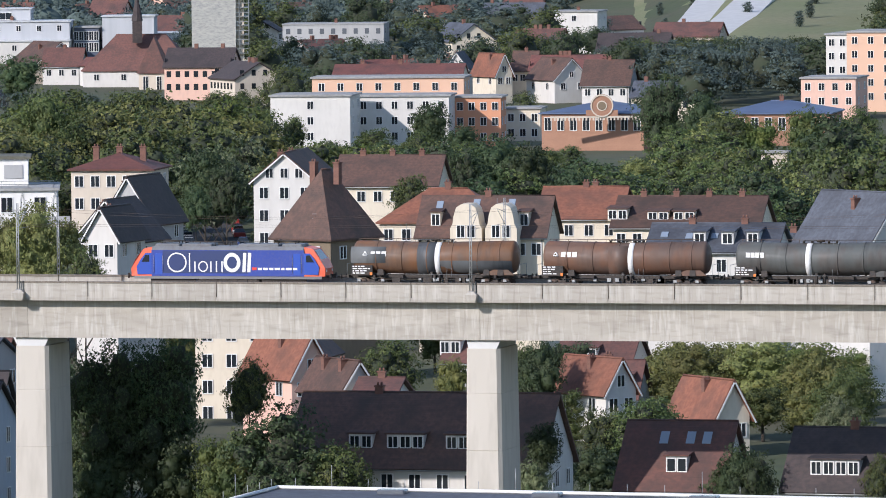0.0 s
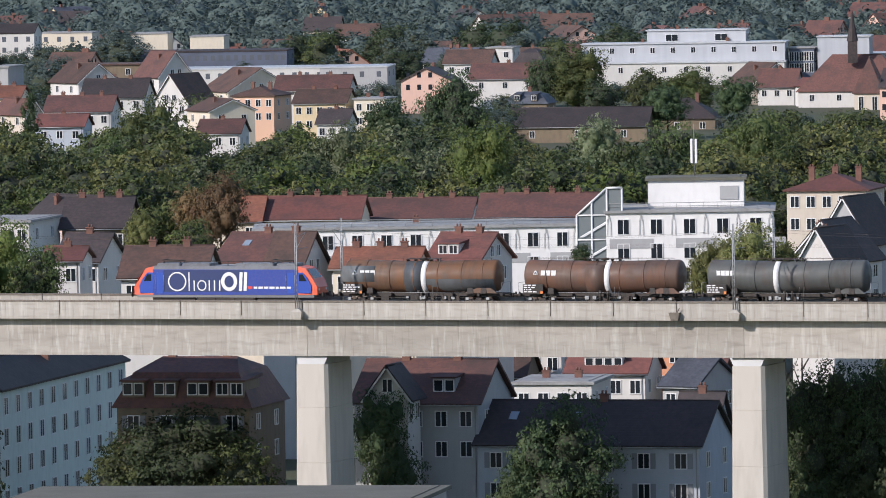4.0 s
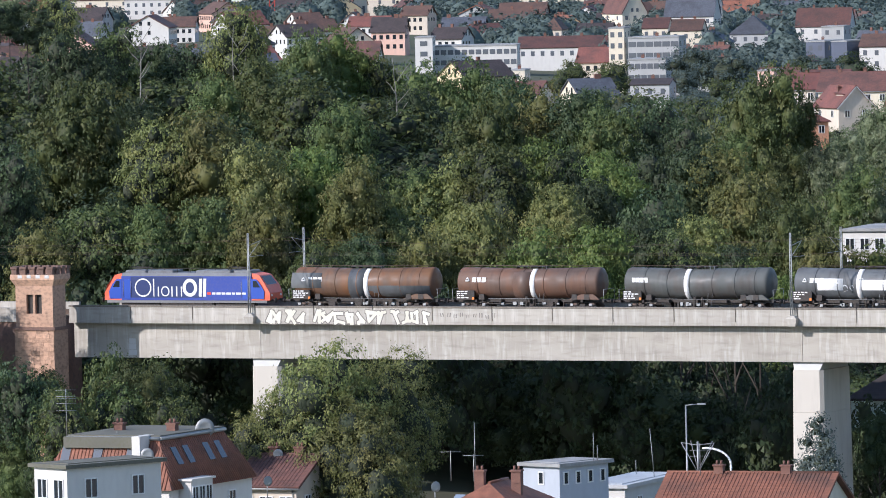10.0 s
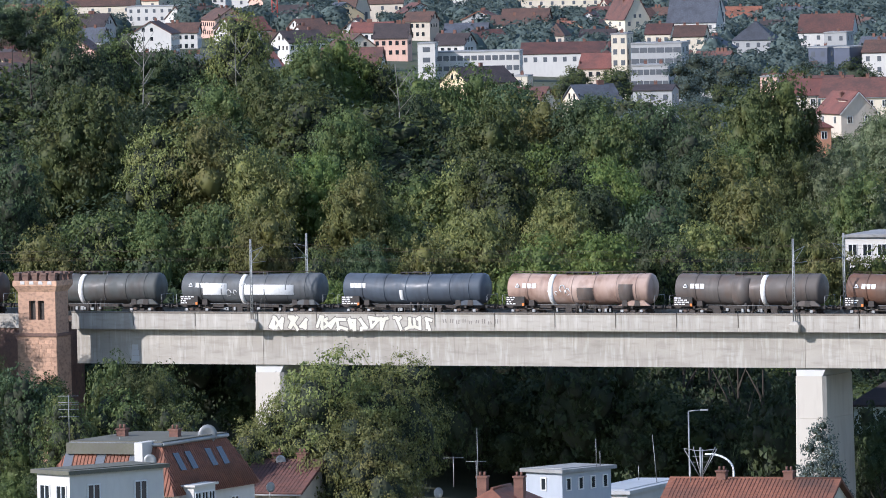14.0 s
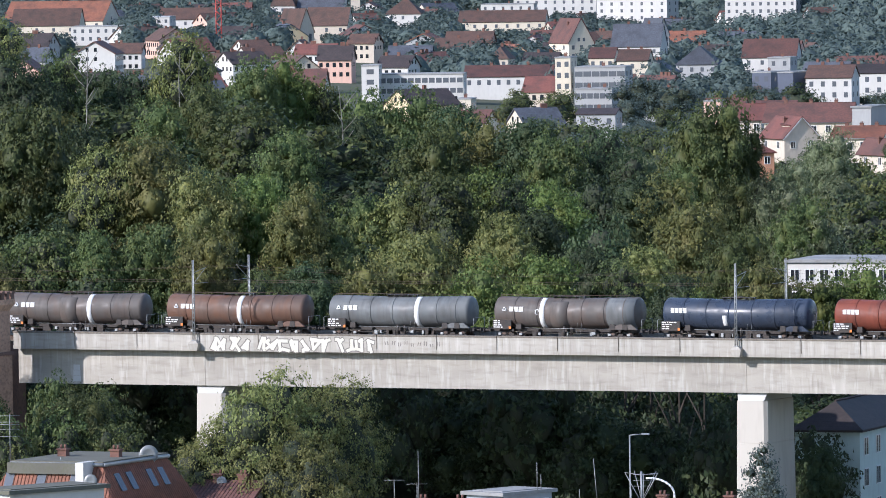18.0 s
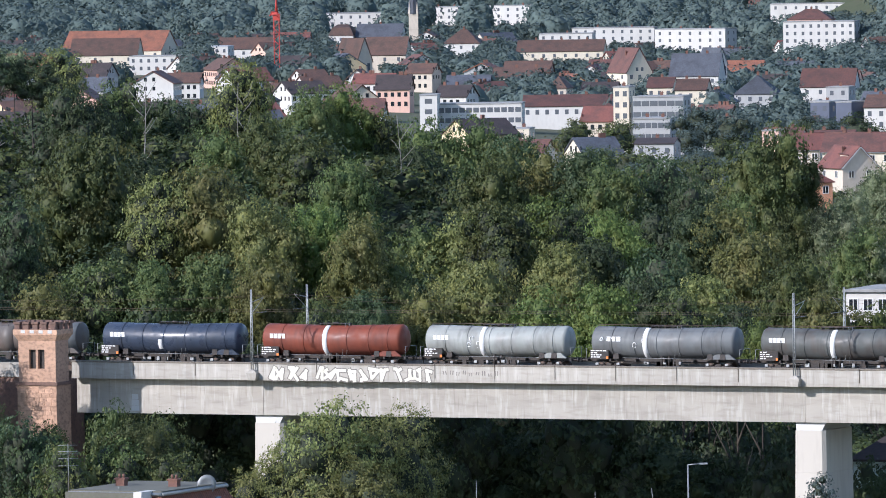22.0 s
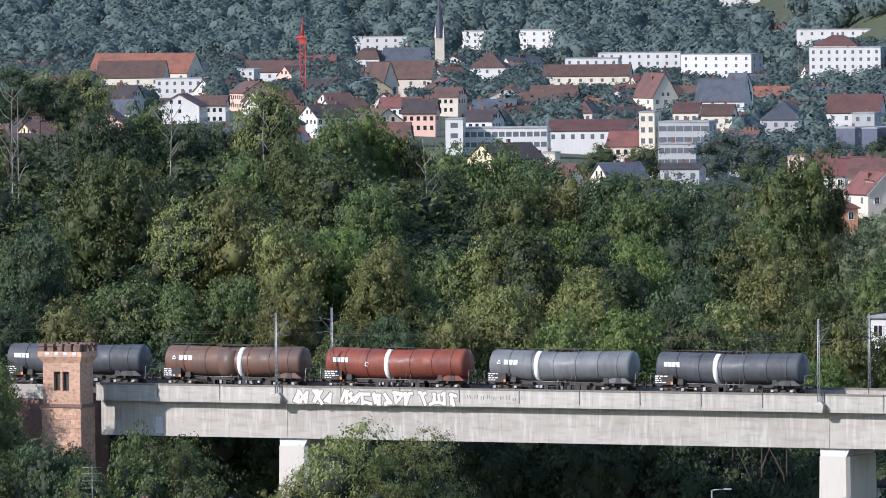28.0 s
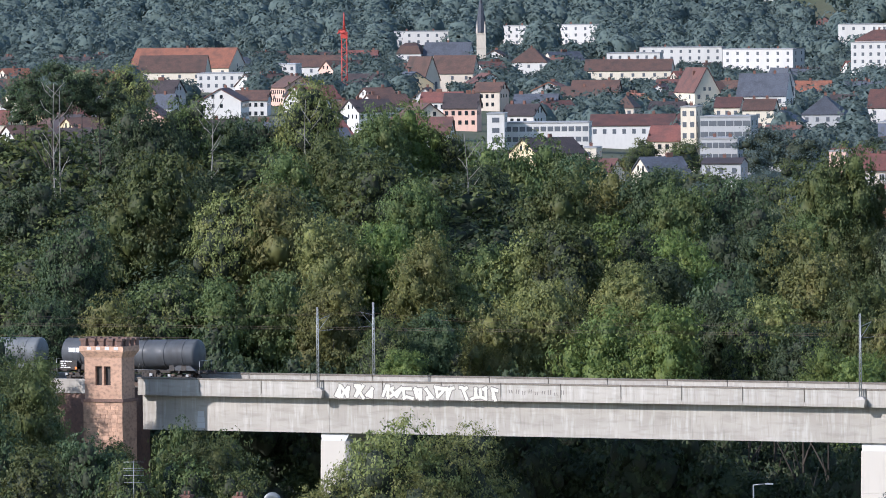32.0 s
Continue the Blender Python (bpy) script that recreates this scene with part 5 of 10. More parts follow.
        for j in range(4):
            bm.faces.new((va[j], va[(j + 1) % 4], vb[(j + 1) % 4], vb[j]))
        bm.faces.new(va[::-1])
        bm.faces.new(vb)
        b2 = bmesh.new()
        box(b2, -W + i - 0.15, W - i + 0.15, i - 0.15, d - i + 0.15, R + 0.004, R + 0.22)
        part("roof_deck", b2, ROOFS["gravel"], o, "flat gravelled top of the roof")
        b2 = bmesh.new()
        for a2, c2 in (((-W + i - 0.2, i - 0.2), (W - i + 0.2, i - 0.2)), ((W - i + 0.2, i - 0.2), (W - i + 0.2, d - i + 0.2))):
            tube(b2, (*a2, R - 0.02), (*c2, R - 0.02), 0.16, None, 6)
        part("deck_edge", b2, MAST, o, "grey sheet metal edge")
        for s in (0.22, 0.36, 0.60, 0.74):
            b2 = bmesh.new()
            k3 = (i + ry) / (R - E)
            za, zb = E + (R - E) * 0.45, E + (R - E) * 0.8
            xa, xb = W + o2 - (za - E) * k3 + 0.06, W + o2 - (zb - E) * k3 + 0.06
            hexa(b2, [(xa - 0.1, d * s - 0.45, za), (xa, d * s - 0.45, za), (xa, d * s + 0.45, za), (xa - 0.1, d * s + 0.45, za), (xb - 0.1, d * s - 0.45, zb), (xb, d * s - 0.45, zb), (xb, d * s + 0.45, zb), (xb - 0.1, d * s + 0.45, zb)])
            part("skylight", b2, GLASS, o)
        for s in (0.15, 0.40, 0.66):
            b2 = bmesh.new()
            za, zb = E + (R - E) * 0.5, E + (R - E) * 0.88
            ya, yb = -ry + (za - E) * k3 - 0.06, -ry + (zb - E) * k3 - 0.06
            xc = -W + w * s
            hexa(b2, [(xc - 0.38, ya, za), (xc + 0.38, ya, za), (xc + 0.38, ya + 0.1, za), (xc - 0.38, ya + 0.1, za), (xc - 0.38, yb, zb), (xc + 0.38, yb, zb), (xc + 0.38, yb + 0.1, zb), (xc - 0.38, yb + 0.1, zb)])
            part("skylight", b2, PALE_GLASS, o, "skylight with a pale blind")
        b2 = bmesh.new()
        box(b2, -W + i - 0.2, W * 0.45, i - 0.75, i - 0.45, R - 0.75, R + 0.1)
        part("attic_fascia", b2, ROOFS["gravel"], o, "weathered beige fascia under the flat roof")
        b2 = bmesh.new()
        box(b2, W * 0.45, W * 0.45 + 0.7, -0.2, i + 0.5, R - 1.9, R + 0.25)
        part("vent_stack", b2, WALLS["white"], o, "white boxed vent stack")
        b2 = bmesh.new()
        box(b2, W - 0.4, W + 1.1, 1.6, 5.2, E - 2.8, E + 0.5)
        box(b2, W - 0.5, W + 1.3, 1.4, 5.4, E + 0.502, E + 0.66)
        bay = part("bay_dormer", b2, WALLS["white"], o, "white glazed bay before the roof")
        for q in range(3):
            window(bay, 0.85, 1.9, pose(W + 1.1, 2.2 + q * 1.15, E - 1.9, 0, 0, 90))
    elif kind == "mansard":
        zm, i = E + (R - E) * 0.72, 1.3
        rings = [[(-rx, -ry, E - 0.1), (rx, -ry, E - 0.1), (rx, d + ry, E - 0.1), (-rx, d + ry, E - 0.1)],
                 [(-W + i, i, zm), (W - i, i, zm), (W - i, d - i, zm), (-W + i, d - i, zm)]]
        va = [bm.verts.new(p) for p in rings[0]]
        vb = [bm.verts.new(p) for p in rings[1]]
        vc = [bm.verts.new((-W + i + 1.5, d / 2, R)), bm.verts.new((W - i - 1.5, d / 2, R))]
        for j in range(4):
            bm.faces.new((va[j], va[(j + 1) % 4], vb[(j + 1) % 4], vb[j]))
        for q in ((vb[0], vb[1], vc[1], vc[0]), (vb[1], vb[2], vc[1]), (vb[2], vb[3], vc[0], vc[1]), (vb[3], vb[0], vc[0])):
            bm.faces.new(q)
        bm.faces.new(va[::-1])
    else:
        box(bm, -rx + 0.1, rx - 0.1, -ry + 0.1, d + ry - 0.1, E + 0.004, E + 0.30)
        box(bm, -W + 0.4, W - 0.4, 0.4, d - 0.4, E + 0.30, E + 0.36)
    ro = part("roof", bm, ROOFS[roof], o)
    if not far and kind in ("gx", "gy", "hip"):
        bm = bmesh.new()
        if kind == "gx":
            tube(bm, (-rx, d / 2, R + 0.2), (rx, d / 2, R + 0.2), 0.13, None, 6)
        elif kind == "gy":
            tube(bm, (0, -ry, R + 0.2), (0, d + ry, R + 0.2), 0.13, None, 6)
        else:
            tube(bm, ra, rb, 0.13, None, 6)
        part("ridge_tiles", bm, ROOFS[roof], ro)
        bm = bmesh.new()
        if kind == "gx":
            tube(bm, (-rx, -ry - 0.06, E - dz), (rx, -ry - 0.06, E - dz), 0.075, None, 6)
            tube(bm, (W - 0.3, -0.08, 0.2), (W - 0.3, -0.08, E - 0.1), 0.05, None, 6)
            part("gutter", bm, MAST, ro)
        elif kind == "gy":
            kk = (R - E) / W
            for s in (-1, 1):
                slope(bm, (s * (W + o2), -ry - 0.05, E - dz - 0.12), (s * (W + o2), -ry + 0.02, E - dz - 0.12), (0, -ry + 0.02, R - 0.12), (0, -ry - 0.05, R - 0.12), 0.16)
            part("barge_board", bm, FRAME, ro)
        else:
            bm.free()
    if ribs:
        bm = bmesh.new()
        n = int(w / 0.32)
        for i in range(n):
            xx = -W + w * (i + 0.5) / n
            if kind == "gx":
                tube(bm, (xx, -ry, E - dz + 0.24), (xx, d / 2 - 0.1, R + 0.18), 0.055, None, 4)
            elif kind == "deck":
                f = max(0.0, (abs(xx) - (W - 1.7)) / (1.7 + o2))
                tube(bm, (xx, -ry - 0.01, E - 0.05), (xx, -ry + (1.7 + ry) * (1 - f), E + (R - E) * (1 - f)), 0.05, None, 4)
        if kind == "deck":
            m = int(d / 0.32)
            for i in range(m):
                yy = d * (i + 0.5) / m
                f = max(0.0, (abs(yy - d / 2) - (d / 2 - 1.7)) / (1.7 + o2))
                tube(bm, (rx + 0.01, yy, E - 0.05), (rx - (1.7 + o2) * (1 - f), yy, E + (R - E) * (1 - f)), 0.05, None, 4)
        else:
            for j in range(int(d / 2 / 0.35)):
                f = j / int(d / 2 / 0.35)
                yy, zz = -ry + (d / 2 + ry) * f, E - dz + (R - E + dz) * f + 0.235
                box(bm, -rx + 0.02, rx - 0.02, yy, yy + 0.05, zz - 0.03, zz + 0.035)
        tagged(part("tile_ribs", bm, ROOFS[roof], ro), "ribbed courses of clay tiles", kind="stuff")
    # windows on the front and on both ends
    zs = [E - first - wh - j * storey for j in range(rows)]
    zs = [z for z in zs if z > 0.4]
    for z in zs:
        for i in range(cols):
            window(body, ww, wh, pose(-W + w * (i + 0.5) / cols, 0, z), far, shutters)
        for i in range(side_cols):
            window(body, ww, wh, pose(W, d * (i + 0.5) / side_cols, z, 0, 0, 90), far)
            window(body, ww, wh, pose(-W, d * (i + 0.5) / side_cols, z, 0, 0, -90), far)
    for i in range(top_windows):
        z = E + 0.35
        if kind == "gy":
            window(body, ww * 0.85, wh * 0.85, pose((i - (top_windows - 1) / 2) * min(1.9, w * 0.25), 0, z), far)
        else:
            for s in (1, -1):
                window(body, ww * 0.85, wh * 0.85, pose(s * W, d / 2 + (i - (top_windows - 1) / 2) * 1.9, z, 0, 0, 90 * s), far)
    if kind == "flat":
        lift = lambda yy: E + 0.3
    else:
        lift = lambda yy: E + (R - E) * min(1, max(0, 1 - abs(yy - d / 2) / (d / 2)))
    for i in range(chimneys):
        cxl = (-W + w * (i + 0.7) / (chimneys + 0.4)) if kind != "gy" else -W * 0.3
        cyl = d * 0.5 if kind != "gy" else d * (i + 0.6) / (chimneys + 0.3)
        zt = R + 0.7 if kind != "gy" else R - 0.3 * (R - E) + 1.0
        bm = bmesh.new()
        box(bm, cxl - 0.38, cxl + 0.38, cyl - 0.3, cyl + 0.3, max(E, zt - 2.4), zt)
        box(bm, cxl - 0.46, cxl + 0.46, cyl - 0.38, cyl + 0.38, zt, zt + 0.14)
        for s in (-0.18, 0.18):
            tube(bm, (cxl + s, cyl, zt + 0.14), (cxl + s, cyl, zt + 0.45), 0.11, 0.1, 8)
        part("chimney", bm, BRICK_CHIMNEY, ro)
    for fx, dw, dh in dormers:
        xx = -W + w * fx
        yf = d * 0.10 if kind != "mansard" else -0.12
        z0 = E + (R - E) * 0.20
        bm = bmesh.new()
        box(bm, xx - dw / 2, xx + dw / 2, yf, d * 0.42, z0, z0 + dh)
        dm = part("dormer", bm, WALLS[wall], ro)
        bm = bmesh.new()
        hexa(bm, [(xx - dw / 2 - 0.2, yf - 0.25, z0 + dh), (xx + dw / 2 + 0.2, yf - 0.25, z0 + dh), (xx + dw / 2 + 0.2, d * 0.47, z0 + dh + 0.15), (xx - dw / 2 - 0.2, d * 0.47, z0 + dh + 0.15),
                  (xx - dw / 2 - 0.2, yf - 0.25, z0 + dh + 0.14), (xx + dw / 2 + 0.2, yf - 0.25, z0 + dh + 0.14), (xx + dw / 2 + 0.2, d * 0.47, z0 + dh + 0.5), (xx - dw / 2 - 0.2, d * 0.47, z0 + dh + 0.5)])
        part("dormer_roof", bm, ROOFS[roof], dm)
        nw = max(1, round(dw / 1.15))
        for i in range(nw):
            window(dm, dw / nw * 0.72, dh * 0.66, pose(xx - dw / 2 + dw * (i + 0.5) / nw, yf, z0 + dh * 0.2), far)
    for fx, fz in skylights:
        bm = bmesh.new()
        yy = d / 2 * fz
        zz = E + (R - E) * fz + 0.24
        k2 = (R - E) / (d / 2)
        hexa(bm, [(-W + w * fx - 0.4, yy - 0.5, zz - 0.5 * k2), (-W + w * fx + 0.4, yy - 0.5, zz - 0.5 * k2), (-W + w * fx + 0.4, yy + 0.5, zz + 0.5 * k2), (-W + w * fx - 0.4, yy + 0.5, zz + 0.5 * k2),
                  (-W + w * fx - 0.4, yy - 0.55, zz - 0.5 * k2 + 0.09), (-W + w * fx + 0.4, yy - 0.55, zz - 0.5 * k2 + 0.09), (-W + w * fx + 0.4, yy + 0.45, zz + 0.5 * k2 + 0.09), (-W + w * fx - 0.4, yy + 0.45, zz + 0.5 * k2 + 0.09)])
        part("skylight", bm, [bpy.data.materials["skylight_glass"] if "skylight_glass" in bpy.data.materials else glass("skylight_glass", (0.25, 0.30, 0.36), 0.1)], ro)
    return o


# ---- the town, near to far ----
# behind the bridge, low
house(-201.4, 749.0, -2.1, 24.0, 11.0, 6.8, 12.9, 'gx', 'white', 'brown', cols=9, rows=2, dormers=((0.27, 2.3, 1.5), (0.45, 3.6, 1.5), (0.66, 2.3, 1.5)), side_cols=3, top_windows=2, chimneys=2, label='long white house with a dark brown tiled roof and dormers', group='houses below the bridge')
house(-207.6, 855.2, 51.8, 4.0, 9.0, 6.3, 9.4, 'gy', 'white', 'orange', cols=2, rows=2, top_windows=1, label='white gabled house with an orange tiled roof', group='houses below the bridge')
house(-215.5, 879.0, 3.7, 7.3, 9.0, 3.7, 7.3, 'gx', 'white', 'redbrown', cols=3, rows=1, group='houses below the bridge', dormers=((0.85, 1.2, 1.6),))
house(-175.5, 741.0, -0.8, 9.5, 11.0, 5.6, 11.1, 'gx', 'white', 'redbrown', cols=4, rows=1, skylights=((0.36, 0.72), (0.62, 0.72), (0.78, 0.72)), dormers=((0.55, 2.0, 1.7),), chimneys=0, label='house with a steep red-brown roof and skylights', group='houses below the bridge')
house(-159.6, 741.0, -1.9, 10.5, 11.0, 5.6, 10.6, 'gx', 'grey', 'dark', cols=5, rows=1, dormers=((0.42, 4.6, 1.6),), chimneys=1, group='houses below the bridge')
house(-191.8, 838.4, 45.0, 4.0, 9.0, 5.0, 8.4, 'gy', 'cream', 'orange', cols=2, rows=1, label='small house with a bright orange tiled roof', group='houses below the bridge')
house(-197.6, 919.0, 4.1, 5.1, 9.0, 3.8, 6.9, 'gy', 'white', 'brown', cols=2, rows=1, top_windows=1, group='houses below the bridge')
house(-197.0, 939.6, -2.2, 5.0, 9.0, 3.4, 5.6, 'gx', 'cream', 'brown', cols=3, rows=1, group='houses below the bridge')
house(-223.6, 907.9, -0.2, 8.1, 10.0, 5.1, 8.6, 'gx', 'white', 'redbrown', cols=4, rows=1, dormers=((0.4, 2.2, 1.3),), group='houses below the bridge')
house(-240.9, 919.0, 0.6, 5.4, 10.0, 4.8, 8.0, 'gx', 'white', 'redbrown', cols=3, rows=1, dormers=((0.1, 2.4, 1.7),), group='houses below the bridge')
house(-256.6, 878.3, 4.2, 8.0, 14.0, 11.9, 12.2, 'flat', 'cream', 'grey', cols=3, rows=4, label='tall plain cream apartment house wall', group='houses below the bridge', chimneys=0)
house(-238.8, 847.0, 50.9, 5.0, 9.0, 8.3, 12.2, 'gy', 'pink', 'orange', cols=2, rows=1, top_windows=1, label='pink house with an orange tiled roof', group='houses below the bridge')
house(-244.8, 866.1, 1.7, 4.0, 7.0, 9.0, 10.8, 'gy', 'white', 'brown', cols=1, rows=1, group='houses below the bridge', chimneys=0)
house(-226.1, 819.4, 45.6, 4.0, 8.0, 8.6, 11.4, 'gy', 'white', 'brown', cols=2, rows=1, chimneys=2, group='houses below the bridge')
house(-223.3, 815.0, 1.3, 4.0, 7.0, 8.3, 9.8, 'gx', 'white', 'redbrown', cols=2, rows=1, group='houses below the bridge')
house(-279.4, 860.8, 3.9, 4.0, 9.0, 7.8, 10.5, 'gx', 'cream', 'redbrown', cols=2, rows=2, group='houses below the bridge')
house(-263.1, 808.3, 3.9, 4.0, 10.0, 5.1, 10.5, 'gx', 'blue', 'dark', cols=3, rows=2, group='houses below the bridge')
house(-164.6, 823.7, -0.8, 5.9, 10.0, 4.3, 7.9, 'gx', 'white', 'redbrown', cols=3, rows=2, group='houses below the bridge')
house(-253.5, 747.5, 1.6, 21.7, 11.0, 10.3, 13.8, 'gx', 'blue', 'dark', cols=6, rows=3, shutters=True, skylights=((0.12, 0.6), (0.4, 0.6)), chimneys=1, label='long pale blue apartment house with shutters and a dark roof', group='houses below the bridge')
house(-288.7, 857.7, 6.5, 8.5, 9.0, 9.6, 12.2, 'gx', 'white', 'red', cols=4, rows=1, dormers=((0.45, 4.2, 1.1),), group='houses below the bridge', chimneys=0, label='white house with a red roof and a dormer strip')
house(-285.7, 869.3, 0.1, 4.0, 9.0, 12.2, 12.5, 'flat', 'orange', 'grey', cols=2, rows=3, group='houses below the bridge', chimneys=0, label='bright orange rendered apartment block')
house(-286.0, 832.2, 8.9, 8.2, 12.0, 10.0, 10.3, 'flat', 'white', 'grey', cols=4, rows=1, group='houses below the bridge', chimneys=2, label='low white block with a cluttered flat roof')
house(-273.5, 836.4, -12.0, 4.0, 9.0, 9.7, 12.2, 'gx', 'grey', 'slate', cols=2, rows=1, group='houses below the bridge')
house(-307.7, 877.6, 9.3, 5.2, 10.0, 7.8, 10.7, 'gx', 'brown', 'brown', cols=2, rows=1, group='houses below the bridge')
house(-306.4, 888.6, 9.0, 4.0, 10.0, 10.0, 10.3, 'flat', 'white', 'grey', cols=2, rows=3, group='houses below the bridge', chimneys=0)
house(-270.6, 747.7, 2.8, 12.2, 11.0, 14.1, 17.6, 'gx', 'grey', 'redbrown', cols=5, rows=2, dormers=((0.7, 2.2, 1.5),), chimneys=2, label='grey house with a red-brown roof and a white cross gable', group='houses below the bridge')
house(-271.4, 742.1, 3.0, 3.9, 4.0, 15.1, 17.7, 'gy', 'white', 'dark', cols=1, rows=1, top_windows=1, chimneys=0, group='houses below the bridge')
house(-291.6, 741.0, 4.4, 13.0, 12.0, 14.0, 18.4, 'mansard', 'brown', 'redbrown', cols=4, rows=2, shutters=True, dormers=((0.13, 2.2, 1.5), (0.37, 2.2, 1.5), (0.62, 2.2, 1.5), (0.86, 2.8, 1.5)), chimneys=2, label='brown villa with a dark mansard roof and shutters', group='houses below the bridge')
house(-350.5, 861.4, 10.1, 7.4, 10.0, 8.7, 11.7, 'gx', 'white', 'redbrown', cols=3, rows=2, group='houses below the bridge')
house(-317.5, 750.1, 6.5, 6.5, 46.0, 14.8, 17.4, 'hip', 'mint', 'dark', cols=0, rows=5, ww=1.3, wh=1.6, side_cols=11, storey=3.0, chimneys=2, label='long five-storey apartment house, pale green end wall and windowed flank', group='houses below the bridge')
# behind the bridge, level with the deck
house(-290.0, 941.4, -7.0, 8.0, 8.0, 17.3, 21.7, 'gy', 'white', 'dark', cols=3, rows=2, top_windows=1, chimneys=2, label='white gabled house with steep dark roofs', group='houses behind the bridge')
house(-293.4, 961.2, -7.1, 6.4, 9.0, 18.5, 23.5, 'gy', 'grey', 'dark', cols=3, rows=1, top_windows=2, chimneys=3, group='houses behind the bridge')
house(-285.6, 924.9, -6.9, 4.0, 8.0, 18.4, 21.6, 'gy', 'white', 'dark', cols=2, rows=1, chimneys=1, group='houses behind the bridge')
house(-318.8, 1037.1, 5.0, 10.5, 11.0, 21.2, 23.1, 'hip', 'beige', 'red', cols=5, rows=2, chimneys=3, label='beige brick house with a red hipped roof', group='houses behind the bridge')
house(-291.2, 1021.3, 3.8, 7.9, 14.0, 20.5, 23.8, 'gy', 'white', 'brown', cols=3, rows=3, top_windows=3, chimneys=2, label='white four-storey gabled house', group='houses behind the bridge')
house(-260.0, 918.9, -22.4, 8.2, 9.0, 18.6, 26.3, 'hip', 'brown', 'brown', cols=2, rows=1, chimneys=2, label='house under a steep brown pyramid-like roof', group='houses behind the bridge')
house(-304.6, 1119.3, 5.2, 14.0, 11.0, 15.4, 19.1, 'gx', 'cream', 'brown', cols=6, rows=1, chimneys=3, group='houses behind the bridge')
house(-272.9, 1029.4, 6.8, 15.9, 12.0, 14.9, 18.9, 'hip', 'cream', 'orange', cols=7, rows=1, chimneys=1, label='cream house with a long orange hipped roof', group='houses behind the bridge')
house(-262.2, 1058.0, 3.9, 10.5, 12.0, 14.0, 17.6, 'gx', 'cream', 'orange', cols=4, rows=1, chimneys=1, group='houses behind the bridge')
house(-251.8, 967.8, 4.5, 15.2, 11.0, 16.4, 20.7, 'gx', 'cream', 'brown', cols=8, rows=1, dormers=((0.13, 1.2, 1.9), (0.83, 1.2, 1.9)), skylights=((0.13, 0.75), (0.42, 0.8), (0.7, 0.8)), chimneys=1, label='cream house with a brown roof and two curved gables', group='houses behind the bridge', name='gabled_townhouse')
house(-247.7, 1056.4, 3.1, 18.9, 12.0, 13.0, 16.5, 'gx', 'cream', 'brown', cols=9, rows=1, dormers=((0.02, 2.6, 1.5), (0.3, 2.8, 1.2), (0.48, 2.8, 1.2)), chimneys=4, group='houses behind the bridge', label='long house with a brown tiled roof and dormers')
house(-268.1, 1087.4, 3.8, 7.9, 11.0, 14.3, 16.3, 'gx', 'cream', 'orange', cols=4, rows=1, group='houses behind the bridge')
house(-213.0, 920.7, 3.0, 14.4, 11.0, 17.2, 19.9, 'gx', 'white', 'slate', cols=6, rows=1, skylights=((0.1, 0.55), (0.3, 0.5), (0.5, 0.5)), dormers=((0.4, 1.4, 1.6), (0.62, 1.4, 1.6), (0.82, 1.4, 1.6)), chimneys=2, group='houses behind the bridge', label='house with a long grey slate roof')
house(-214.3, 966.5, 2.5, 4.0, 8.0, 16.4, 16.7, 'flat', 'grey', 'slate', cols=1, rows=2, group='houses behind the bridge')
house(-189.5, 910.5, 54.0, 8.6, 12.0, 18.7, 24.1, 'gy', 'white', 'slate', cols=3, rows=1, top_windows=2, chimneys=1, group='houses behind the bridge', label='white gabled house with a smooth slate-grey roof')
house(-416.0, 1072.1, 13.2, 11.0, 11.0, 15.5, 18.5, 'gx', 'cream', 'orange', cols=4, rows=1, group='houses behind the bridge', chimneys=2)
house(-404.2, 1076.6, 12.5, 12.8, 11.0, 15.6, 18.3, 'gx', 'cream', 'red', cols=5, rows=1, group='houses behind the bridge', chimneys=3)
house(-394.4, 1090.9, 11.8, 14.9, 11.0, 15.0, 17.4, 'gx', 'white', 'redbrown', cols=5, rows=1, group='houses behind the bridge', chimneys=3)
house(-372.5, 1077.4, 11.0, 15.4, 11.0, 15.8, 18.6, 'gx', 'white', 'redbrown', cols=5, rows=1, group='houses behind the bridge', chimneys=4)
house(-406.6, 1006.0, 57.2, 9.7, 11.0, 18.3, 21.8, 'gy', 'pink', 'dark', cols=2, rows=1, top_windows=2, group='houses behind the bridge', chimneys=2, label='pink gabled house with a dark tiled roof')
house(-398.1, 982.4, 12.0, 8.1, 11.0, 19.1, 22.5, 'gx', 'brown', 'dark', cols=4, rows=1, group='houses behind the bridge', chimneys=3)
house(-360.5, 884.4, 2.1, 5.0, 9.0, 20.1, 22.9, 'gx', 'white', 'dark', cols=3, rows=1, group='houses behind the bridge', chimneys=1)
house(-352.6, 860.5, 12.2, 4.0, 8.0, 21.4, 22.6, 'gx', 'white', 'red', cols=2, rows=1, group='houses behind the bridge', chimneys=1)
house(-331.7, 863.5, -3.1, 8.0, 11.0, 21.1, 23.9, 'gx', 'cream', 'redbrown', cols=6, rows=1, skylights=((0.3, 0.6),), group='houses behind the bridge', chimneys=1, top_windows=1, label='house with a red-brown roof and a row of white windows')
house(-307.4, 861.8, -2.5, 5.9, 10.0, 21.3, 24.0, 'gx', 'white', 'red', cols=4, rows=1, top_windows=2, dormers=((0.35, 2.4, 1.3),), group='houses behind the bridge', chimneys=2, label='house with a bright red roof and white gable')
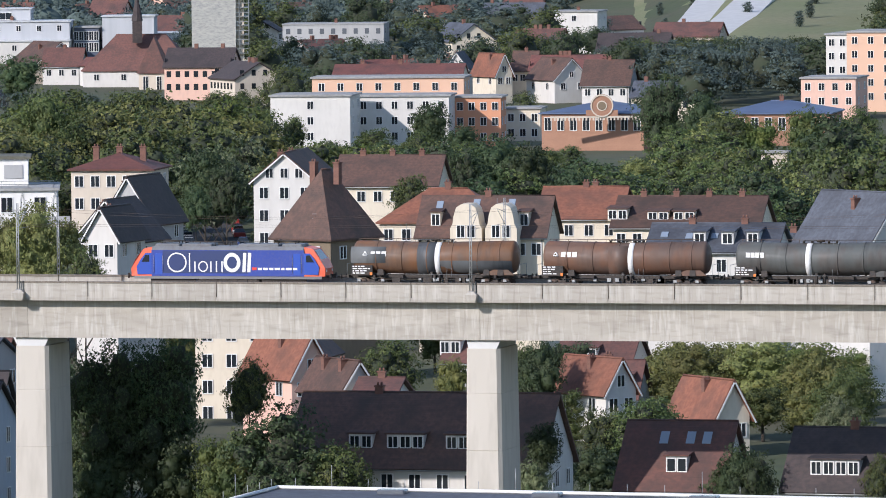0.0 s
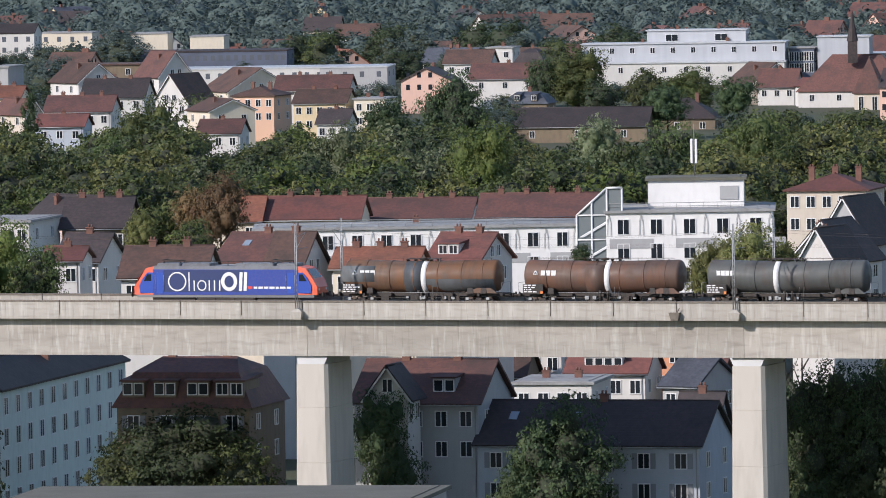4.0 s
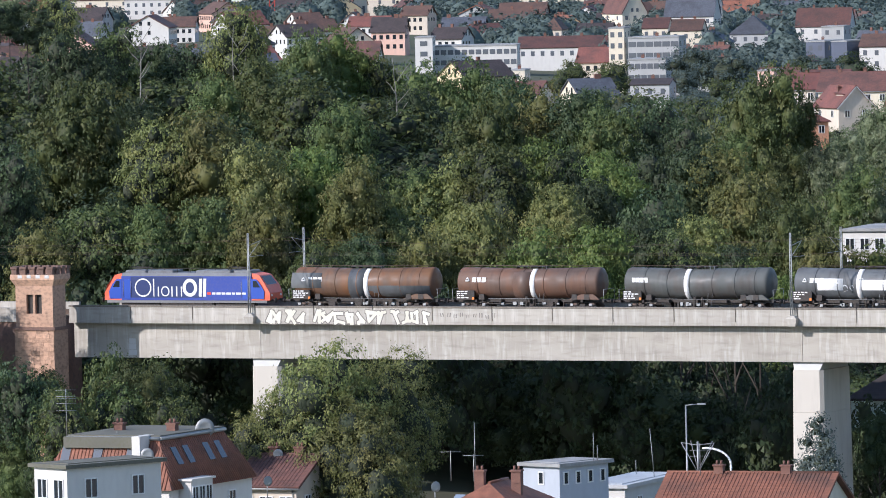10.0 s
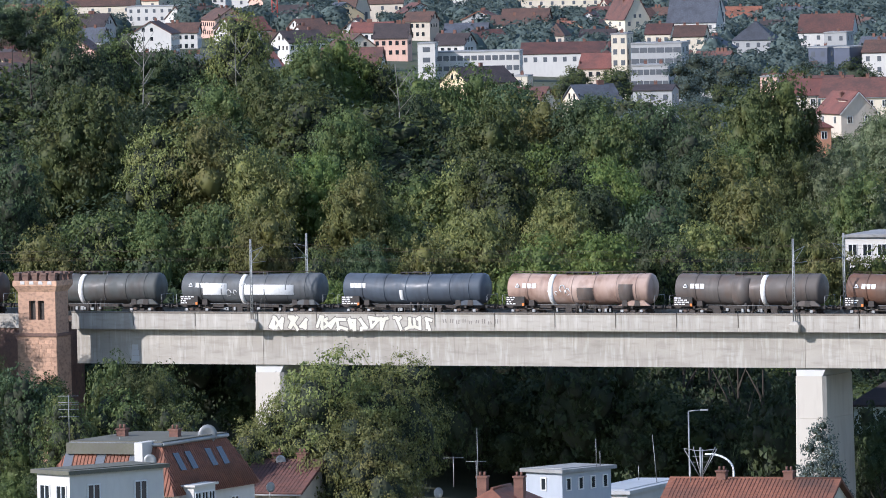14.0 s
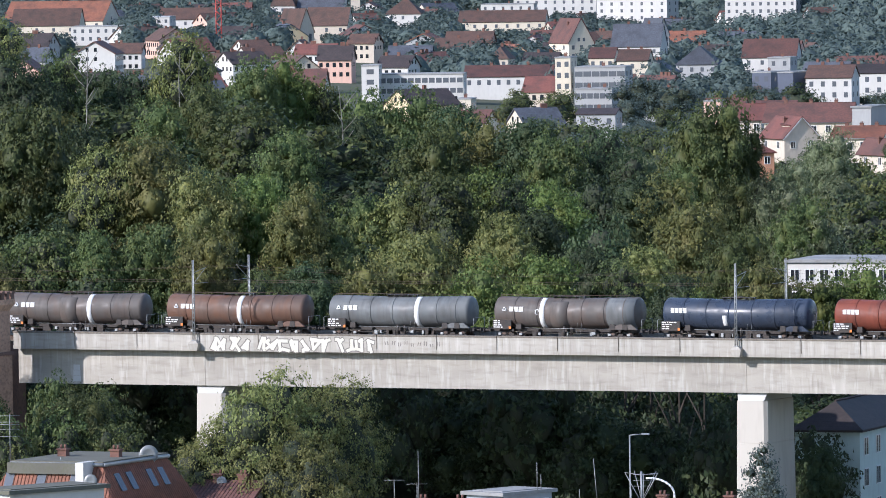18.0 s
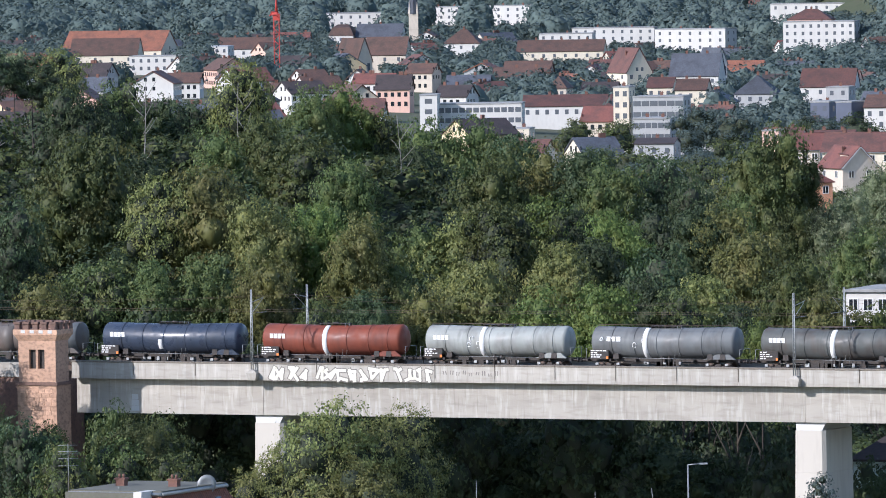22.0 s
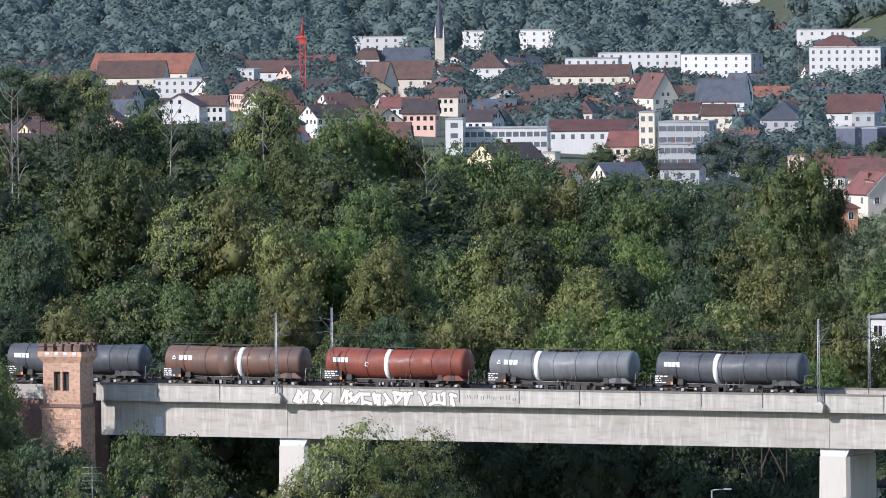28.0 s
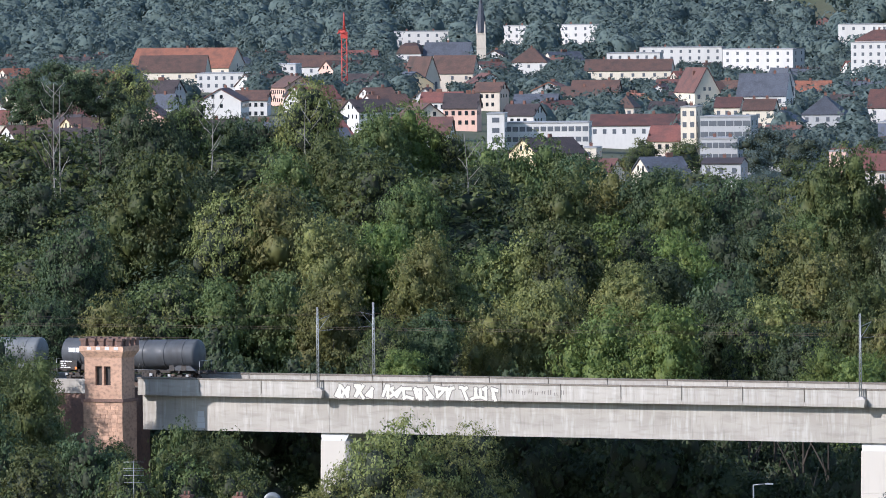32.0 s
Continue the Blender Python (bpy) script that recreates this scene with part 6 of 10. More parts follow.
house(-310.3, 844.8, 10.1, 8.9, 9.0, 21.5, 23.3, 'gx', 'cream', 'orange', cols=4, rows=1, group='houses behind the bridge', chimneys=3)
house(-324.0, 818.2, 11.5, 8.7, 10.0, 22.0, 24.8, 'gx', 'white', 'brown', cols=4, rows=1, group='houses behind the bridge', chimneys=2)
house(-319.7, 841.3, -1.3, 4.0, 10.0, 20.8, 25.1, 'gx', 'white', 'brown', cols=3, rows=1, top_windows=2, group='houses behind the bridge', chimneys=1)
house(-407.7, 967.6, 6.7, 13.3, 14.0, 20.4, 20.7, 'flat', 'white', 'grey', cols=7, rows=2, group='houses behind the bridge', chimneys=0, label='low white block with roof railings')
# before the bridge
house(-271.5, 610.3, 5.8, 13.5, 11.0, 14.9, 18.0, 'gx', 'cream', 'orange', cols=5, rows=2, chimneys=2, ribs=True, group='houses before the bridge', label='house with a wide orange tiled roof and brick chimneys')
house(-277.7, 576.6, 7.6, 7.1, 11.0, 17.7, 20.0, 'hip', 'cream', 'orange', cols=3, rows=2, chimneys=2, skylights=((0.2, 0.4), (0.35, 0.4), (0.5, 0.4)), group='houses before the bridge', label='house with a weathered orange hipped roof')
house(-294.6, 624.0, -16.9, 4.0, 6.0, 17.8, 18.1, 'flat', 'blue', 'grey', cols=1, rows=1, side_cols=4, ww=0.45, wh=0.9, first=0.5, chimneys=0, group='houses before the bridge', label='pale blue rooftop building with small windows', category='building')
house(-296.4, 639.7, 4.7, 4.0, 14.0, 14.8, 15.1, 'flat', 'white', 'metal', cols=4, rows=2, chimneys=0, group='houses before the bridge', label='low hall with a pale metal roof', category='building')
house(-314.8, 614.0, 3.0, 5.4, 9.0, 16.7, 18.8, 'gx', 'beige', 'redbrown', cols=3, rows=2, chimneys=2, ribs=True, skylights=(), group='houses before the bridge', label='house with a red-brown roof and a brick chimney')
house(-309.9, 577.1, -0.0, 11.2, 14.0, 19.4, 23.2, 'deck', 'white', 'orange', cols=4, rows=2, chimneys=2, ribs=True, group='houses before the bridge', label='white house with a flat-topped mansard of orange tiles', name='roof_house')
house(-304.0, 557.5, -23.7, 4.0, 9.0, 22.5, 22.8, 'flat', 'white', 'gravel', cols=2, rows=2, side_cols=2, chimneys=0, group='houses before the bridge', label='white cubic house with a flat roof')
house(-224.2, 567.3, 9.3, 30.8, 26.0, 18.4, 18.7, 'flat', 'grey', 'gravel', cols=12, rows=2, chimneys=0, group='houses before the bridge', label='long hall with a flat grey gravel roof', category='hall')
HALL = (20.36, ((-161.5, 548.9), (-161.1, 562.4), (-109.8, 556.8)))
# the far town: landmarks
house(-418.9, 1487.1, 7.7, 14.7, 14.0, 14.5, 14.8, 'flat', 'white', 'grey', cols=1, rows=3, chimneys=0, group='houses of the far town', label='white apartment block with an orange end wall', category='apartment block')
house(-406.6, 1506.1, 9.1, 17.3, 12.0, 13.8, 14.1, 'flat', 'white', 'grey', cols=6, rows=3, chimneys=0, group='houses of the far town', label='white apartment block in bright sun', category='apartment block')
house(-415.7, 1529.5, 9.2, 28.6, 12.0, 16.4, 16.7, 'flat', 'peach', 'grey', cols=8, rows=1, chimneys=0, group='houses of the far town', label='peach coloured upper storey set back on the block', category='apartment block')
house(-395.7, 1519.3, 8.6, 8.7, 10.0, 13.1, 13.4, 'flat', 'orange', 'grey', cols=4, rows=3, chimneys=0, group='houses of the far town', label='bright orange apartment block in the sun', category='apartment block')
house(-395.0, 1550.5, 8.3, 6.7, 10.0, 9.8, 10.1, 'flat', 'cream', 'grey', cols=3, rows=2, chimneys=0, group='houses of the far town')
house(-428.3, 1583.1, 9.1, 25.2, 12.0, 15.1, 17.1, 'gx', 'cream', 'red', cols=8, rows=1, chimneys=3, group='houses of the far town', far=True)
house(-368.9, 1499.7, -2.2, 19.4, 18.0, 11.0, 12.8, 'hip', 'brick', 'bluemetal', cols=8, rows=3, ww=1.2, wh=2.3, storey=4.2, chimneys=0, group='houses of the far town', label='historic orange brick school with a blue slate roof', category='school')
house(-339.8, 1522.5, 4.5, 20.3, 18.0, 10.1, 12.1, 'hip', 'brick', 'bluemetal', cols=8, rows=2, ww=1.2, wh=2.3, storey=4.2, chimneys=1, group='houses of the far town', label='wing of the brick school under a blue slate roof', category='school')
house(-354.0, 1683.2, -0.2, 13.3, 16.0, 20.4, 20.7, 'flat', 'peach', 'grey', cols=4, rows=8, chimneys=0, group='houses of the far town', label='tall peach coloured tower block', category='tower block')
house(-369.6, 1720.8, 0.1, 7.0, 14.0, 18.9, 19.2, 'flat', 'white', 'grey', cols=3, rows=6, chimneys=0, group='houses of the far town', label='white block beside the tower block', category='apartment block')
house(-355.6, 1641.9, 2.2, 11.0, 14.0, 12.4, 12.7, 'flat', 'pink', 'grey', cols=4, rows=2, chimneys=0, group='houses of the far town', label='low pink annexe with a flat roof', category='building')
house(-517.9, 2086.7, 3.9, 12.1, 14.0, 14.6, 14.9, 'flat', 'white', 'grey', cols=1, rows=1, chimneys=1, group='houses of the far town', label='windowless white tower block', category='tower block')
house(-434.2, 1746.9, 44.1, 8.4, 12.0, 9.0, 13.2, 'gy', 'white', 'brown', cols=2, rows=1, group='houses of the far town', top_windows=1)
house(-448.1, 1743.3, 44.5, 4.0, 10.0, 10.3, 14.3, 'gy', 'cream', 'orange', cols=2, rows=1, group='houses of the far town', top_windows=1)
house(-422.5, 1729.1, 3.7, 10.0, 12.0, 8.3, 13.2, 'gx', 'white', 'brown', cols=4, rows=1, group='houses of the far town')
house(-465.5, 1769.8, 4.7, 4.6, 9.0, 10.7, 13.8, 'gy', 'white', 'slate', cols=2, rows=1, group='houses of the far town')
house(-456.6, 1792.8, 4.3, 5.1, 10.0, 9.3, 13.2, 'gx', 'cream', 'brown', cols=3, rows=1, group='houses of the far town')
house(-636.3, 2053.7, 11.2, 46.2, 14.0, 10.2, 10.5, 'flat', 'white', 'metal', cols=16, rows=2, chimneys=2, group='houses of the far town', far=True)
house(-563.7, 2022.9, 9.6, 25.3, 14.0, 13.3, 13.6, 'flat', 'grey', 'grey', cols=9, rows=1, chimneys=1, group='houses of the far town', far=True, label='flat-roofed grey hall with a glazed band', category='hall')
house(-659.8, 2025.2, 13.0, 51.4, 12.0, 14.1, 14.4, 'flat', 'zinc', 'metal', cols=10, rows=1, chimneys=2, group='houses of the far town', label='long hotel block with a zinc-clad upper storey', category='hotel')
house(-657.9, 2021.6, 13.0, 49.6, 14.0, 9.3, 9.6, 'flat', 'white', 'metal', cols=9, rows=1, chimneys=0, group='houses of the far town', label='white lower storeys of the hotel', category='hotel')
house(-658.4, 2032.0, 12.9, 25.0, 9.0, 17.2, 17.5, 'flat', 'zinc', 'metal', cols=2, rows=1, ww=3.0, wh=1.6, chimneys=2, group='houses of the far town', label='zinc-clad rooftop storey of the hotel', category='hotel')
house(-632.0, 2036.2, 12.2, 6.3, 10.0, 12.4, 12.7, 'flat', 'slate', 'grey', cols=5, rows=2, ww=1.0, wh=2.2, chimneys=0, group='houses of the far town', label='glazed stair hall of the hotel', category='hotel')
house(-621.9, 2039.3, 11.9, 13.1, 10.0, 15.1, 15.4, 'flat', 'zinc', 'metal', cols=0, rows=1, side_cols=0, chimneys=0, group='houses of the far town', label='windowless zinc-clad plant room', category='building')
house(-281.2, 1259.0, 6.6, 4.0, 2.0, 13.9, 14.2, 'flat', 'beige', 'grey', cols=0, rows=0, side_cols=0, chimneys=0, group='houses behind the bridge', label='plain pale concrete shaft among the trees', category='shaft', name='shaft')
house(-561.1, 1846.6, 8.9, 25.0, 15.0, 7.8, 15.8, 'hip', 'white', 'redbrown', cols=4, rows=1, chimneys=0, group='houses of the far town', label='old church with a great red-brown roof', category='church')
house(-552.6, 1830.4, 8.8, 6.2, 9.0, 7.8, 15.8, 'hip', 'beige', 'redbrown', cols=2, rows=1, wh=3.0, chimneys=0, group='houses of the far town', label='church choir with a tent roof', category='church')
house(-568.6, 1849.6, 47.2, 4.0, 10.0, 8.8, 10.3, 'gy', 'white', 'red', cols=2, rows=1, chimneys=0, group='houses of the far town')
house(-586.8, 1870.1, 47.5, 14.6, 12.0, 8.2, 13.4, 'gy', 'beige', 'brown', cols=2, rows=1, group='houses of the far town', top_windows=1)
house(-583.6, 1860.6, 7.4, 8.8, 10.0, 8.4, 12.2, 'gx', 'white', 'redbrown', cols=3, rows=1, group='houses of the far town')
house(-559.0, 1711.0, 10.1, 16.3, 14.0, 6.5, 10.7, 'hip', 'brown', 'dark', cols=3, rows=1, chimneys=2, group='houses of the far town', label='low hall with a dark hipped roof and white chimneys')
house(-559.8, 1647.5, 10.7, 28.6, 14.0, 7.2, 10.7, 'gx', 'brown', 'dark', cols=3, rows=1, chimneys=0, group='houses of the far town')
house(-728.2, 1916.3, 14.8, 54.4, 20.0, 11.7, 12.0, 'flat', 'white', 'metal', cols=18, rows=1, chimneys=0, group='houses of the far town', far=True, label='long pale hall with a metal roof', category='hall')
house(-707.1, 1913.5, 14.3, 16.4, 20.0, 11.9, 12.2, 'flat', 'grey', 'metal', cols=4, rows=1, chimneys=0, group='houses of the far town', far=True)
house(-797.7, 2050.3, 15.2, 40.8, 20.0, 12.3, 12.6, 'flat', 'slate', 'dark', cols=20, rows=1, chimneys=0, group='houses of the far town', far=True)
house(-830.5, 2091.1, 15.6, 9.9, 14.0, 16.1, 16.4, 'flat', 'cream', 'grey', cols=1, rows=0, chimneys=0, group='houses of the far town', far=True)
house(-816.2, 2096.7, 15.3, 9.1, 14.0, 15.1, 15.4, 'flat', 'cream', 'grey', cols=1, rows=0, chimneys=0, group='houses of the far town', far=True)
house(-725.2, 1842.4, 51.6, 9.2, 11.0, 12.4, 18.0, 'gy', 'white', 'redbrown', cols=2, rows=1, group='houses of the far town', top_windows=2)
house(-670.9, 1756.2, 51.0, 17.0, 12.0, 11.6, 16.4, 'gy', 'cream', 'brown', cols=2, rows=1, group='houses of the far town', top_windows=1)
house(-636.9, 1662.2, 0.9, 9.3, 11.0, 13.5, 15.3, 'hip', 'peach', 'brown', cols=4, rows=2, group='houses of the far town', chimneys=2)
house(-616.8, 1648.4, 8.5, 11.1, 11.0, 12.3, 14.9, 'gx', 'yellow', 'brown', cols=5, rows=2, group='houses of the far town', chimneys=2)
house(-605.3, 1647.3, 8.1, 6.7, 11.0, 13.0, 13.3, 'flat', 'cream', 'grey', cols=3, rows=2, group='houses of the far town', chimneys=2)
house(-650.0, 1732.1, 10.5, 16.3, 11.0, 12.3, 15.3, 'gx', 'white', 'redbrown', cols=5, rows=1, group='houses of the far town', chimneys=2)
house(-626.6, 1623.3, 46.2, 10.3, 11.0, 11.7, 13.9, 'gy', 'cream', 'brown', cols=2, rows=1, group='houses of the far town')
house(-667.8, 1693.1, -8.6, 8.5, 12.0, 11.2, 17.0, 'gy', 'white', 'brown', cols=3, rows=1, group='houses of the far town', top_windows=2, label='half-timbered gabled house with brown roof')
house(-593.2, 1529.0, 11.2, 8.3, 11.0, 10.5, 12.9, 'gx', 'white', 'redbrown', cols=3, rows=1, group='houses of the far town')
house(-590.0, 1583.7, 10.4, 6.1, 11.0, 10.3, 12.9, 'gx', 'white', 'dark', cols=3, rows=1, group='houses of the far town')
house(-678.0, 1913.4, 9.5, 11.2, 11.0, 12.8, 15.7, 'gx', 'white', 'brown', cols=3, rows=1, group='houses of the far town')
house(-687.1, 1963.2, 9.3, 6.5, 11.0, 15.0, 15.3, 'flat', 'white', 'grey', cols=2, rows=3, group='houses of the far town')
house(-667.2, 1927.8, 9.1, 7.1, 11.0, 12.3, 15.8, 'mansard', 'yellow', 'dark', cols=3, rows=2, group='houses of the far town')
house(-646.4, 1850.4, 9.2, 16.7, 11.0, 11.0, 14.2, 'gx', 'white', 'redbrown', cols=3, rows=1, group='houses of the far town')
house(-589.5, 1700.7, 9.1, 9.1, 11.0, 10.2, 12.6, 'mansard', 'brown', 'slate', cols=3, rows=1, group='houses of the far town', dormers=((0.3, 1.2, 1.4), (0.7, 1.2, 1.4)))
house(-658.5, 1523.8, 43.4, 5.8, 10.0, 15.0, 17.1, 'hip', 'orange', 'red', cols=2, rows=1, group='houses of the far town')
house(-690.2, 1619.0, 48.2, 8.0, 12.0, 14.9, 19.0, 'gy', 'beige', 'red', cols=2, rows=1, group='houses of the far town', dormers=((0.3, 1.2, 1.5), (0.6, 1.2, 1.5)))
house(-749.4, 1724.2, 15.5, 8.5, 12.0, 15.3, 18.6, 'gx', 'beige', 'red', cols=4, rows=1, group='houses of the far town', chimneys=2)
house(-728.4, 1711.5, 13.0, 19.1, 12.0, 15.3, 19.1, 'gx', 'cream', 'redbrown', cols=6, rows=1, group='houses of the far town', chimneys=3)
house(-713.4, 1706.9, 8.6, 4.2, 14.0, 18.5, 18.8, 'flat', 'grey', 'grey', cols=1, rows=0, group='houses of the far town', chimneys=0)
house(-672.0, 1605.0, 10.7, 10.7, 11.0, 15.2, 17.3, 'gx', 'cream', 'orange', cols=4, rows=1, group='houses of the far town', chimneys=3)
house(-630.2, 1524.9, 52.6, 4.0, 11.0, 14.8, 17.4, 'gy', 'beige', 'redbrown', cols=2, rows=1, group='houses of the far town')
house(-626.0, 1537.4, 12.1, 13.1, 12.0, 14.6, 17.4, 'gx', 'white', 'redbrown', cols=5, rows=1, group='houses of the far town', chimneys=3)
house(-602.8, 1471.3, 12.2, 9.0, 10.0, 14.1, 16.1, 'gx', 'blue', 'red', cols=3, rows=1, group='houses of the far town')
house(-689.6, 1705.9, 50.1, 9.8, 13.0, 15.3, 19.2, 'gy', 'white', 'brown', cols=2, rows=1, group='houses of the far town', top_windows=1)
house(-656.9, 1632.8, 11.9, 13.2, 13.0, 14.3, 17.8, 'gx', 'white', 'dark', cols=4, rows=1, group='houses of the far town', chimneys=2)
house(-748.8, 1854.5, 14.0, 19.0, 14.0, 14.6, 14.9, 'flat', 'brown', 'brown', cols=3, rows=1, group='houses of the far town', chimneys=0)
house(-892.0, 2065.6, 3.3, 5.3, 14.0, 17.5, 17.8, 'flat', 'slate', 'grey', cols=2, rows=2, group='houses of the far town', chimneys=0, far=True)
house(-866.5, 2022.2, 3.1, 4.3, 14.0, 18.5, 18.8, 'flat', 'slate', 'grey', cols=1, rows=0, group='houses of the far town', chimneys=0, far=True)
house(-856.2, 2026.6, 12.9, 12.1, 12.0, 17.1, 20.2, 'gx', 'white', 'brown', cols=4, rows=2, group='houses of the far town', chimneys=2, far=True)
house(-866.2, 2076.6, 12.6, 16.2, 12.0, 17.0, 19.3, 'gx', 'white', 'dark', cols=5, rows=2, group='houses of the far town', chimneys=2, far=True)
house(-870.0, 2129.1, 12.2, 14.6, 12.0, 15.6, 15.9, 'flat', 'cream', 'grey', cols=4, rows=1, group='houses of the far town', chimneys=1, far=True)
house(-1068.0, 2479.8, 13.3, 18.6, 14.0, 13.3, 17.5, 'gx', 'pink', 'redbrown', cols=5, rows=1, group='houses of the far town', chimneys=3, far=True)
house(-986.3, 2297.2, 13.2, 6.7, 12.0, 16.3, 16.6, 'flat', 'grey', 'grey', cols=2, rows=1, group='houses of the far town', chimneys=1, far=True)
house(-803.7, 1831.4, 13.7, 4.0, 12.0, 16.4, 16.7, 'flat', 'pink', 'grey', cols=2, rows=1, group='houses of the far town', chimneys=1, far=True)
house(-1017.3, 2085.1, 22.0, 4.8, 12.0, 19.4, 19.7, 'flat', 'white', 'grey', cols=1, rows=3, ww=2.0, group='houses of the far town', chimneys=0, far=True, label='white stair tower of an office block', category='office block')
house(-1009.0, 2100.2, 21.6, 23.2, 14.0, 16.6, 16.9, 'flat', 'white', 'grey', cols=12, rows=2, group='houses of the far town', chimneys=0, far=True, ww=1.55, label='long white office block', category='office block')
house(-1008.5, 2155.8, 21.1, 24.9, 13.0, 14.6, 17.6, 'gx', 'white', 'redbrown', cols=9, rows=1, group='houses of the far town', chimneys=2, far=True)
house(-911.0, 1980.5, 16.7, 4.0, 12.0, 23.6, 23.9, 'flat', 'cream', 'grey', cols=2, rows=5, group='houses of the far town', chimneys=1, far=True, label='cream stair tower of an office', category='building')
house(-898.2, 1975.4, 16.4, 13.1, 14.0, 21.2, 21.5, 'flat', 'grey', 'grey', cols=6, rows=4, group='houses of the far town', chimneys=1, far=True, ww=2.0, label='grey office building with rows of windows', category='office block')
house(-879.1, 1929.2, 16.5, 9.5, 14.0, 16.8, 17.1, 'flat', 'grey', 'grey', cols=6, rows=3, group='houses of the far town', chimneys=2, far=True, ww=1.4)
house(-824.7, 1811.1, 16.5, 9.3, 12.0, 14.0, 15.2, 'gx', 'grey', 'dark', cols=3, rows=1, group='houses of the far town', chimneys=1, far=True)
house(-908.7, 1915.4, 17.4, 4.0, 10.0, 14.8, 15.1, 'flat', 'cream', 'grey', cols=1, rows=1, group='houses of the far town', chimneys=1, far=True)
house(-1674.7, 3355.3, 20.5, 28.8, 14.0, 26.8, 27.1, 'flat', 'white', 'grey', cols=7, rows=2, group='houses of the far town', chimneys=2, far=True, label='white modern apartment block on the slope', category='apartment block')
house(-1660.5, 3418.0, 5.9, 18.4, 14.0, 28.4, 28.7, 'flat', 'white', 'grey', cols=5, rows=4, group='houses of the far town', chimneys=2, far=True, label='white modern apartment block on the slope', category='apartment block')
house(-1633.5, 3431.0, 5.4, 22.7, 14.0, 28.6, 28.9, 'flat', 'white', 'grey', cols=5, rows=4, group='houses of the far town', chimneys=2, far=True, label='white modern apartment block on the slope', category='apartment block')
house(-1507.1, 3269.3, 18.7, 35.3, 14.0, 20.6, 20.9, 'flat', 'white', 'grey', cols=9, rows=3, group='houses of the far town', chimneys=2, far=True)
house(-1508.5, 3224.6, 19.1, 22.5, 14.0, 18.9, 19.2, 'flat', 'white', 'grey', cols=6, rows=2, group='houses of the far town', chimneys=1, far=True)
house(-1415.8, 3146.1, 4.2, 30.5, 14.0, 21.5, 21.8, 'flat', 'white', 'grey', cols=7, rows=4, group='houses of the far town', chimneys=2, far=True, label='white apartment block with dark balconies', category='apartment block')
house(-1308.3, 3029.6, 15.3, 28.0, 16.0, 25.7, 26.0, 'flat', 'white', 'grey', cols=9, rows=4, group='houses of the far town', chimneys=1, far=True)
house(-1445.8, 3351.4, 15.3, 44.6, 16.0, 29.1, 29.4, 'flat', 'white', 'grey', cols=10, rows=1, group='houses of the far town', chimneys=0, far=True)
house(-1331.6, 3074.0, 15.4, 17.3, 14.0, 26.2, 30.2, 'hip', 'pink', 'redbrown', cols=4, rows=1, group='houses of the far town', chimneys=1, far=True)
house(-1533.3, 2865.6, 8.1, 40.6, 20.0, 19.2, 26.7, 'gx', 'cream', 'orange', cols=8, rows=1, group='houses of the far town', chimneys=1, far=True, label='large old school with an orange roof', category='school', top_windows=1)
house(-1512.3, 2820.1, 18.2, 25.8, 14.0, 18.3, 24.6, 'gx', 'cream', 'brown', cols=4, rows=1, group='houses of the far town', chimneys=0, far=True)
house(-1471.3, 2785.3, 19.8, 20.4, 14.0, 18.4, 18.7, 'flat', 'white', 'grey', cols=7, rows=3, group='houses of the far town', chimneys=0, far=True, label='white balconied apartment block', category='apartment block')
house(-1566.8, 3129.7, 16.6, 10.2, 12.0, 20.4, 25.0, 'mansard', 'white', 'brown', cols=3, rows=1, group='houses of the far town', chimneys=0, far=True)
house(-1552.9, 3136.6, 16.3, 19.3, 12.0, 19.6, 24.9, 'gx', 'white', 'slate', cols=3, rows=1, group='houses of the far town', chimneys=1, far=True)
house(-1380.0, 2775.9, 56.5, 6.3, 16.0, 16.4, 24.7, 'gy', 'beige', 'brown', cols=2, rows=1, wh=3.0, group='houses of the far town', chimneys=0, far=True, label='sandstone chapel with a brown roof', category='church')
house(-1395.6, 2824.0, 16.3, 15.7, 14.0, 17.6, 24.2, 'gx', 'beige', 'brown', cols=3, rows=1, group='houses of the far town', chimneys=0, far=True)
house(-1143.6, 2501.0, 52.6, 9.2, 14.0, 17.2, 25.0, 'gy', 'cream', 'redbrown', cols=3, rows=2, group='houses of the far town', chimneys=1, far=True, top_windows=2)
house(-1055.0, 2321.5, 16.4, 7.8, 12.0, 16.0, 19.0, 'gx', 'cream', 'redbrown', cols=3, rows=1, group='houses of the far town', chimneys=1, far=True)
house(-1026.0, 2279.8, 16.2, 9.3, 12.0, 16.1, 19.3, 'gx', 'cream', 'brown', cols=3, rows=2, group='houses of the far town', chimneys=2, far=True)
house(-1127.6, 2508.2, 14.2, 16.2, 14.0, 15.6, 22.8, 'gx', 'white', 'slate', cols=4, rows=1, group='houses of the far town', chimneys=2, far=True)
house(-1139.5, 2557.6, 54.1, 4.0, 12.0, 18.7, 23.9, 'gy', 'white', 'slate', cols=2, rows=1, group='houses of the far town', chimneys=0, far=True)
house(-1048.9, 2379.0, 15.8, 13.0, 14.0, 12.7, 18.4, 'hip', 'grey', 'slate', cols=4, rows=1, group='houses of the far town', chimneys=1, far=True)
house(-1048.4, 2433.8, 15.3, 17.0, 14.0, 13.5, 19.1, 'gx', 'white', 'redbrown', cols=4, rows=2, group='houses of the far town', chimneys=2, far=True)
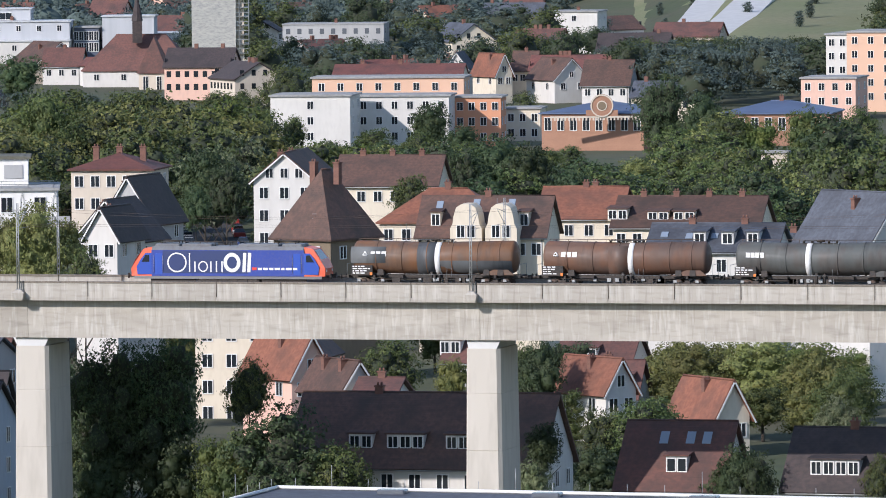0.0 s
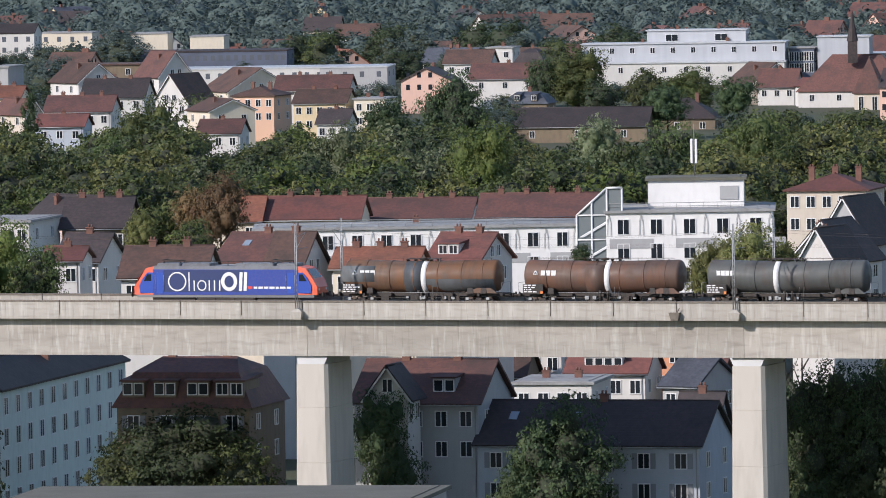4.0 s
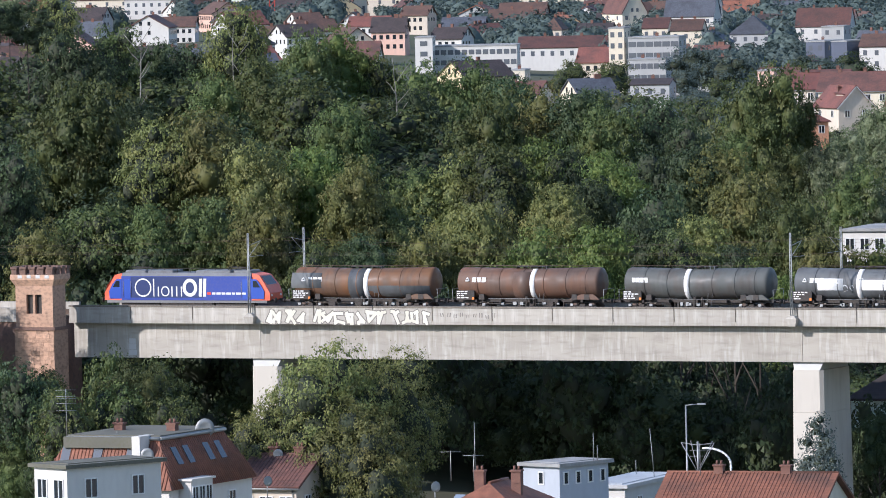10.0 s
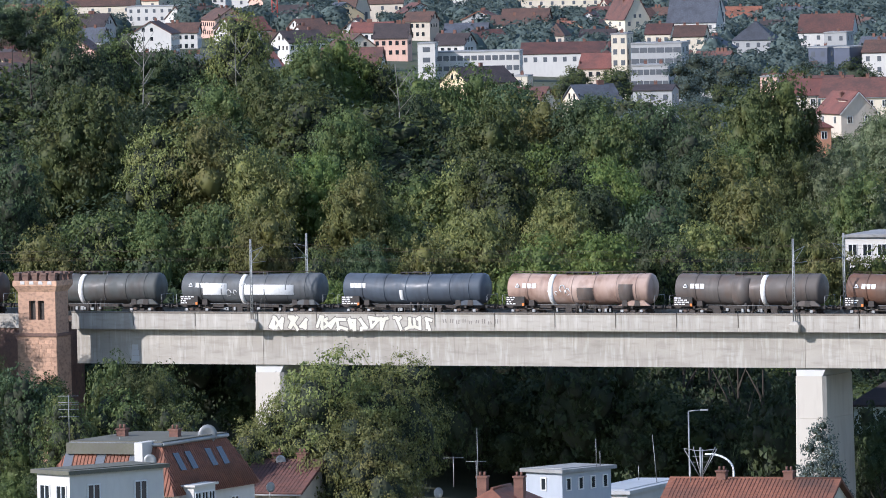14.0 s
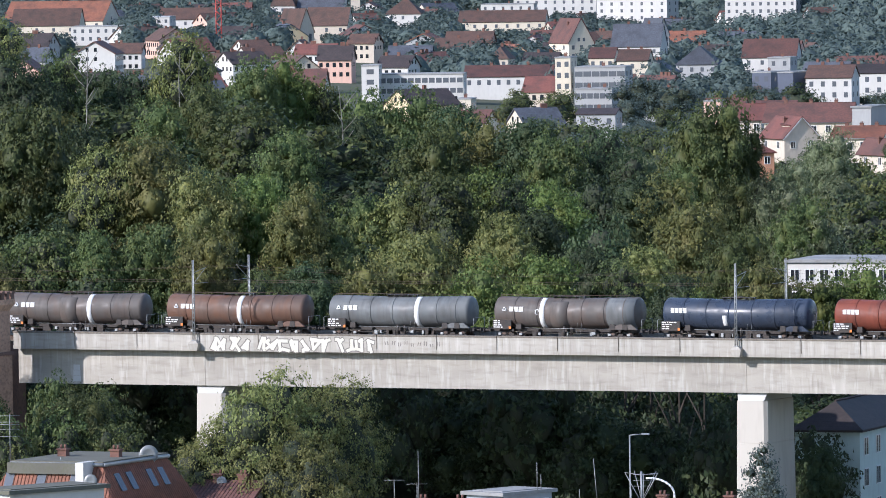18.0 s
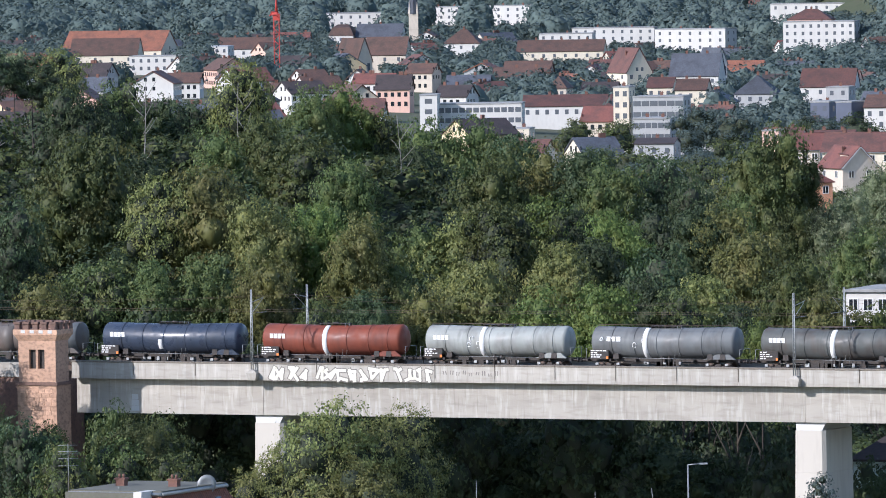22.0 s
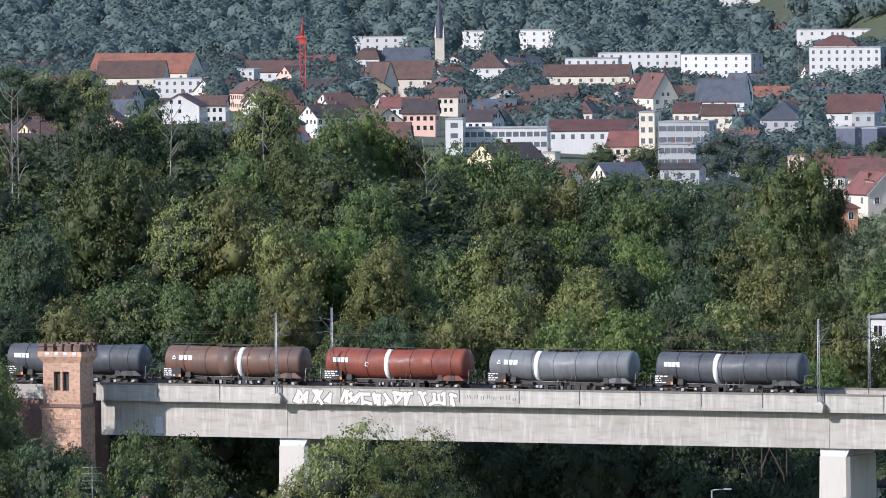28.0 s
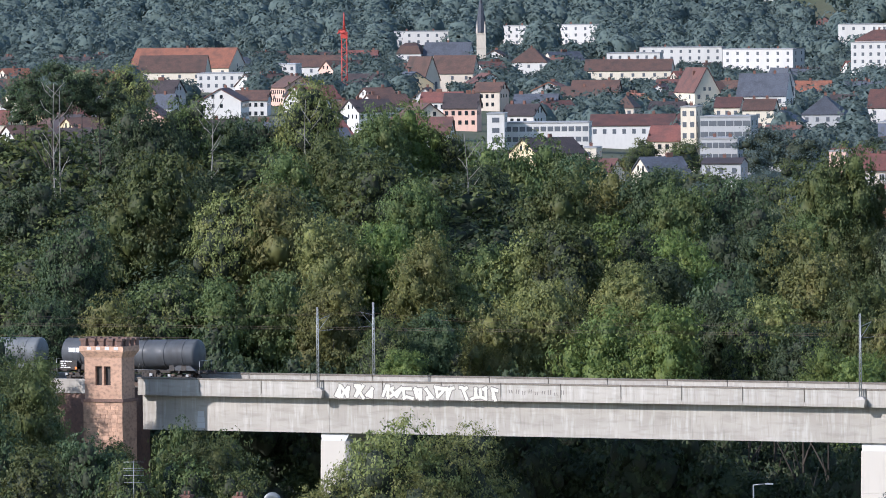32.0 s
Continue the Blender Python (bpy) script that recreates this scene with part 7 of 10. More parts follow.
house(-1379.2, 2942.8, 19.1, 33.5, 14.0, 16.4, 20.7, 'gx', 'cream', 'brown', cols=8, rows=1, group='houses of the far town', chimneys=3, far=True)
house(-1478.7, 3061.6, 15.8, 14.8, 14.0, 17.9, 23.5, 'hip', 'white', 'brown', cols=3, rows=1, group='houses of the far town', chimneys=1, far=True)
house(-1104.3, 2353.8, 15.1, 5.8, 12.0, 15.3, 19.0, 'hip', 'beige', 'brown', cols=2, rows=1, group='houses of the far town', chimneys=1, far=True)
house(-1631.2, 3652.3, 18.1, 19.5, 14.0, 42.2, 42.5, 'flat', 'white', 'grey', cols=6, rows=0, group='houses of the far town', chimneys=2, far=True)
house(-1614.3, 3659.8, 13.8, 15.0, 12.0, 36.0, 40.2, 'hip', 'white', 'redbrown', cols=4, rows=0, group='houses of the far town', chimneys=2, far=True)
house(-1601.3, 3665.5, 13.6, 8.7, 12.0, 36.8, 41.1, 'hip', 'cream', 'brown', cols=3, rows=0, group='houses of the far town', chimneys=1, far=True)
house(-1552.9, 3522.9, 13.8, 8.9, 12.0, 27.4, 30.9, 'hip', 'pink', 'redbrown', cols=3, rows=0, group='houses of the far town', chimneys=0, far=True)
house(-970.0, 2249.8, 15.3, 9.6, 12.0, 13.1, 13.4, 'flat', 'slate', 'grey', cols=2, rows=2, group='houses of the far town', chimneys=1, far=True)
house(-821.4, 1878.3, 15.6, 9.8, 12.0, 13.1, 15.7, 'gx', 'cream', 'redbrown', cols=5, rows=1, group='houses of the far town', chimneys=2, far=True)
house(-806.6, 1873.8, 15.3, 10.7, 12.0, 12.9, 15.2, 'gx', 'white', 'redbrown', cols=5, rows=1, group='houses of the far town', chimneys=2, far=True)
house(-1557.0, 3022.6, 17.2, 21.8, 14.0, 16.9, 21.4, 'gx', 'white', 'brown', cols=5, rows=1, group='houses of the far town', chimneys=2, far=True)
house(-1543.5, 2973.2, 17.4, 8.9, 14.0, 18.7, 19.0, 'flat', 'white', 'metal', cols=3, rows=1, group='houses of the far town', chimneys=0, far=True)


def more_roofs():
    """The rest of the far town: row upon row of small roofs, too many to count, as one mesh."""
    rnd = random.Random(77)
    walls, roofs = ("white", "cream", "beige", "pink", "grey", "yellow"), ("redbrown", "brown", "red", "dark", "slate", "orange")
    bm = bmesh.new()
    r = 1690
    while r < 3600:
        b = 10.8 + rnd.uniform(0, 0.5)
        while b < 29.6:
            x, y = polar(b, r + rnd.uniform(-25, 25))
            b += math.degrees(rnd.uniform(14, 30) / r)
            last = 2250 + 520 * ss(12.6, 14.2, b) + 850 * ss(21.8, 24.2, b)
            if (22.3 < b and r < 1850) or (b < 13.8 and r > 1840) or r > last or rnd.random() < 0.52 or not free(x, y, 8):
                continue
            w, d, g = rnd.uniform(4.5, 8.5), rnd.uniform(4.5, 6.5), ground(x, y) - 0.6
            e = g + rnd.uniform(5.0, 8.5)
            t = e + rnd.uniform(2.6, 4.2)
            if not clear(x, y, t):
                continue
            wi, ri = rnd.choice((0, 0, 0, 1, 2, 3, 4, 5)), 6 + rnd.choice((0, 0, 1, 1, 1, 2, 3, 3, 4, 5))
            TAKEN.append((x, y, 6))
            turn = Matrix.Translation((x, y, 0)) @ Matrix.Rotation(radians(b - rnd.choice((-35, -25, 8, 12, 20, 70, 100))), 4, "Z")
            v = [bm.verts.new(turn @ Vector(p)) for p in ((-w, -d, g), (w, -d, g), (w, d, g), (-w, d, g), (-w, -d, e), (w, -d, e), (w, d, e), (-w, d, e), (w, 0, t), (-w, 0, t))]
            for q in ((0, 1, 5, 4), (1, 2, 6, 8, 5), (2, 3, 7, 6), (3, 0, 4, 9, 7)):
                bm.faces.new([v[i] for i in q]).material_index = wi
            for s in (-1, 1):
                a = [Vector(p) for p in ((-w - 0.4, s * (d + 0.4), e - 0.3), (w + 0.4, s * (d + 0.4), e - 0.3), (w + 0.4, 0, t + 0.05), (-w - 0.4, 0, t + 0.05))]
                lo, hi = [bm.verts.new(turn @ p) for p in a], [bm.verts.new(turn @ (p + Vector((0, 0, 0.3)))) for p in a]
                for q in (lo, hi, *[(lo[i], lo[(i + 1) % 4], hi[(i + 1) % 4], hi[i]) for i in range(4)]):
                    bm.faces.new(q).material_index = ri
            for i in range(rnd.randint(1, 3)):
                cx = rnd.uniform(-w, w) * 0.8
                c = [turn @ Vector((cx + i2 * 0.4, j2 * 0.35, z)) for z in (e, t + 1.2) for i2, j2 in ((-1, -1), (1, -1), (1, 1), (-1, 1))]
                hexa(bm, c, 12)
            for s in (-1, 1):
                for k in range(int(w)):
                    for z in (e - 2.2, e - 5.0):
                        px = -w + 1.0 + 2 * k
                        c = [turn @ Vector((px + i2, s * (d + j2), z2)) for z2 in (z, z + 1.3) for i2, j2 in ((-0.5, -0.02), (0.5, -0.02), (0.5, 0.04), (-0.5, 0.04))]
                        hexa(bm, c, 13)
                        c = [turn @ Vector((s * (w + j2), -d + 1.6 + 2.6 * (k % 4) + i2, z2)) for z2 in (z + 2.9, z + 4.1) for i2, j2 in ((-0.45, -0.02), (0.45, -0.02), (0.45, 0.04), (-0.45, 0.04))]
                        if k < 3:
                            hexa(bm, c, 13)
        r += rnd.uniform(70, 105)
    bmesh.ops.recalc_face_normals(bm, faces=bm.faces)
    o = part("far_roofs", bm, [WALLS[k] for k in walls] + [ROOFS[k] for k in roofs] + [BRICK_CHIMNEY, GLASS], None)
    tagged(o, "crowded small houses of the far town", "houses", kind="stuff")


more_roofs()



# ---- the sandstone tower and the bridge end ----
def bridge_tower():
    o = thing("bridge_tower", pose(-392.6, FACE - 7.2, 0.27), "small red sandstone tower with battlements at the bridge end", "tower")
    W, D, g = 2.04, 2.6, ground(-395, FACE) - 1.5
    bm = bmesh.new()
    box(bm, -W - 0.12, W + 0.12, -0.12, D + 0.12, g, 22.7)
    part("base", bm, SANDSTONE, o, "rough sandstone plinth")
    bm = bmesh.new()
    box(bm, -W - 0.3, W + 0.3, -0.3, D + 0.3, 22.702, 23.0)
    part("ledge", bm, SANDSTONE_DARK, o, "sooty stone ledge")
    bm = bmesh.new()
    for x0, x1 in ((-W, -0.86), (-0.14, 0.10), (0.82, W)):
        box(bm, x0, x1, 0, 0.5, 24.3, 26.15)
    box(bm, -W, W, 0, 0.5, 23.002, 24.298)
    box(bm, -W, W, 0, 0.5, 26.152, 27.0)
    box(bm, -W, W, 0.502, D, 23.002, 27.0)
    part("shaft", bm, SANDSTONE, o, "smooth ashlar shaft")
    for x in (-0.50, 0.46):
        bm = bmesh.new()
        box(bm, x - 0.36, x + 0.36, 0.38, 0.5, 24.3, 26.15)
        part("window_opening", bm, BLACK, o, "dark narrow window")
    bm = bmesh.new()
    hexa(bm, [(-W, 0, 27.002), (W, 0, 27.002), (W, D, 27.002), (-W, D, 27.002), (-W - 0.35, -0.35, 27.6), (W + 0.35, -0.35, 27.6), (W + 0.35, D + 0.35, 27.6), (-W - 0.35, D + 0.35, 27.6)])
    box(bm, -W - 0.37, W + 0.37, -0.37, D + 0.37, 27.602, 28.1)
    part("crown", bm, SANDSTONE, o, "corbelled crown")
    spots = [(-W - 0.37 + 0.44 + i * 0.99, -0.37) for i in range(5)] + [(W + 0.01, -0.37 + 1.0 + i * 1.0) for i in range(3)] + [(-W - 0.37 + 0.44 + i * 0.99, D - 0.09) for i in range(5)] + [(-W - 0.37, -0.37 + 1.0 + i * 1.0) for i in range(3)]
    for i, (x, y) in enumerate(spots):
        bm = bmesh.new()
        front = i < 5 or 8 <= i < 13
        if front:
            soft_box(bm, x - 0.29, x + 0.29, y, y + 0.45, 28.102, 28.62, 0.04)
            box(bm, x - 0.36, x + 0.36, y - 0.08, y + 0.53, 28.622, 28.86)
        else:
            soft_box(bm, x, x + 0.36, y - 0.29, y + 0.29, 28.102, 28.62, 0.04)
            box(bm, x - 0.06, x + 0.42, y - 0.36, y + 0.36, 28.622, 28.86)
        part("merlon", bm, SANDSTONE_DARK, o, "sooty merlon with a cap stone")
    for i in range(4):
        bm = bmesh.new()
        box(bm, -1.55 + i * 0.99, -1.1 + i * 0.99, -0.40, -0.36, 27.75, 28.05)
        part("pale_stone", bm, CONCRETE_PALE, o, "pale inset stone")
    # stone courses on the front and the east side
    rnd = random.Random(5)
    k = 0
    for z in np.arange(19.0, 22.4, 0.42):
        x = -W - 0.12 + rnd.uniform(0, 0.4)
        while x < W - 0.4:
            l = rnd.uniform(0.55, 1.0)
            bm = bmesh.new()
            box(bm, x + 0.012, min(W + 0.1, x + l) - 0.012, -0.14 - rnd.uniform(0, 0.02), -0.118, z + 0.012, z + 0.408)
            part("stone", bm, SANDSTONE, o)
            x += l
    east, north = -4.95, 5.0  # the old abutment stands behind the tower
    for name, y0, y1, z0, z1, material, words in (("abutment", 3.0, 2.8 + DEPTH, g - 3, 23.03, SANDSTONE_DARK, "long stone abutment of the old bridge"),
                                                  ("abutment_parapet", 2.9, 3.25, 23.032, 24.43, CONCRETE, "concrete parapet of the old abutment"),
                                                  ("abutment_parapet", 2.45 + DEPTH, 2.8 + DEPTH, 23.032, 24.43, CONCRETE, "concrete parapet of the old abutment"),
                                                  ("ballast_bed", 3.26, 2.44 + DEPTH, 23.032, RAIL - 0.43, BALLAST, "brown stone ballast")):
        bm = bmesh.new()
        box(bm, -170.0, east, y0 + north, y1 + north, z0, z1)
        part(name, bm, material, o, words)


bridge_tower()


def graffiti():
    o = thing("graffiti", pose(0, FACE, 0), "cream and black painted graffiti along the concrete parapet", "graffiti")
    rnd = random.Random(21)
    grey = surface("spray_grey", (0.17, 0.155, 0.14), (0.25, 0.23, 0.20), 0.9, 0, 1.0, 4.0)
    cream = surface("spray_cream", (0.70, 0.67, 0.56), (0.58, 0.55, 0.45), 0.9, 0, 0.6, 4.0)
    def stroke(bm, p0, p1, t, y):
        dx, dz = p1[0] - p0[0], p1[1] - p0[1]
        n = math.hypot(dx, dz) or 1
        ux, uz, ex, ez = -dz / n * t, dx / n * t, dx / n * t * 0.7, dz / n * t * 0.7
        p = [(p0[0] - ex + ux, p0[1] - ez + uz), (p0[0] - ex - ux, p0[1] - ez - uz), (p1[0] + ex - ux, p1[1] + ez - uz), (p1[0] + ex + ux, p1[1] + ez + uz)]
        v = [bm.verts.new((q[0], y, q[1])) for q in p] + [bm.verts.new((q[0], y + 0.006, q[1])) for q in p]
        for f in ((0, 1, 2, 3), (0, 4, 5, 1), (1, 5, 6, 2), (2, 6, 7, 3), (3, 7, 4, 0)):
            bm.faces.new([v[i] for i in f])

    x = -371.4
    while x < -354.2:
        w = rnd.uniform(0.85, 1.35)
        z0, h = 23.38 + rnd.uniform(-0.08, 0.08), rnd.uniform(0.95, 1.2)
        knots = [(rnd.uniform(0, 1), rnd.choice((0, 0.15, 0.85, 1))) for q in range(5)]
        marks = [(*p, *q) for p, q in zip(knots, knots[1:])]
        dark, pale = bmesh.new(), bmesh.new()
        for j, (a, c, b, d) in enumerate(marks):
            p0, p1 = (x + a * w + rnd.uniform(-0.08, 0.08), z0 + c * h), (x + b * w + rnd.uniform(-0.08, 0.08), z0 + d * h)
            stroke(dark, p0, p1, 0.25, -0.008 - 0.0004 * j)
            stroke(pale, p0, p1, 0.145, -0.016 - 0.0004 * j)
        for bm in (dark, pale):
            bmesh.ops.recalc_face_normals(bm, faces=bm.faces)
        out = part("mark", dark, grey, o, "grey sprayed outline")
        part("fill", pale, cream, out, "cream sprayed fill")
        x += w + 0.08
    for k in range(9):
        bm = bmesh.new()
        blocks(bm, -352.4 + k * 0.68, 23.95 + rnd.uniform(-0.1, 0.1), -0.012, (rnd.uniform(0.06, 0.1), rnd.uniform(0.06, 0.12)), rnd.uniform(0.3, 0.5), 0.16, rnd.uniform(-0.1, 0.1))
        part("scrawl", bm, grey, o)
    # pale rectangle of three thin sheets on the girder's face
    p = thing("pale_patch", pose(-386.3, FACE + WEB, 20.1), "pale upright patch on the concrete girder", "paint patch")
    bm = bmesh.new()
    for i in range(3):
        box(bm, -0.42 + 0.02 * i, 0.42 - 0.05 * i, -0.012, -0.004, 0.55 * i, 0.55 * i + 0.52)
    part("paint", bm, CONCRETE_PALE, p)


graffiti()
b_ = thing("mast_bracket", pose(-237.2, FACE, 0), "spare weathered concrete bracket on the parapet", "bracket")
bm_ = bmesh.new()
hexa(bm_, [(-0.3, -0.5, TOP - 1.7), (0.35, -0.5, TOP - 1.7), (0.35, -0.005, TOP - 1.7), (-0.3, -0.005, TOP - 1.7), (-0.5, -0.6, TOP - 1.0), (0.5, -0.6, TOP - 1.0), (0.5, -0.005, TOP - 1.0), (-0.5, -0.005, TOP - 1.0)])
tube(bm_, (0.2, -0.3, TOP - 1.0), (0.45, -0.3, TOP - 0.6), 0.05)
part("block", bm_, CONCRETE_DARK, b_)


# ---- the modern white block behind the bridge ----
def modern_block():
    g = "modern white block"
    main = house(-309.2, 950.5, 17.0, 19.6, 16.0, 22.4, 22.7, "flat", "bright", "grey", cols=5, rows=5, ww=1.3, wh=1.7, first=0.8, storey=2.9, side_cols=3, chimneys=0, label="white modern residential block with narrow windows", group=g, category="apartment block")
    house(-310.4, 956.8, 17.0, 11.4, 8.5, 25.9, 26.2, "flat", "bright", "gravel", cols=0, rows=0, side_cols=0, chimneys=0, label="white windowless penthouse on the block's roof", group=g, category="apartment block")
    wing = house(-340.3, 941.2, 19.5, 38.2, 14.0, 20.9, 21.2, "flat", "bright", "grey", cols=11, rows=4, ww=1.2, wh=1.6, first=0.7, side_cols=0, chimneys=1, label="long white wing with roof terrace railings", group=g, category="apartment block")
    for ob, n, w, z in ((main, 5, 19.6, 22.4), (wing, 11, 38.2, 20.9)):
        h = z - ob.matrix_basis.translation.z
        for i in range(n + 1):
            bm = bmesh.new()
            x = -w / 2 + 0.25 + i * (w - 0.5) / n
            for s in (-0.24, 0.24):
                tube(bm, (x + s, -0.10, h - 2.6), (x + s * 0.8, -0.10, h - 1.0), 0.03, None, 4)
                tube(bm, (x + s * 0.8, -0.10, h - 1.0), (x, -0.10, h - 0.2), 0.03, None, 4)
            part("facade_arch", bm, MAST, ob, "thin steel arch on the wall")
        for i in range(n):
            if i % 2 == 0:
                bm = bmesh.new()
                x = -w / 2 + w * (i + 0.5) / n
                box(bm, x - w / n * 0.42, x + w / n * 0.9, -0.06, -0.002, h - 4.2, h - 3.05)
                part("grey_panel", bm, WALLS["grey"], ob, "pale grey facade panel")
        bm = bmesh.new()
        for z2 in (0.75, 1.15):
            tube(bm, (-w / 2 + 0.3, 0.3, h + z2), (w / 2 - 0.3, 0.3, h + z2), 0.035, None, 5)
        for i in range(int(w / 1.6)):
            tube(bm, (-w / 2 + 0.3 + i * 1.6, 0.3, h + 0.3), (-w / 2 + 0.3 + i * 1.6, 0.3, h + 1.15), 0.03, None, 4)
        part("railing", bm, MAST, ob)
    o = thing("glass_stair", pose(-319.4, 947.4, 8.0, 0, 0, 18), "glazed staircase with a slanted white steel frame", "staircase", g)
    bm = bmesh.new()
    box(bm, -2.7, 2.7, 0.3, 4.0, 0, 14.2)
    hexa(bm, [(-2.7, 0.3, 14.202), (2.7, 0.3, 14.202), (2.7, 4.0, 14.202), (-2.7, 4.0, 14.202), (0.9, 0.3, 17.4), (2.7, 0.3, 17.4), (2.7, 4, 17.4), (0.9, 4, 17.4)])
    part("glazing", bm, glass("stair_glass", (0.20, 0.225, 0.225), 0.1), o)
    for x in (-2.7, -0.9, 0.9, 2.7):
        bm = bmesh.new()
        tube(bm, (x, 0.2, 0), (x, 0.2, 17.4 if x >= 0.9 else 14.2 + (x + 2.7) * 0.89), 0.12, None, 6)
        part("post", bm, FRAME, o)
    for z in (5.5, 8.4, 11.3, 14.2):
        bm = bmesh.new()
        tube(bm, (-2.7, 0.2, z), (2.7, 0.2, z), 0.10, None, 6)
        part("beam", bm, FRAME, o)
        bm = bmesh.new()
        hexa(bm, [(-2.3, 0.12, z - 2.6), (-1.9, 0.12, z - 2.6), (2.3, 0.12, z - 0.2), (1.9, 0.12, z - 0.2), (-2.3, 0.18, z - 2.5), (-1.9, 0.18, z - 2.5), (2.3, 0.18, z - 0.1), (1.9, 0.18, z - 0.1)])
        part("flight", bm, FRAME, o)
    bm = bmesh.new()
    tube(bm, (-2.7, 0.2, 14.2), (0.9, 0.2, 17.4), 0.14, None, 6)
    tube(bm, (0.9, 0.2, 17.4), (2.7, 0.2, 17.4), 0.14, None, 6)
    part("top_rail", bm, FRAME, o)
    a = thing("antenna_mast", pose(-311.8, 960.7, 26.1), "mobile phone mast with white panel aerials", "antenna", g)
    bm = bmesh.new()
    tube(bm, (0, 0, 0), (0, 0, 6.4), 0.07, 0.04, 6)
    part("pole", bm, MAST, a)
    for s in (-0.28, 0.28):
        bm = bmesh.new()
        soft_box(bm, s - 0.14, s + 0.14, -0.2, -0.05, 1.7, 4.6, 0.03)
        part("panel", bm, FRAME, a)
    bm = bmesh.new()
    box(bm, -1.1, 1.1, -0.06, -0.005, 0, 1.6)
    v = thing("wall_vent", pose(-306.6, 957.9, 23.6, 0, 0, 17), "square grey vent in the penthouse wall", "vent", g)
    part("louvre", bm, WALLS["grey"], v)


modern_block()


def curved_gable(x, y, rot):
    """A swept cream gable standing before the brown roof."""
    o = thing("curved_gable", pose(x, y, 0, 0, 0, rot), "curved cream gable with two windows before the roof", "gable", "curved gables")
    bm = bmesh.new()
    prof = [(-1.9, 12.0), (-1.9, 17.4), (-1.6, 18.0), (-1.45, 19.0), (-1.15, 19.9), (-0.55, 20.3), (0.55, 20.3), (1.15, 19.9), (1.45, 19.0), (1.6, 18.0), (1.9, 17.4), (1.9, 12.0)]
    a = [bm.verts.new((px, 0, z)) for px, z in prof]
    b = [bm.verts.new((px, 4.0, z)) for px, z in prof]
    bm.faces.new(a)
    bm.faces.new(b[::-1])
    for i in range(len(prof)):
        bm.faces.new((a[i], b[i], b[(i + 1) % len(prof)], a[(i + 1) % len(prof)]))
    bmesh.ops.recalc_face_normals(bm, faces=bm.faces)
    w = part("wall", bm, WALLS["cream"], o)
    for s in (-0.62, 0.62):
        window(w, 0.85, 1.35, pose(s, 0, 16.4))


curved_gable(-252.9, 965.0, 4.5)
curved_gable(-248.7, 965.3, 4.5)


# ---- far landmarks ----
def scaffold_tower():
    o = thing("church_tower", pose(-534.5, 1824, 3.0, 0, 0, 16), "tall church tower wrapped in scaffolding", "church tower")
    bm = bmesh.new()
    box(bm, -5.2, 5.2, 1.2, 11.6, 0, 40)
    part("shaft", bm, WALLS["beige"], o)
    for k in range(19):
        bm = bmesh.new()
        z = 1.0 + k * 2.05
        box(bm, -6.4, 6.4, 0, 1.1, z, z + 0.14)
        box(bm, -6.4, 6.4, -0.05, 0.02, z + 1.0, z + 1.16)
        box(bm, 5.3, 6.4, 1.1, 12.5, z, z + 0.14)
        box(bm, 6.38, 6.45, 1.1, 12.5, z + 1.0, z + 1.16)
        part("scaffold_deck", bm, MAST, o)
    for x, y in [(-6.3 + i * 2.1, 0.0) for i in range(7)] + [(6.35, 2.1 * i) for i in range(1, 7)]:
        bm = bmesh.new()
        tube(bm, (x, y, 0), (x, y, 40), 0.10, None, 5)
        part("standard", bm, MAST, o)
    bm = bmesh.new()
    box(bm, -6.5, 3.4, -0.16, -0.12, 0.5, 40)
    part("netting", bm, surface("scaffold_net", (0.46, 0.45, 0.40), (0.36, 0.36, 0.33), 0.9, 0, 0.4, 1.2, (1, 1, 3), (0.20, 0.21, 0.22), 0.7), o, "grey dust netting")
    s = thing("church_steeple", pose(-1517.7, 3098, 8.0, 0, 0, 26), "slim dark church steeple above the roofs", "steeple")
    bm = bmesh.new()
    box(bm, -1.9, 1.9, -1.9, 1.9, 0, 21.5)
    for k in range(4):
        box(bm, -2.05, 2.05, -2.05, 2.05, 4.0 + k * 5.6, 4.35 + k * 5.6)
    part("tower", bm, WALLS["beige"], s)
    bm = bmesh.new()
    tube(bm, (0, 0, 21.5), (0, 0, 38), 2.5, 0.08, 8, 0, False)
    part("spire", bm, ROOFS["slate"], s)
    for x in (-1.6, 1.6):
        for y in (-1.6, 1.6):
            bm = bmesh.new()
            tube(bm, (x, y, 21.5), (x, y, 26.5), 0.55, 0.05, 6, 0, False)
            part("pinnacle", bm, WALLS["beige"], s)
    d = thing("church_spire", pose(-562.0, 1850, 14.0, 0, 0, 16), "small pointed ridge turret of the church", "steeple")
    bm = bmesh.new()
    box(bm, -1.1, 1.1, -1.1, 1.1, 0, 5)
    tube(bm, (0, 0, 5), (0, 0, 12), 1.3, 0.05, 8, 0, False)
    part("turret", bm, ROOFS["dark"], d)


scaffold_tower()
CRANE_RED = plain("crane_red", (0.55, 0.07, 0.05))
CRANE_YELLOW = plain("crane_yellow", (0.60, 0.30, 0.05))


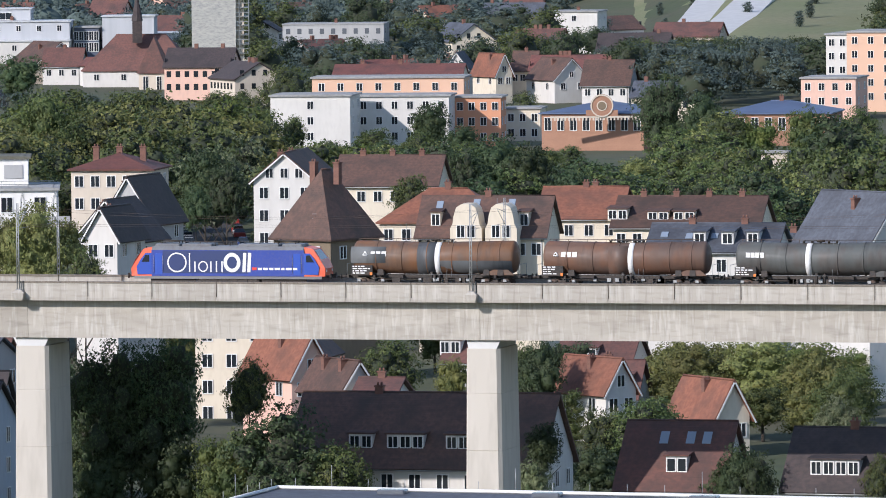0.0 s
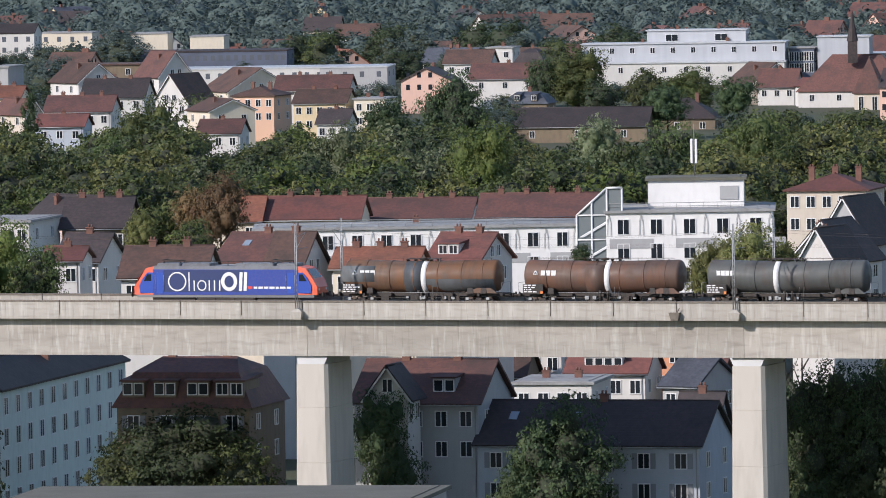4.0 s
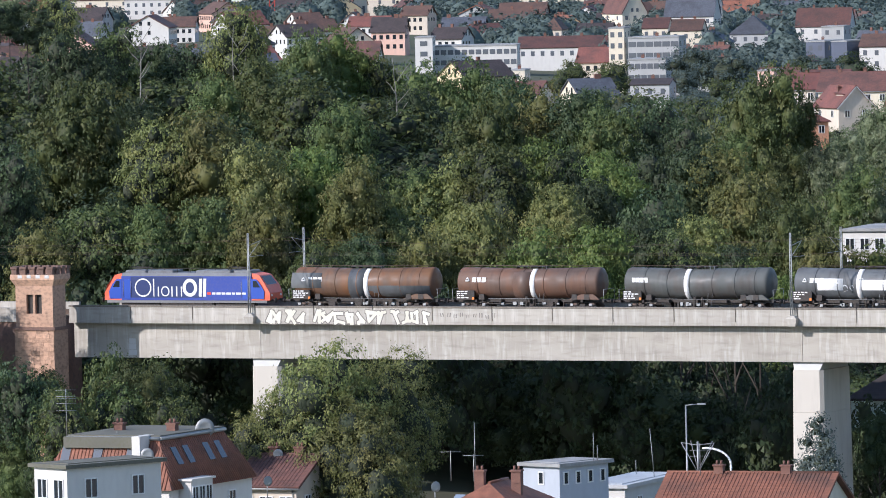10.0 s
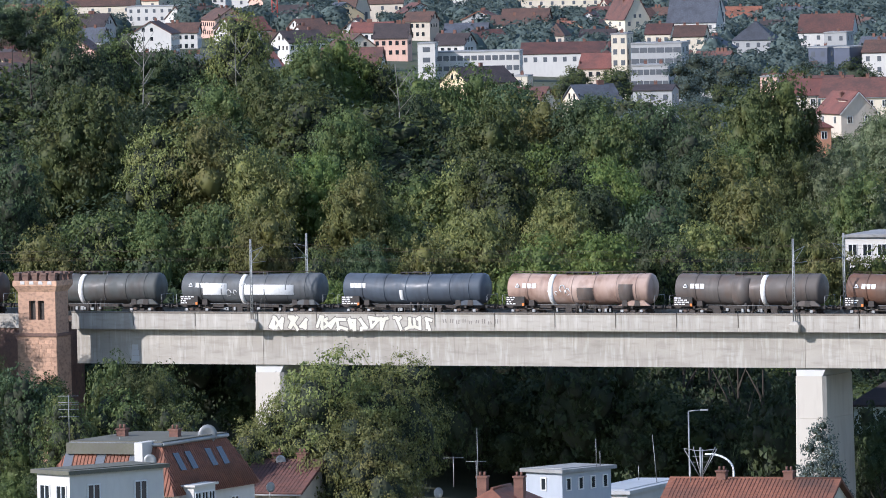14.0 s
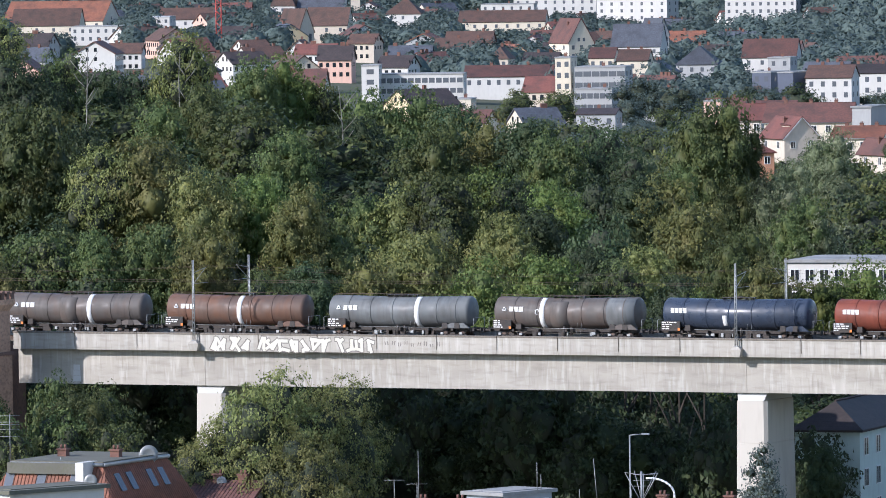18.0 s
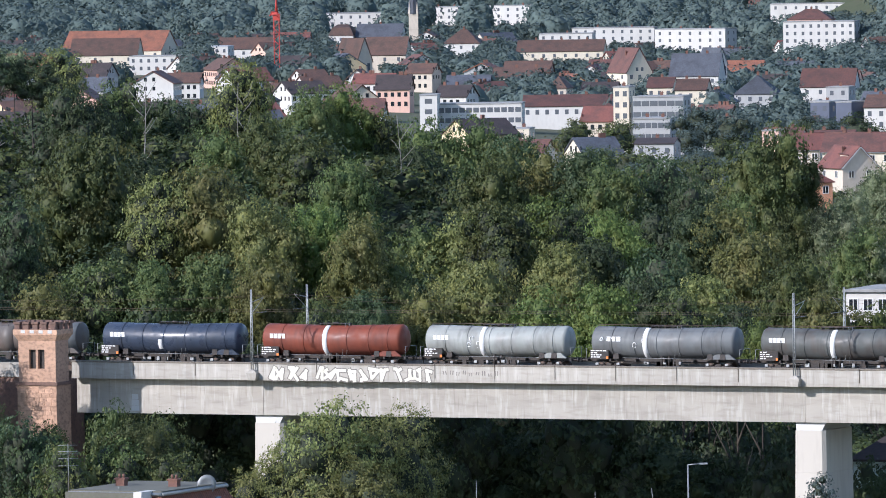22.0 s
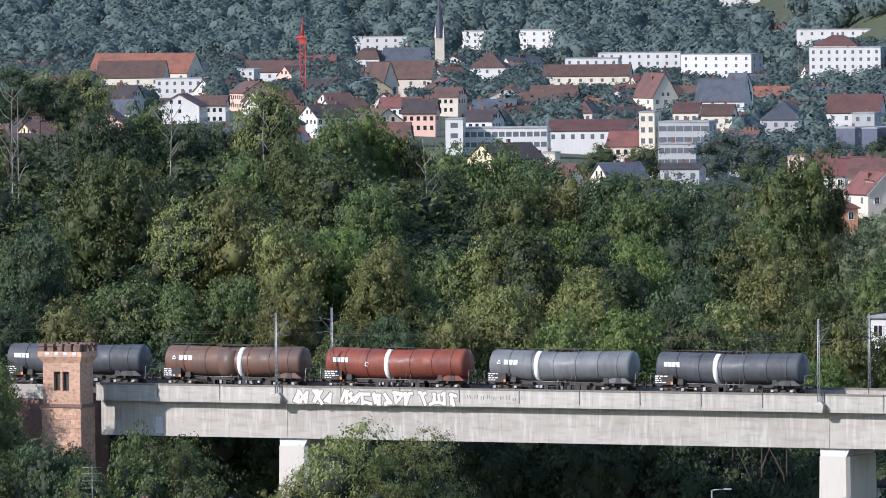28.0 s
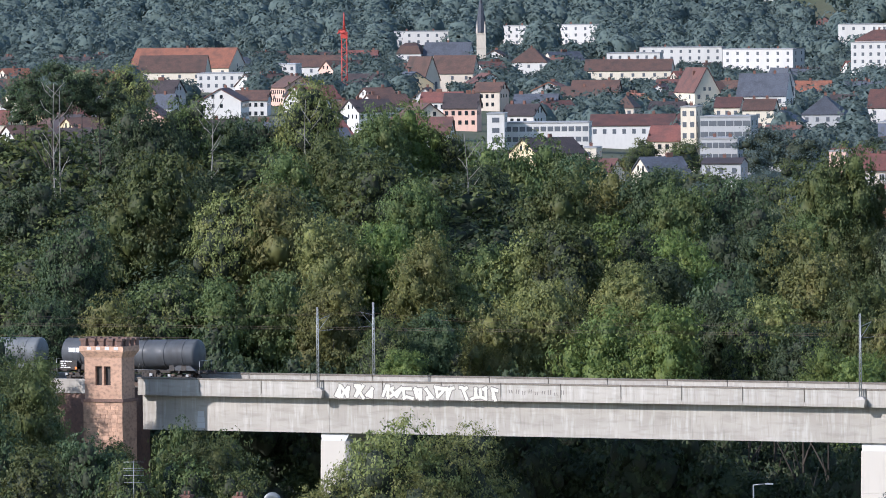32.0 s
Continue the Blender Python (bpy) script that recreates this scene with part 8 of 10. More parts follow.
def crane(x, y, top, mat, label, turn):
    z0 = ground(x, y)
    o = thing("tower_crane", pose(x, y, z0, 0, 0, turn), label, "crane")
    h = top - z0
    bm = bmesh.new()
    for sx in (-0.9, 0.9):
        for sy in (-0.9, 0.9):
            tube(bm, (sx, sy, 0), (sx, sy, h), 0.16, None, 4)
    n = int(h / 2)
    for i in range(n):
        z = i * 2
        k = -1 if i % 2 else 1
        for s in (-0.9, 0.9):
            tube(bm, (-0.9 * k, s, z), (0.9 * k, s, z + 2), 0.09, None, 4)
            tube(bm, (s, -0.9 * k, z), (s, 0.9 * k, z + 2), 0.09, None, 4)
    part("mast", bm, mat, o)
    bm = bmesh.new()
    box(bm, -1.2, 1.2, -1.2, 1.2, h, h + 2.2)
    part("cab", bm, mat, o)
    bm = bmesh.new()
    tube(bm, (0, 0, h + 2), (0, 0, h + 9), 0.8, 0.15, 4)
    part("peak", bm, mat, o)
    bm = bmesh.new()
    for s in (-0.6, 0.6):
        tube(bm, (s, 9, h + 2), (s, -34, h + 2), 0.14, None, 4)
    tube(bm, (0, -34, h + 3.2), (0, 9, h + 3.2), 0.14, None, 4)
    for i in range(20):
        tube(bm, (-0.6, -33 + i * 2, h + 2), (0, -32 + i * 2, h + 3.2), 0.07, None, 4)
        tube(bm, (0.6, -33 + i * 2, h + 2), (0, -32 + i * 2, h + 3.2), 0.07, None, 4)
    part("jib", bm, mat, o)
    bm = bmesh.new()
    box(bm, -1, 1, 6, 9, h + 0.2, h + 2)
    part("counterweight", bm, CONCRETE, o)


crane(-1317.7, 2583, 34, CRANE_RED, "red lattice tower crane above the town", 24)
crane(-1014.0, 2717, 38, CRANE_YELLOW, "yellow lattice tower crane on the far building site", 200)
crane(-967.0, 2734, 40, CRANE_YELLOW, "yellow lattice tower crane on the far building site", 20)


def school_gable():
    o = thing("clock_gable", pose(-365.9, 1494.8, 0, 0, 0, 13), "round brick gable with a pale ringed clock face", "gable")
    bm = bmesh.new()
    box(bm, -2.9, 2.9, -0.3, 0.9, 10.6, 11.7)
    tube(bm, (0, -0.35, 12.5), (0, 0.9, 12.5), 2.1, 2.1, 24, 0, False)
    part("brickwork", bm, WALLS["brick"], o)
    bm = bmesh.new()
    rings = [[bm.verts.new((r * math.cos(radians(k * 15)), y, 12.5 + r * math.sin(radians(k * 15)))) for r, y in ((1.84, -0.352), (1.84, -0.5), (2.08, -0.5), (2.08, -0.352))] for k in range(24)]
    for a, b in zip(rings, rings[1:] + rings[:1]):
        for k in range(3):
            bm.faces.new((a[k], a[k + 1], b[k + 1], b[k]))
    bmesh.ops.recalc_face_normals(bm, faces=bm.faces)
    part("stone_ring", bm, WALLS["beige"], o, "pale stone ring")
    bm = bmesh.new()
    tube(bm, (0, -0.45, 12.5), (0, -0.352, 12.5), 0.95, 0.95, 20, 0, False)
    dial = part("clock_face", bm, WALLS["beige"], o)
    bm = bmesh.new()
    tube(bm, (0, -0.5, 12.5), (0, -0.452, 12.5), 0.75, 0.75, 18, 0, False)
    part("dial_centre", bm, WALLS["brown"], dial, "dark dial centre")
    bm = bmesh.new()
    box(bm, -9.5, 9.5, -0.28, 0.2, 10.3, 10.62)
    for k in range(30):
        box(bm, -9.4 + k * 0.64, -9.1 + k * 0.64, -0.26, 0.1, 9.85, 10.3)
    part("cornice", bm, WALLS["beige"], o, "corbelled brick cornice with a pale coping")


school_gable()


def ramp_road():
    """Concrete ramps on the open slope."""
    o = thing("ramp_road", pose(0, 0, 0), "pale concrete road ramps on the grassy slope", "road", kind="structure")
    for r0, b0, b1, dr in ((2195, 13.42, 12.98, 190), (2195, 13.16, 12.64, 190)):
        bm = bmesh.new()
        prev = None
        for i in range(25):
            f = i / 24
            x, y = polar(b0 + (b1 - b0) * f ** 0.7, r0 + dr * f)
            u = Vector((math.cos(radians(15)), math.sin(radians(15)), 0)) * 5.5
            z = ground(x, y) + 1.2
            row = [bm.verts.new((x - u.x, y - u.y, z)), bm.verts.new((x + u.x, y + u.y, z)), bm.verts.new((x + u.x, y + u.y, z - 2.5)), bm.verts.new((x - u.x, y - u.y, z - 2.5))]
            if prev:
                for k in range(4):
                    bm.faces.new((prev[k], prev[(k + 1) % 4], row[(k + 1) % 4], row[k]))
            prev = row
        bmesh.ops.recalc_face_normals(bm, faces=bm.faces)
        part("ramp", bm, CONCRETE_PALE, o)
    bm = bmesh.new()
    grid = [[bm.verts.new((*polar(b, r), ground(*polar(b, r)) + 0.25)) for b in np.arange(11.4, 14.1, 0.06)] for r in range(2120, 2800, 20)]
    for a, b in zip(grid, grid[1:]):
        for i in range(len(a) - 1):
            bm.faces.new((a[i + 1], a[i], b[i], b[i + 1])).smooth = True
    m = part("meadow", bm, surface("dry_meadow", (0.15, 0.17, 0.075), (0.20, 0.19, 0.10), 1.0, 0, 0.03, 0.6, (1, 1, 1), (0.09, 0.11, 0.05), 0.5), None)
    tagged(m, "open grassy slope above the town", "meadow", kind="structure")
    for b, r in ((13.37, 2185), (13.21, 2180)):
        c = thing("container", pose(*polar(b, r), ground(*polar(b, r)) + 0.5, 0, 0, b), "blue steel site container on the slope", "container", "containers on the slope")
        bm = bmesh.new()
        soft_box(bm, -3, 3, -1.2, 1.2, 0, 3.6, 0.08)
        part("box", bm, LOCO_BLUE, c)
        bm = bmesh.new()
        for k in range(11):
            box(bm, -2.8 + k * 0.54, -2.6 + k * 0.54, -1.26, -1.2, 0.2, 3.4)
        part("ribs", bm, LOCO_BLUE, c)
    rnd = random.Random(3)
    for k in range(14):
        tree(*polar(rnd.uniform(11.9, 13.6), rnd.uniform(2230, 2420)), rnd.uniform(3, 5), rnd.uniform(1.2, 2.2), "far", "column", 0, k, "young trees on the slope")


ramp_road()
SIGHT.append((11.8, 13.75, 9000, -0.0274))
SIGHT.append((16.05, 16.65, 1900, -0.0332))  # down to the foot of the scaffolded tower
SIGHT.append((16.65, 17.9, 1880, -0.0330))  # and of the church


def flat_hall():
    """The long flat-roofed hall before the bridge, its roof edged with a white rail."""
    o = thing("hall", pose(0, 0, 0), "long flat-roofed hall edged with a white rail", "hall", "houses before the bridge")
    top, back = HALL
    (ax, ay), (bx, by), (cx, cy) = back
    bm = bmesh.new()
    n = Vector((bx - cx, by - cy, 0)).normalized().cross(Vector((0, 0, 1))) * 30
    if n.y > 0:
        n = -n
    g = ground(bx, by) - 1
    foot = [(ax, ay), (ax + n.x, ay + n.y), (cx + n.x, cy + n.y), (cx, cy), (bx, by)]
    lo, hi = [bm.verts.new((*p, g)) for p in foot], [bm.verts.new((*p, top - 0.25)) for p in foot]
    for i in range(5):
        bm.faces.new((lo[i], lo[(i + 1) % 5], hi[(i + 1) % 5], hi[i]))
    bm.faces.new(hi)
    bmesh.ops.recalc_face_normals(bm, faces=bm.faces)
    part("body", bm, [ROOFS["slate"]], o, "dark bitumen roof over plain walls")
    for p, q in (((ax, ay), (bx, by)), ((bx, by), (cx, cy))):
        bm = bmesh.new()
        tube(bm, (*p, top - 0.12), (*q, top - 0.12), 0.13, None, 6)
        part("coping", bm, FRAME, o, "white coping")
        m = int(math.dist(p, q) / 2.6)
        for i in range(m):
            f = (i + 0.5) / m
            x, y = p[0] + (q[0] - p[0]) * f, p[1] + (q[1] - p[1]) * f
            bm = bmesh.new()
            tube(bm, (x, y, top - 0.2), (x, y, top + (1.5 if i % 5 == 1 else 0.55)), 0.025, None, 5)
            part("rod", bm, MAST, o)
    for k in range(4):
        f = 0.18 + 0.22 * k
        x, y = bx + (cx - bx) * f + n.x * 0.06, by + (cy - by) * f + n.y * 0.06
        bm = bmesh.new()
        soft_box(bm, x - 1.0, x + 1.0, y - 0.6, y + 0.6, top - 0.3, top + 0.06, 0.1)
        part("roof_light", bm, PALE_GLASS, o)


flat_hall()


def parked_car(x, y, turn, paint):
    """A parked car, 4.2 m long."""
    o = thing("car", pose(x, y, ground(x, y), 0, 0, turn), f"{paint.name.replace('_', ' ')} car parked in the street", "car", "parked cars")
    bm = bmesh.new()
    soft_box(bm, -2.1, 2.1, -0.85, 0.85, 0.3, 0.92, 0.14)
    part("body", bm, paint, o)
    bm = bmesh.new()
    hexa(bm, [(-1.3, -0.78, 0.9), (0.9, -0.78, 0.9), (0.9, 0.78, 0.9), (-1.3, 0.78, 0.9), (-0.95, -0.62, 1.45), (0.35, -0.62, 1.45), (0.35, 0.62, 1.45), (-0.95, 0.62, 1.45)])
    part("cabin", bm, GLASS, o, "dark glazed cabin")
    bm = bmesh.new()
    box(bm, -0.9, 0.3, -0.6, 0.6, 1.452, 1.49)
    part("roof", bm, paint, o)
    for i in (-1.3, 1.3):
        for j in (-0.8, 0.8):
            bm = bmesh.new()
            tube(bm, (i, j - 0.1, 0.31), (i, j + 0.1, 0.31), 0.31, None, 12)
            part("wheel", bm, BLACK, o)
    for j in (-0.6, 0.6):
        bm = bmesh.new()
        box(bm, 2.06, 2.13, j - 0.16, j + 0.16, 0.62, 0.76)
        part("headlamp", bm, FRAME, o)


def side_street(p, q, w):
    """A narrow asphalt street between the houses, with kerbs and parked cars."""
    p, q = Vector((*p, 0)), Vector((*q, 0))
    u = (q - p).normalized()
    v = Vector((u.y, -u.x, 0))
    bm = bmesh.new()
    rows = []
    for i in range(21):
        c = p + (q - p) * i / 20
        rows.append([bm.verts.new((e.x, e.y, ground(e.x, e.y) + h)) for e, h in ((c - v * w, 0.1), (c + v * w, 0.1), (c + v * w, -1), (c - v * w, -1))])
    for a, b in zip(rows, rows[1:]):
        for k in range(4):
            bm.faces.new((a[k], a[(k + 1) % 4], b[(k + 1) % 4], b[k]))
    bmesh.ops.recalc_face_normals(bm, faces=bm.faces)
    tagged(part("road", bm, surface("asphalt", (0.05, 0.05, 0.052), (0.065, 0.064, 0.062), 0.9, 0, 0.3, 4.0, (1, 1, 1), (0.03, 0.03, 0.03), 0.5), None), "grey asphalt side street between the houses", "road", kind="structure")
    paints = [plain("silver_paint", (0.45, 0.46, 0.48), 0.35, 0.4), plain("white_enamel", (0.75, 0.75, 0.75), 0.3), plain("black_enamel", (0.03, 0.03, 0.035), 0.3), plain("blue_enamel", (0.04, 0.07, 0.2), 0.3), plain("red_enamel", (0.35, 0.04, 0.03), 0.3)]
    rnd = random.Random(12)
    ang = math.degrees(math.atan2(u.y, u.x))
    n = int((q - p).length / 9)
    for i in range(n):
        for s in (-1, 1):
            if rnd.random() < 0.8:
                c = p + u * (5 + 9 * i + rnd.uniform(-1.5, 1.5)) + v * s * (w - 1.1)
                parked_car(c.x, c.y, ang + 180 * (s < 0), rnd.choice(paints))


def aerial_frame(x, y, z0, z1):
    """A rooftop aerial: a mast with spread arms."""
    o = thing("aerial_frame", pose(x, y, 0), "steel rooftop aerial with spread arms", "aerial")
    bm = bmesh.new()
    tube(bm, (0, 0, z0), (0, 0, z1), 0.09, None, 8)
    part("mast", bm, MAST, o)
    for s in (-1, 1):
        bm = bmesh.new()
        tube(bm, (0, 0, z0 + 0.7), (s * 1.5, 0, z1 - 0.1), 0.035, None, 5)
        tube(bm, (s * 1.5, 0, z1 - 0.1), (0, 0, z1 - 0.3), 0.03, None, 5)
        tube(bm, (0, 0, z0 + 0.9), (s * 1.0, 0.8, z1), 0.03, None, 5)
        part("arm", bm, MAST, o)


def bare_trunk(x, y, z1, seed=0):
    """A thin pale trunk with a few bare branches, half grown over."""
    rnd = random.Random(seed)
    o = thing("pale_trunk", pose(x, y, 0), "thin pale tree trunk with bare branches", "tree", "bare trunks on the knoll")
    g = ground(x, y)
    bm = bmesh.new()
    p = Vector((0, 0, g - 0.5))
    n = 7
    for i in range(n):
        q = Vector((p.x + rnd.uniform(-0.25, 0.25), p.y, g + (z1 - g) * (i + 1) / n))
        tube(bm, p, q, 0.13 - 0.014 * i, 0.116 - 0.014 * i, 6)
        p = q
    part("trunk", bm, PALE_BARK, o)
    for i in range(7):
        z = z1 - rnd.uniform(0.3, (z1 - g) * 0.55)
        s = rnd.choice((-1, 1))
        bm = bmesh.new()
        m = Vector((s * rnd.uniform(0.5, 1.0), rnd.uniform(-0.5, 0.2), z + rnd.uniform(0.6, 1.3)))
        tube(bm, (0, 0, z), m, 0.05, 0.035, 5)
        tube(bm, m, m + Vector((s * rnd.uniform(0.3, 1.0), 0, rnd.uniform(0.5, 1.4))), 0.05, 0.02, 5)
        part("branch", bm, PALE_BARK, o)


PALE_BARK = surface("pale_bark", (0.26, 0.25, 0.22), (0.16, 0.15, 0.13), 0.9, 0, 1.0, 5.0)


def arched_pole(x, y, z0, w, h):
    """A bent pipe that rises and bows over to one side."""
    o = thing("arched_pole", pose(x, y, 0), "pale bent pipe arching over the roofs", "pole")
    bm = bmesh.new()
    pts = [Vector((w * math.cos(a), 0, z0 + h * 0.55 + h * 0.45 * math.sin(a))) for a in np.linspace(0, math.pi * 0.55, 9)]
    pts = [Vector((w, 0, z0))] + pts
    for p, q in zip(pts, pts[1:]):
        tube(bm, p, q, 0.09, None, 7)
    part("pipe", bm, FRAME, o)




# ---- roof and street furniture before the bridge ----
def street_lamp(x, y, top, arm):
    z = ground(x, y)
    o = thing("street_lamp", pose(x, y, z, 0, 0, 24), "slim grey street lamp with an angled arm", "street lamp")
    bm = bmesh.new()
    tube(bm, (0, 0, 0), (0, 0, top - z), 0.09, 0.06, 8)
    part("pole", bm, MAST, o)
    bm = bmesh.new()
    tube(bm, (0, 0, top - z), (arm, 0, top - z + 0.1), 0.05, 0.04, 6)
    soft_box(bm, arm - 0.2, arm + 0.5, -0.12, 0.12, top - z + 0.02, top - z + 0.16, 0.03)
    part("head", bm, MAST, o)


street_lamp(-296.9, 658.1, 20.5, 1.2)


def whip(x, y, z0, z1, label="thin roof aerial pole", bars=0, lean=0.0):
    o = thing("roof_aerial", pose(x, y, z0, 0, 0, 24), label, "aerial", "aerials on the roofs")
    bm = bmesh.new()
    tube(bm, (0, 0, 0), (lean, 0, z1 - z0), 0.035, 0.025, 5)
    part("pole", bm, MAST, o)
    for i in range(bars):
        bm = bmesh.new()
        zz = (z1 - z0) * (1 - 0.18 * i) - 0.1
        tube(bm, (-0.8, 0, zz), (0.8, 0, zz), 0.02, None, 4)
        for k in range(5):
            tube(bm, (-0.7 + 0.35 * k, -0.3, zz), (-0.7 + 0.35 * k, 0.3, zz), 0.012, None, 4)
        part("antenna", bm, MAST, o)


def dish(x, y, z, r, turn):
    o = thing("satellite_dish", pose(x, y, z, 0, 0, turn), "grey satellite dish on a roof", "satellite dish", "dishes on the roofs")
    bm = bmesh.new()
    lathe(bm, [(0.0, 0.05), (-0.06 * r, 0.5 * r), (-0.22 * r, r), (-0.25 * r, r), (-0.10 * r, 0.5 * r), (-0.04, 0.05)], "y", 20, 0, (0, 0, r + 0.3))
    part("reflector", bm, MAST, o)
    bm = bmesh.new()
    tube(bm, (0, 0.02, -0.8), (0, 0.02, r + 0.3), 0.04, None, 6)
    tube(bm, (0, 0, 0.3), (0, -r * 0.9, r + 0.2), 0.02, None, 4)
    part("stand", bm, MAST, o)


side_street((-333.0, 1134.8), (-377.4, 1277.0), 5.0)
# aerials and dishes on the near roofs
# the first two stand in for the trunks of a pine
bare_trunk(-465.6, 839.6, 51.5, 0)
bare_trunk(-463.9, 838.2, 50.7, 1)
bare_trunk(-449.8, 848.1, 49.8, 2)
bare_trunk(-437.0, 888.3, 44.6, 3)
bare_trunk(-451.2, 875.6, 48.8, 4)
aerial_frame(-287.0, 638.4, 15.6, 18.9)
arched_pole(-287.2, 640.6, 15.2, 2.2, 3.0)
whip(-301.6, 626.1, 16.3, 21.2)
whip(-291.1, 626.7, 18.1, 20.4)
whip(-290.8, 626.8, 18.1, 19.4)
whip(-291.2, 638.8, 15.9, 19.9, lean=-0.3)
whip(-275.4, 613.0, 18.1, 20.7, bars=3)
whip(-281.6, 580.3, 20.1, 22.4, bars=1)
whip(-278.7, 578.3, 20.2, 22.3, bars=1)
whip(-314.8, 580.1, 23.1, 26.9, bars=2)
whip(-314.8, 580.1, 23.3, 26.4, bars=3)
whip(-310.4, 580.2, 23.4, 23.6)
whip(-276.3, 612.6, 18.1, 19.4)
whip(-293.4, 640.0, 16.0, 17.2)
whip(-307.2, 584.1, 23.0, 23.4)
whip(-305.9, 584.8, 23.1, 23.8)
dish(-306.2, 586.9, 22.4, 0.75, 40)
dish(-304.6, 574.2, 21.5, 0.50, 30)
dish(-315.7, 618.1, 18.3, 0.42, 20)
dish(-311.5, 607.8, 16.9, 0.42, 60)
dish(-280.5, 575.2, 19.3, 0.42, 60)
whip(-301.0, 953.6, 16.2, 19.2, bars=1)
whip(-260.3, 965.5, 15.7, 18.0)
whip(-258.1, 919.5, 18.6, 21.5, bars=2)
whip(-249.9, 968.3, 16.2, 20.9)


# ---- trees and woods ----
# trees before and below the bridge
tree(-314.6, 625.3, 27.5 - ground(-314.6, 625.3), 7.0, 'olive', 'fine', 20, 0, group='trees by the bridge')
tree(-312.0, 631.1, 26.8 - ground(-312.0, 631.1), 4.9, 'olive', 'fine', 80, 1, group='trees by the bridge')
tree(-318.0, 621.4, 23.5 - ground(-318.0, 621.4), 4.9, 'olive', 'fine', 140, 1, group='trees by the bridge')
tree(-310.0, 620.9, 23.1 - ground(-310.0, 620.9), 5.6, 'olive', 'fine', 200, 0, group='trees by the bridge')
tree(-338.6, 630.9, 27.0 - ground(-338.6, 630.9), 2.6, 'mid', 'column', 0, 0, group='trees by the bridge')
tree(-333.0, 629.3, 26.0 - ground(-333.0, 629.3), 3.6, 'mid', 'round', 10, 1, group='trees by the bridge')
tree(-332.4, 621.7, 24.7 - ground(-332.4, 621.7), 3.8, 'mid', 'round', 60, 2, group='trees by the bridge')
tree(-339.0, 612.4, 26.6 - ground(-339.0, 612.4), 3.3, 'mid', 'fine', 40, 0, group='trees by the bridge')
tree(-336.1, 616.3, 26.1 - ground(-336.1, 616.3), 2.3, 'mid', 'round', 40, 2, group='trees by the bridge')
tree(-333.1, 624.7, 26.1 - ground(-333.1, 624.7), 3.8, 'mid', 'fine', 140, 0, group='trees by the bridge')
tree(-378.3, 670.7, 29.4 - ground(-378.3, 670.7), 5.1, 'mid', 'fine', 140, 1, group='trees by the bridge')
tree(-370.3, 663.7, 26.8 - ground(-370.3, 663.7), 3.0, 'dark', 'round', 140, 1, group='trees by the bridge')
tree(-333.3, 604.2, 21.9 - ground(-333.3, 604.2), 3.5, 'mid', 'fine', 20, 1, group='trees by the bridge')
tree(-326.4, 598.8, 21.0 - ground(-326.4, 598.8), 2.3, 'dark', 'big', 20, 0, group='trees by the bridge')
tree(-342.0, 610.7, 32.1 - ground(-342.0, 610.7), 4.0, 'mid', 'big', 0, 0, group='trees by the bridge')
tree(-332.6, 604.6, 27.5 - ground(-332.6, 604.6), 3.9, 'dark', 'round', 0, 3, group='trees by the bridge')
tree(-340.2, 600.3, 30.6 - ground(-340.2, 600.3), 4.2, 'dark', 'big', 30, 1, group='trees by the bridge')
tree(-326.5, 585.1, 27.5 - ground(-326.5, 585.1), 3.6, 'mid', 'round', 80, 0, group='trees by the bridge')
tree(-318.9, 587.0, 26.4 - ground(-318.9, 587.0), 3.1, 'mid', 'round', 110, 4, group='trees by the bridge')
tree(-321.2, 610.7, 24.3 - ground(-321.2, 610.7), 2.8, 'mid', 'round', 110, 2, group='trees by the bridge')
tree(-281.2, 649.7, 20.3 - ground(-281.2, 649.7), 5.0, 'silver', 'cone', 0, 0, group='trees by the bridge')
tree(-279.2, 647.0, 18.6 - ground(-279.2, 647.0), 3.4, 'silver', 'cone', 50, 1, group='trees by the bridge')
tree(-312.6, 737.1, 14.3 - ground(-312.6, 737.1), 2.7, 'dark', 'round', 0, 2, group='trees by the bridge')
tree(-315.4, 738.7, 11.9 - ground(-315.4, 738.7), 2.7, 'dark', 'round', 40, 3, group='trees by the bridge')
tree(-291.2, 739.5, 14.3 - ground(-291.2, 739.5), 8.0, 'dark', 'big', 0, 0, group='trees by the bridge')
tree(-295.9, 738.3, 12.0 - ground(-295.9, 738.3), 5.0, 'mid', 'round', 0, 1, group='trees by the bridge')
tree(-285.5, 739.4, 11.5 - ground(-285.5, 739.4), 4.5, 'mid', 'round', 0, 2, group='trees by the bridge')
tree(-271.9, 740.9, 15.7 - ground(-271.9, 740.9), 3.1, 'dark', 'round', 0, 4, group='trees by the bridge')
tree(-270.5, 740.0, 12.0 - ground(-270.5, 740.0), 3.3, 'dark', 'round', 70, 1, group='trees by the bridge')
tree(-253.3, 738.8, 15.4 - ground(-253.3, 738.8), 6.1, 'dark', 'big', 40, 1, group='trees by the bridge')
tree(-256.3, 737.4, 10.3 - ground(-256.3, 737.4), 3.6, 'dark', 'round', 40, 1, group='trees by the bridge')
tree(-251.0, 698.3, 7.0, 3.0, 'mid', 'round', 30, 0, group='trees by the bridge')
tree(-254.3, 697.1, 6.0, 2.2, 'mid', 'round', 30, 3, group='trees by the bridge')
tree(-249.7, 701.9, 6.0, 2.0, 'olive', 'round', 90, 2, group='trees by the bridge')
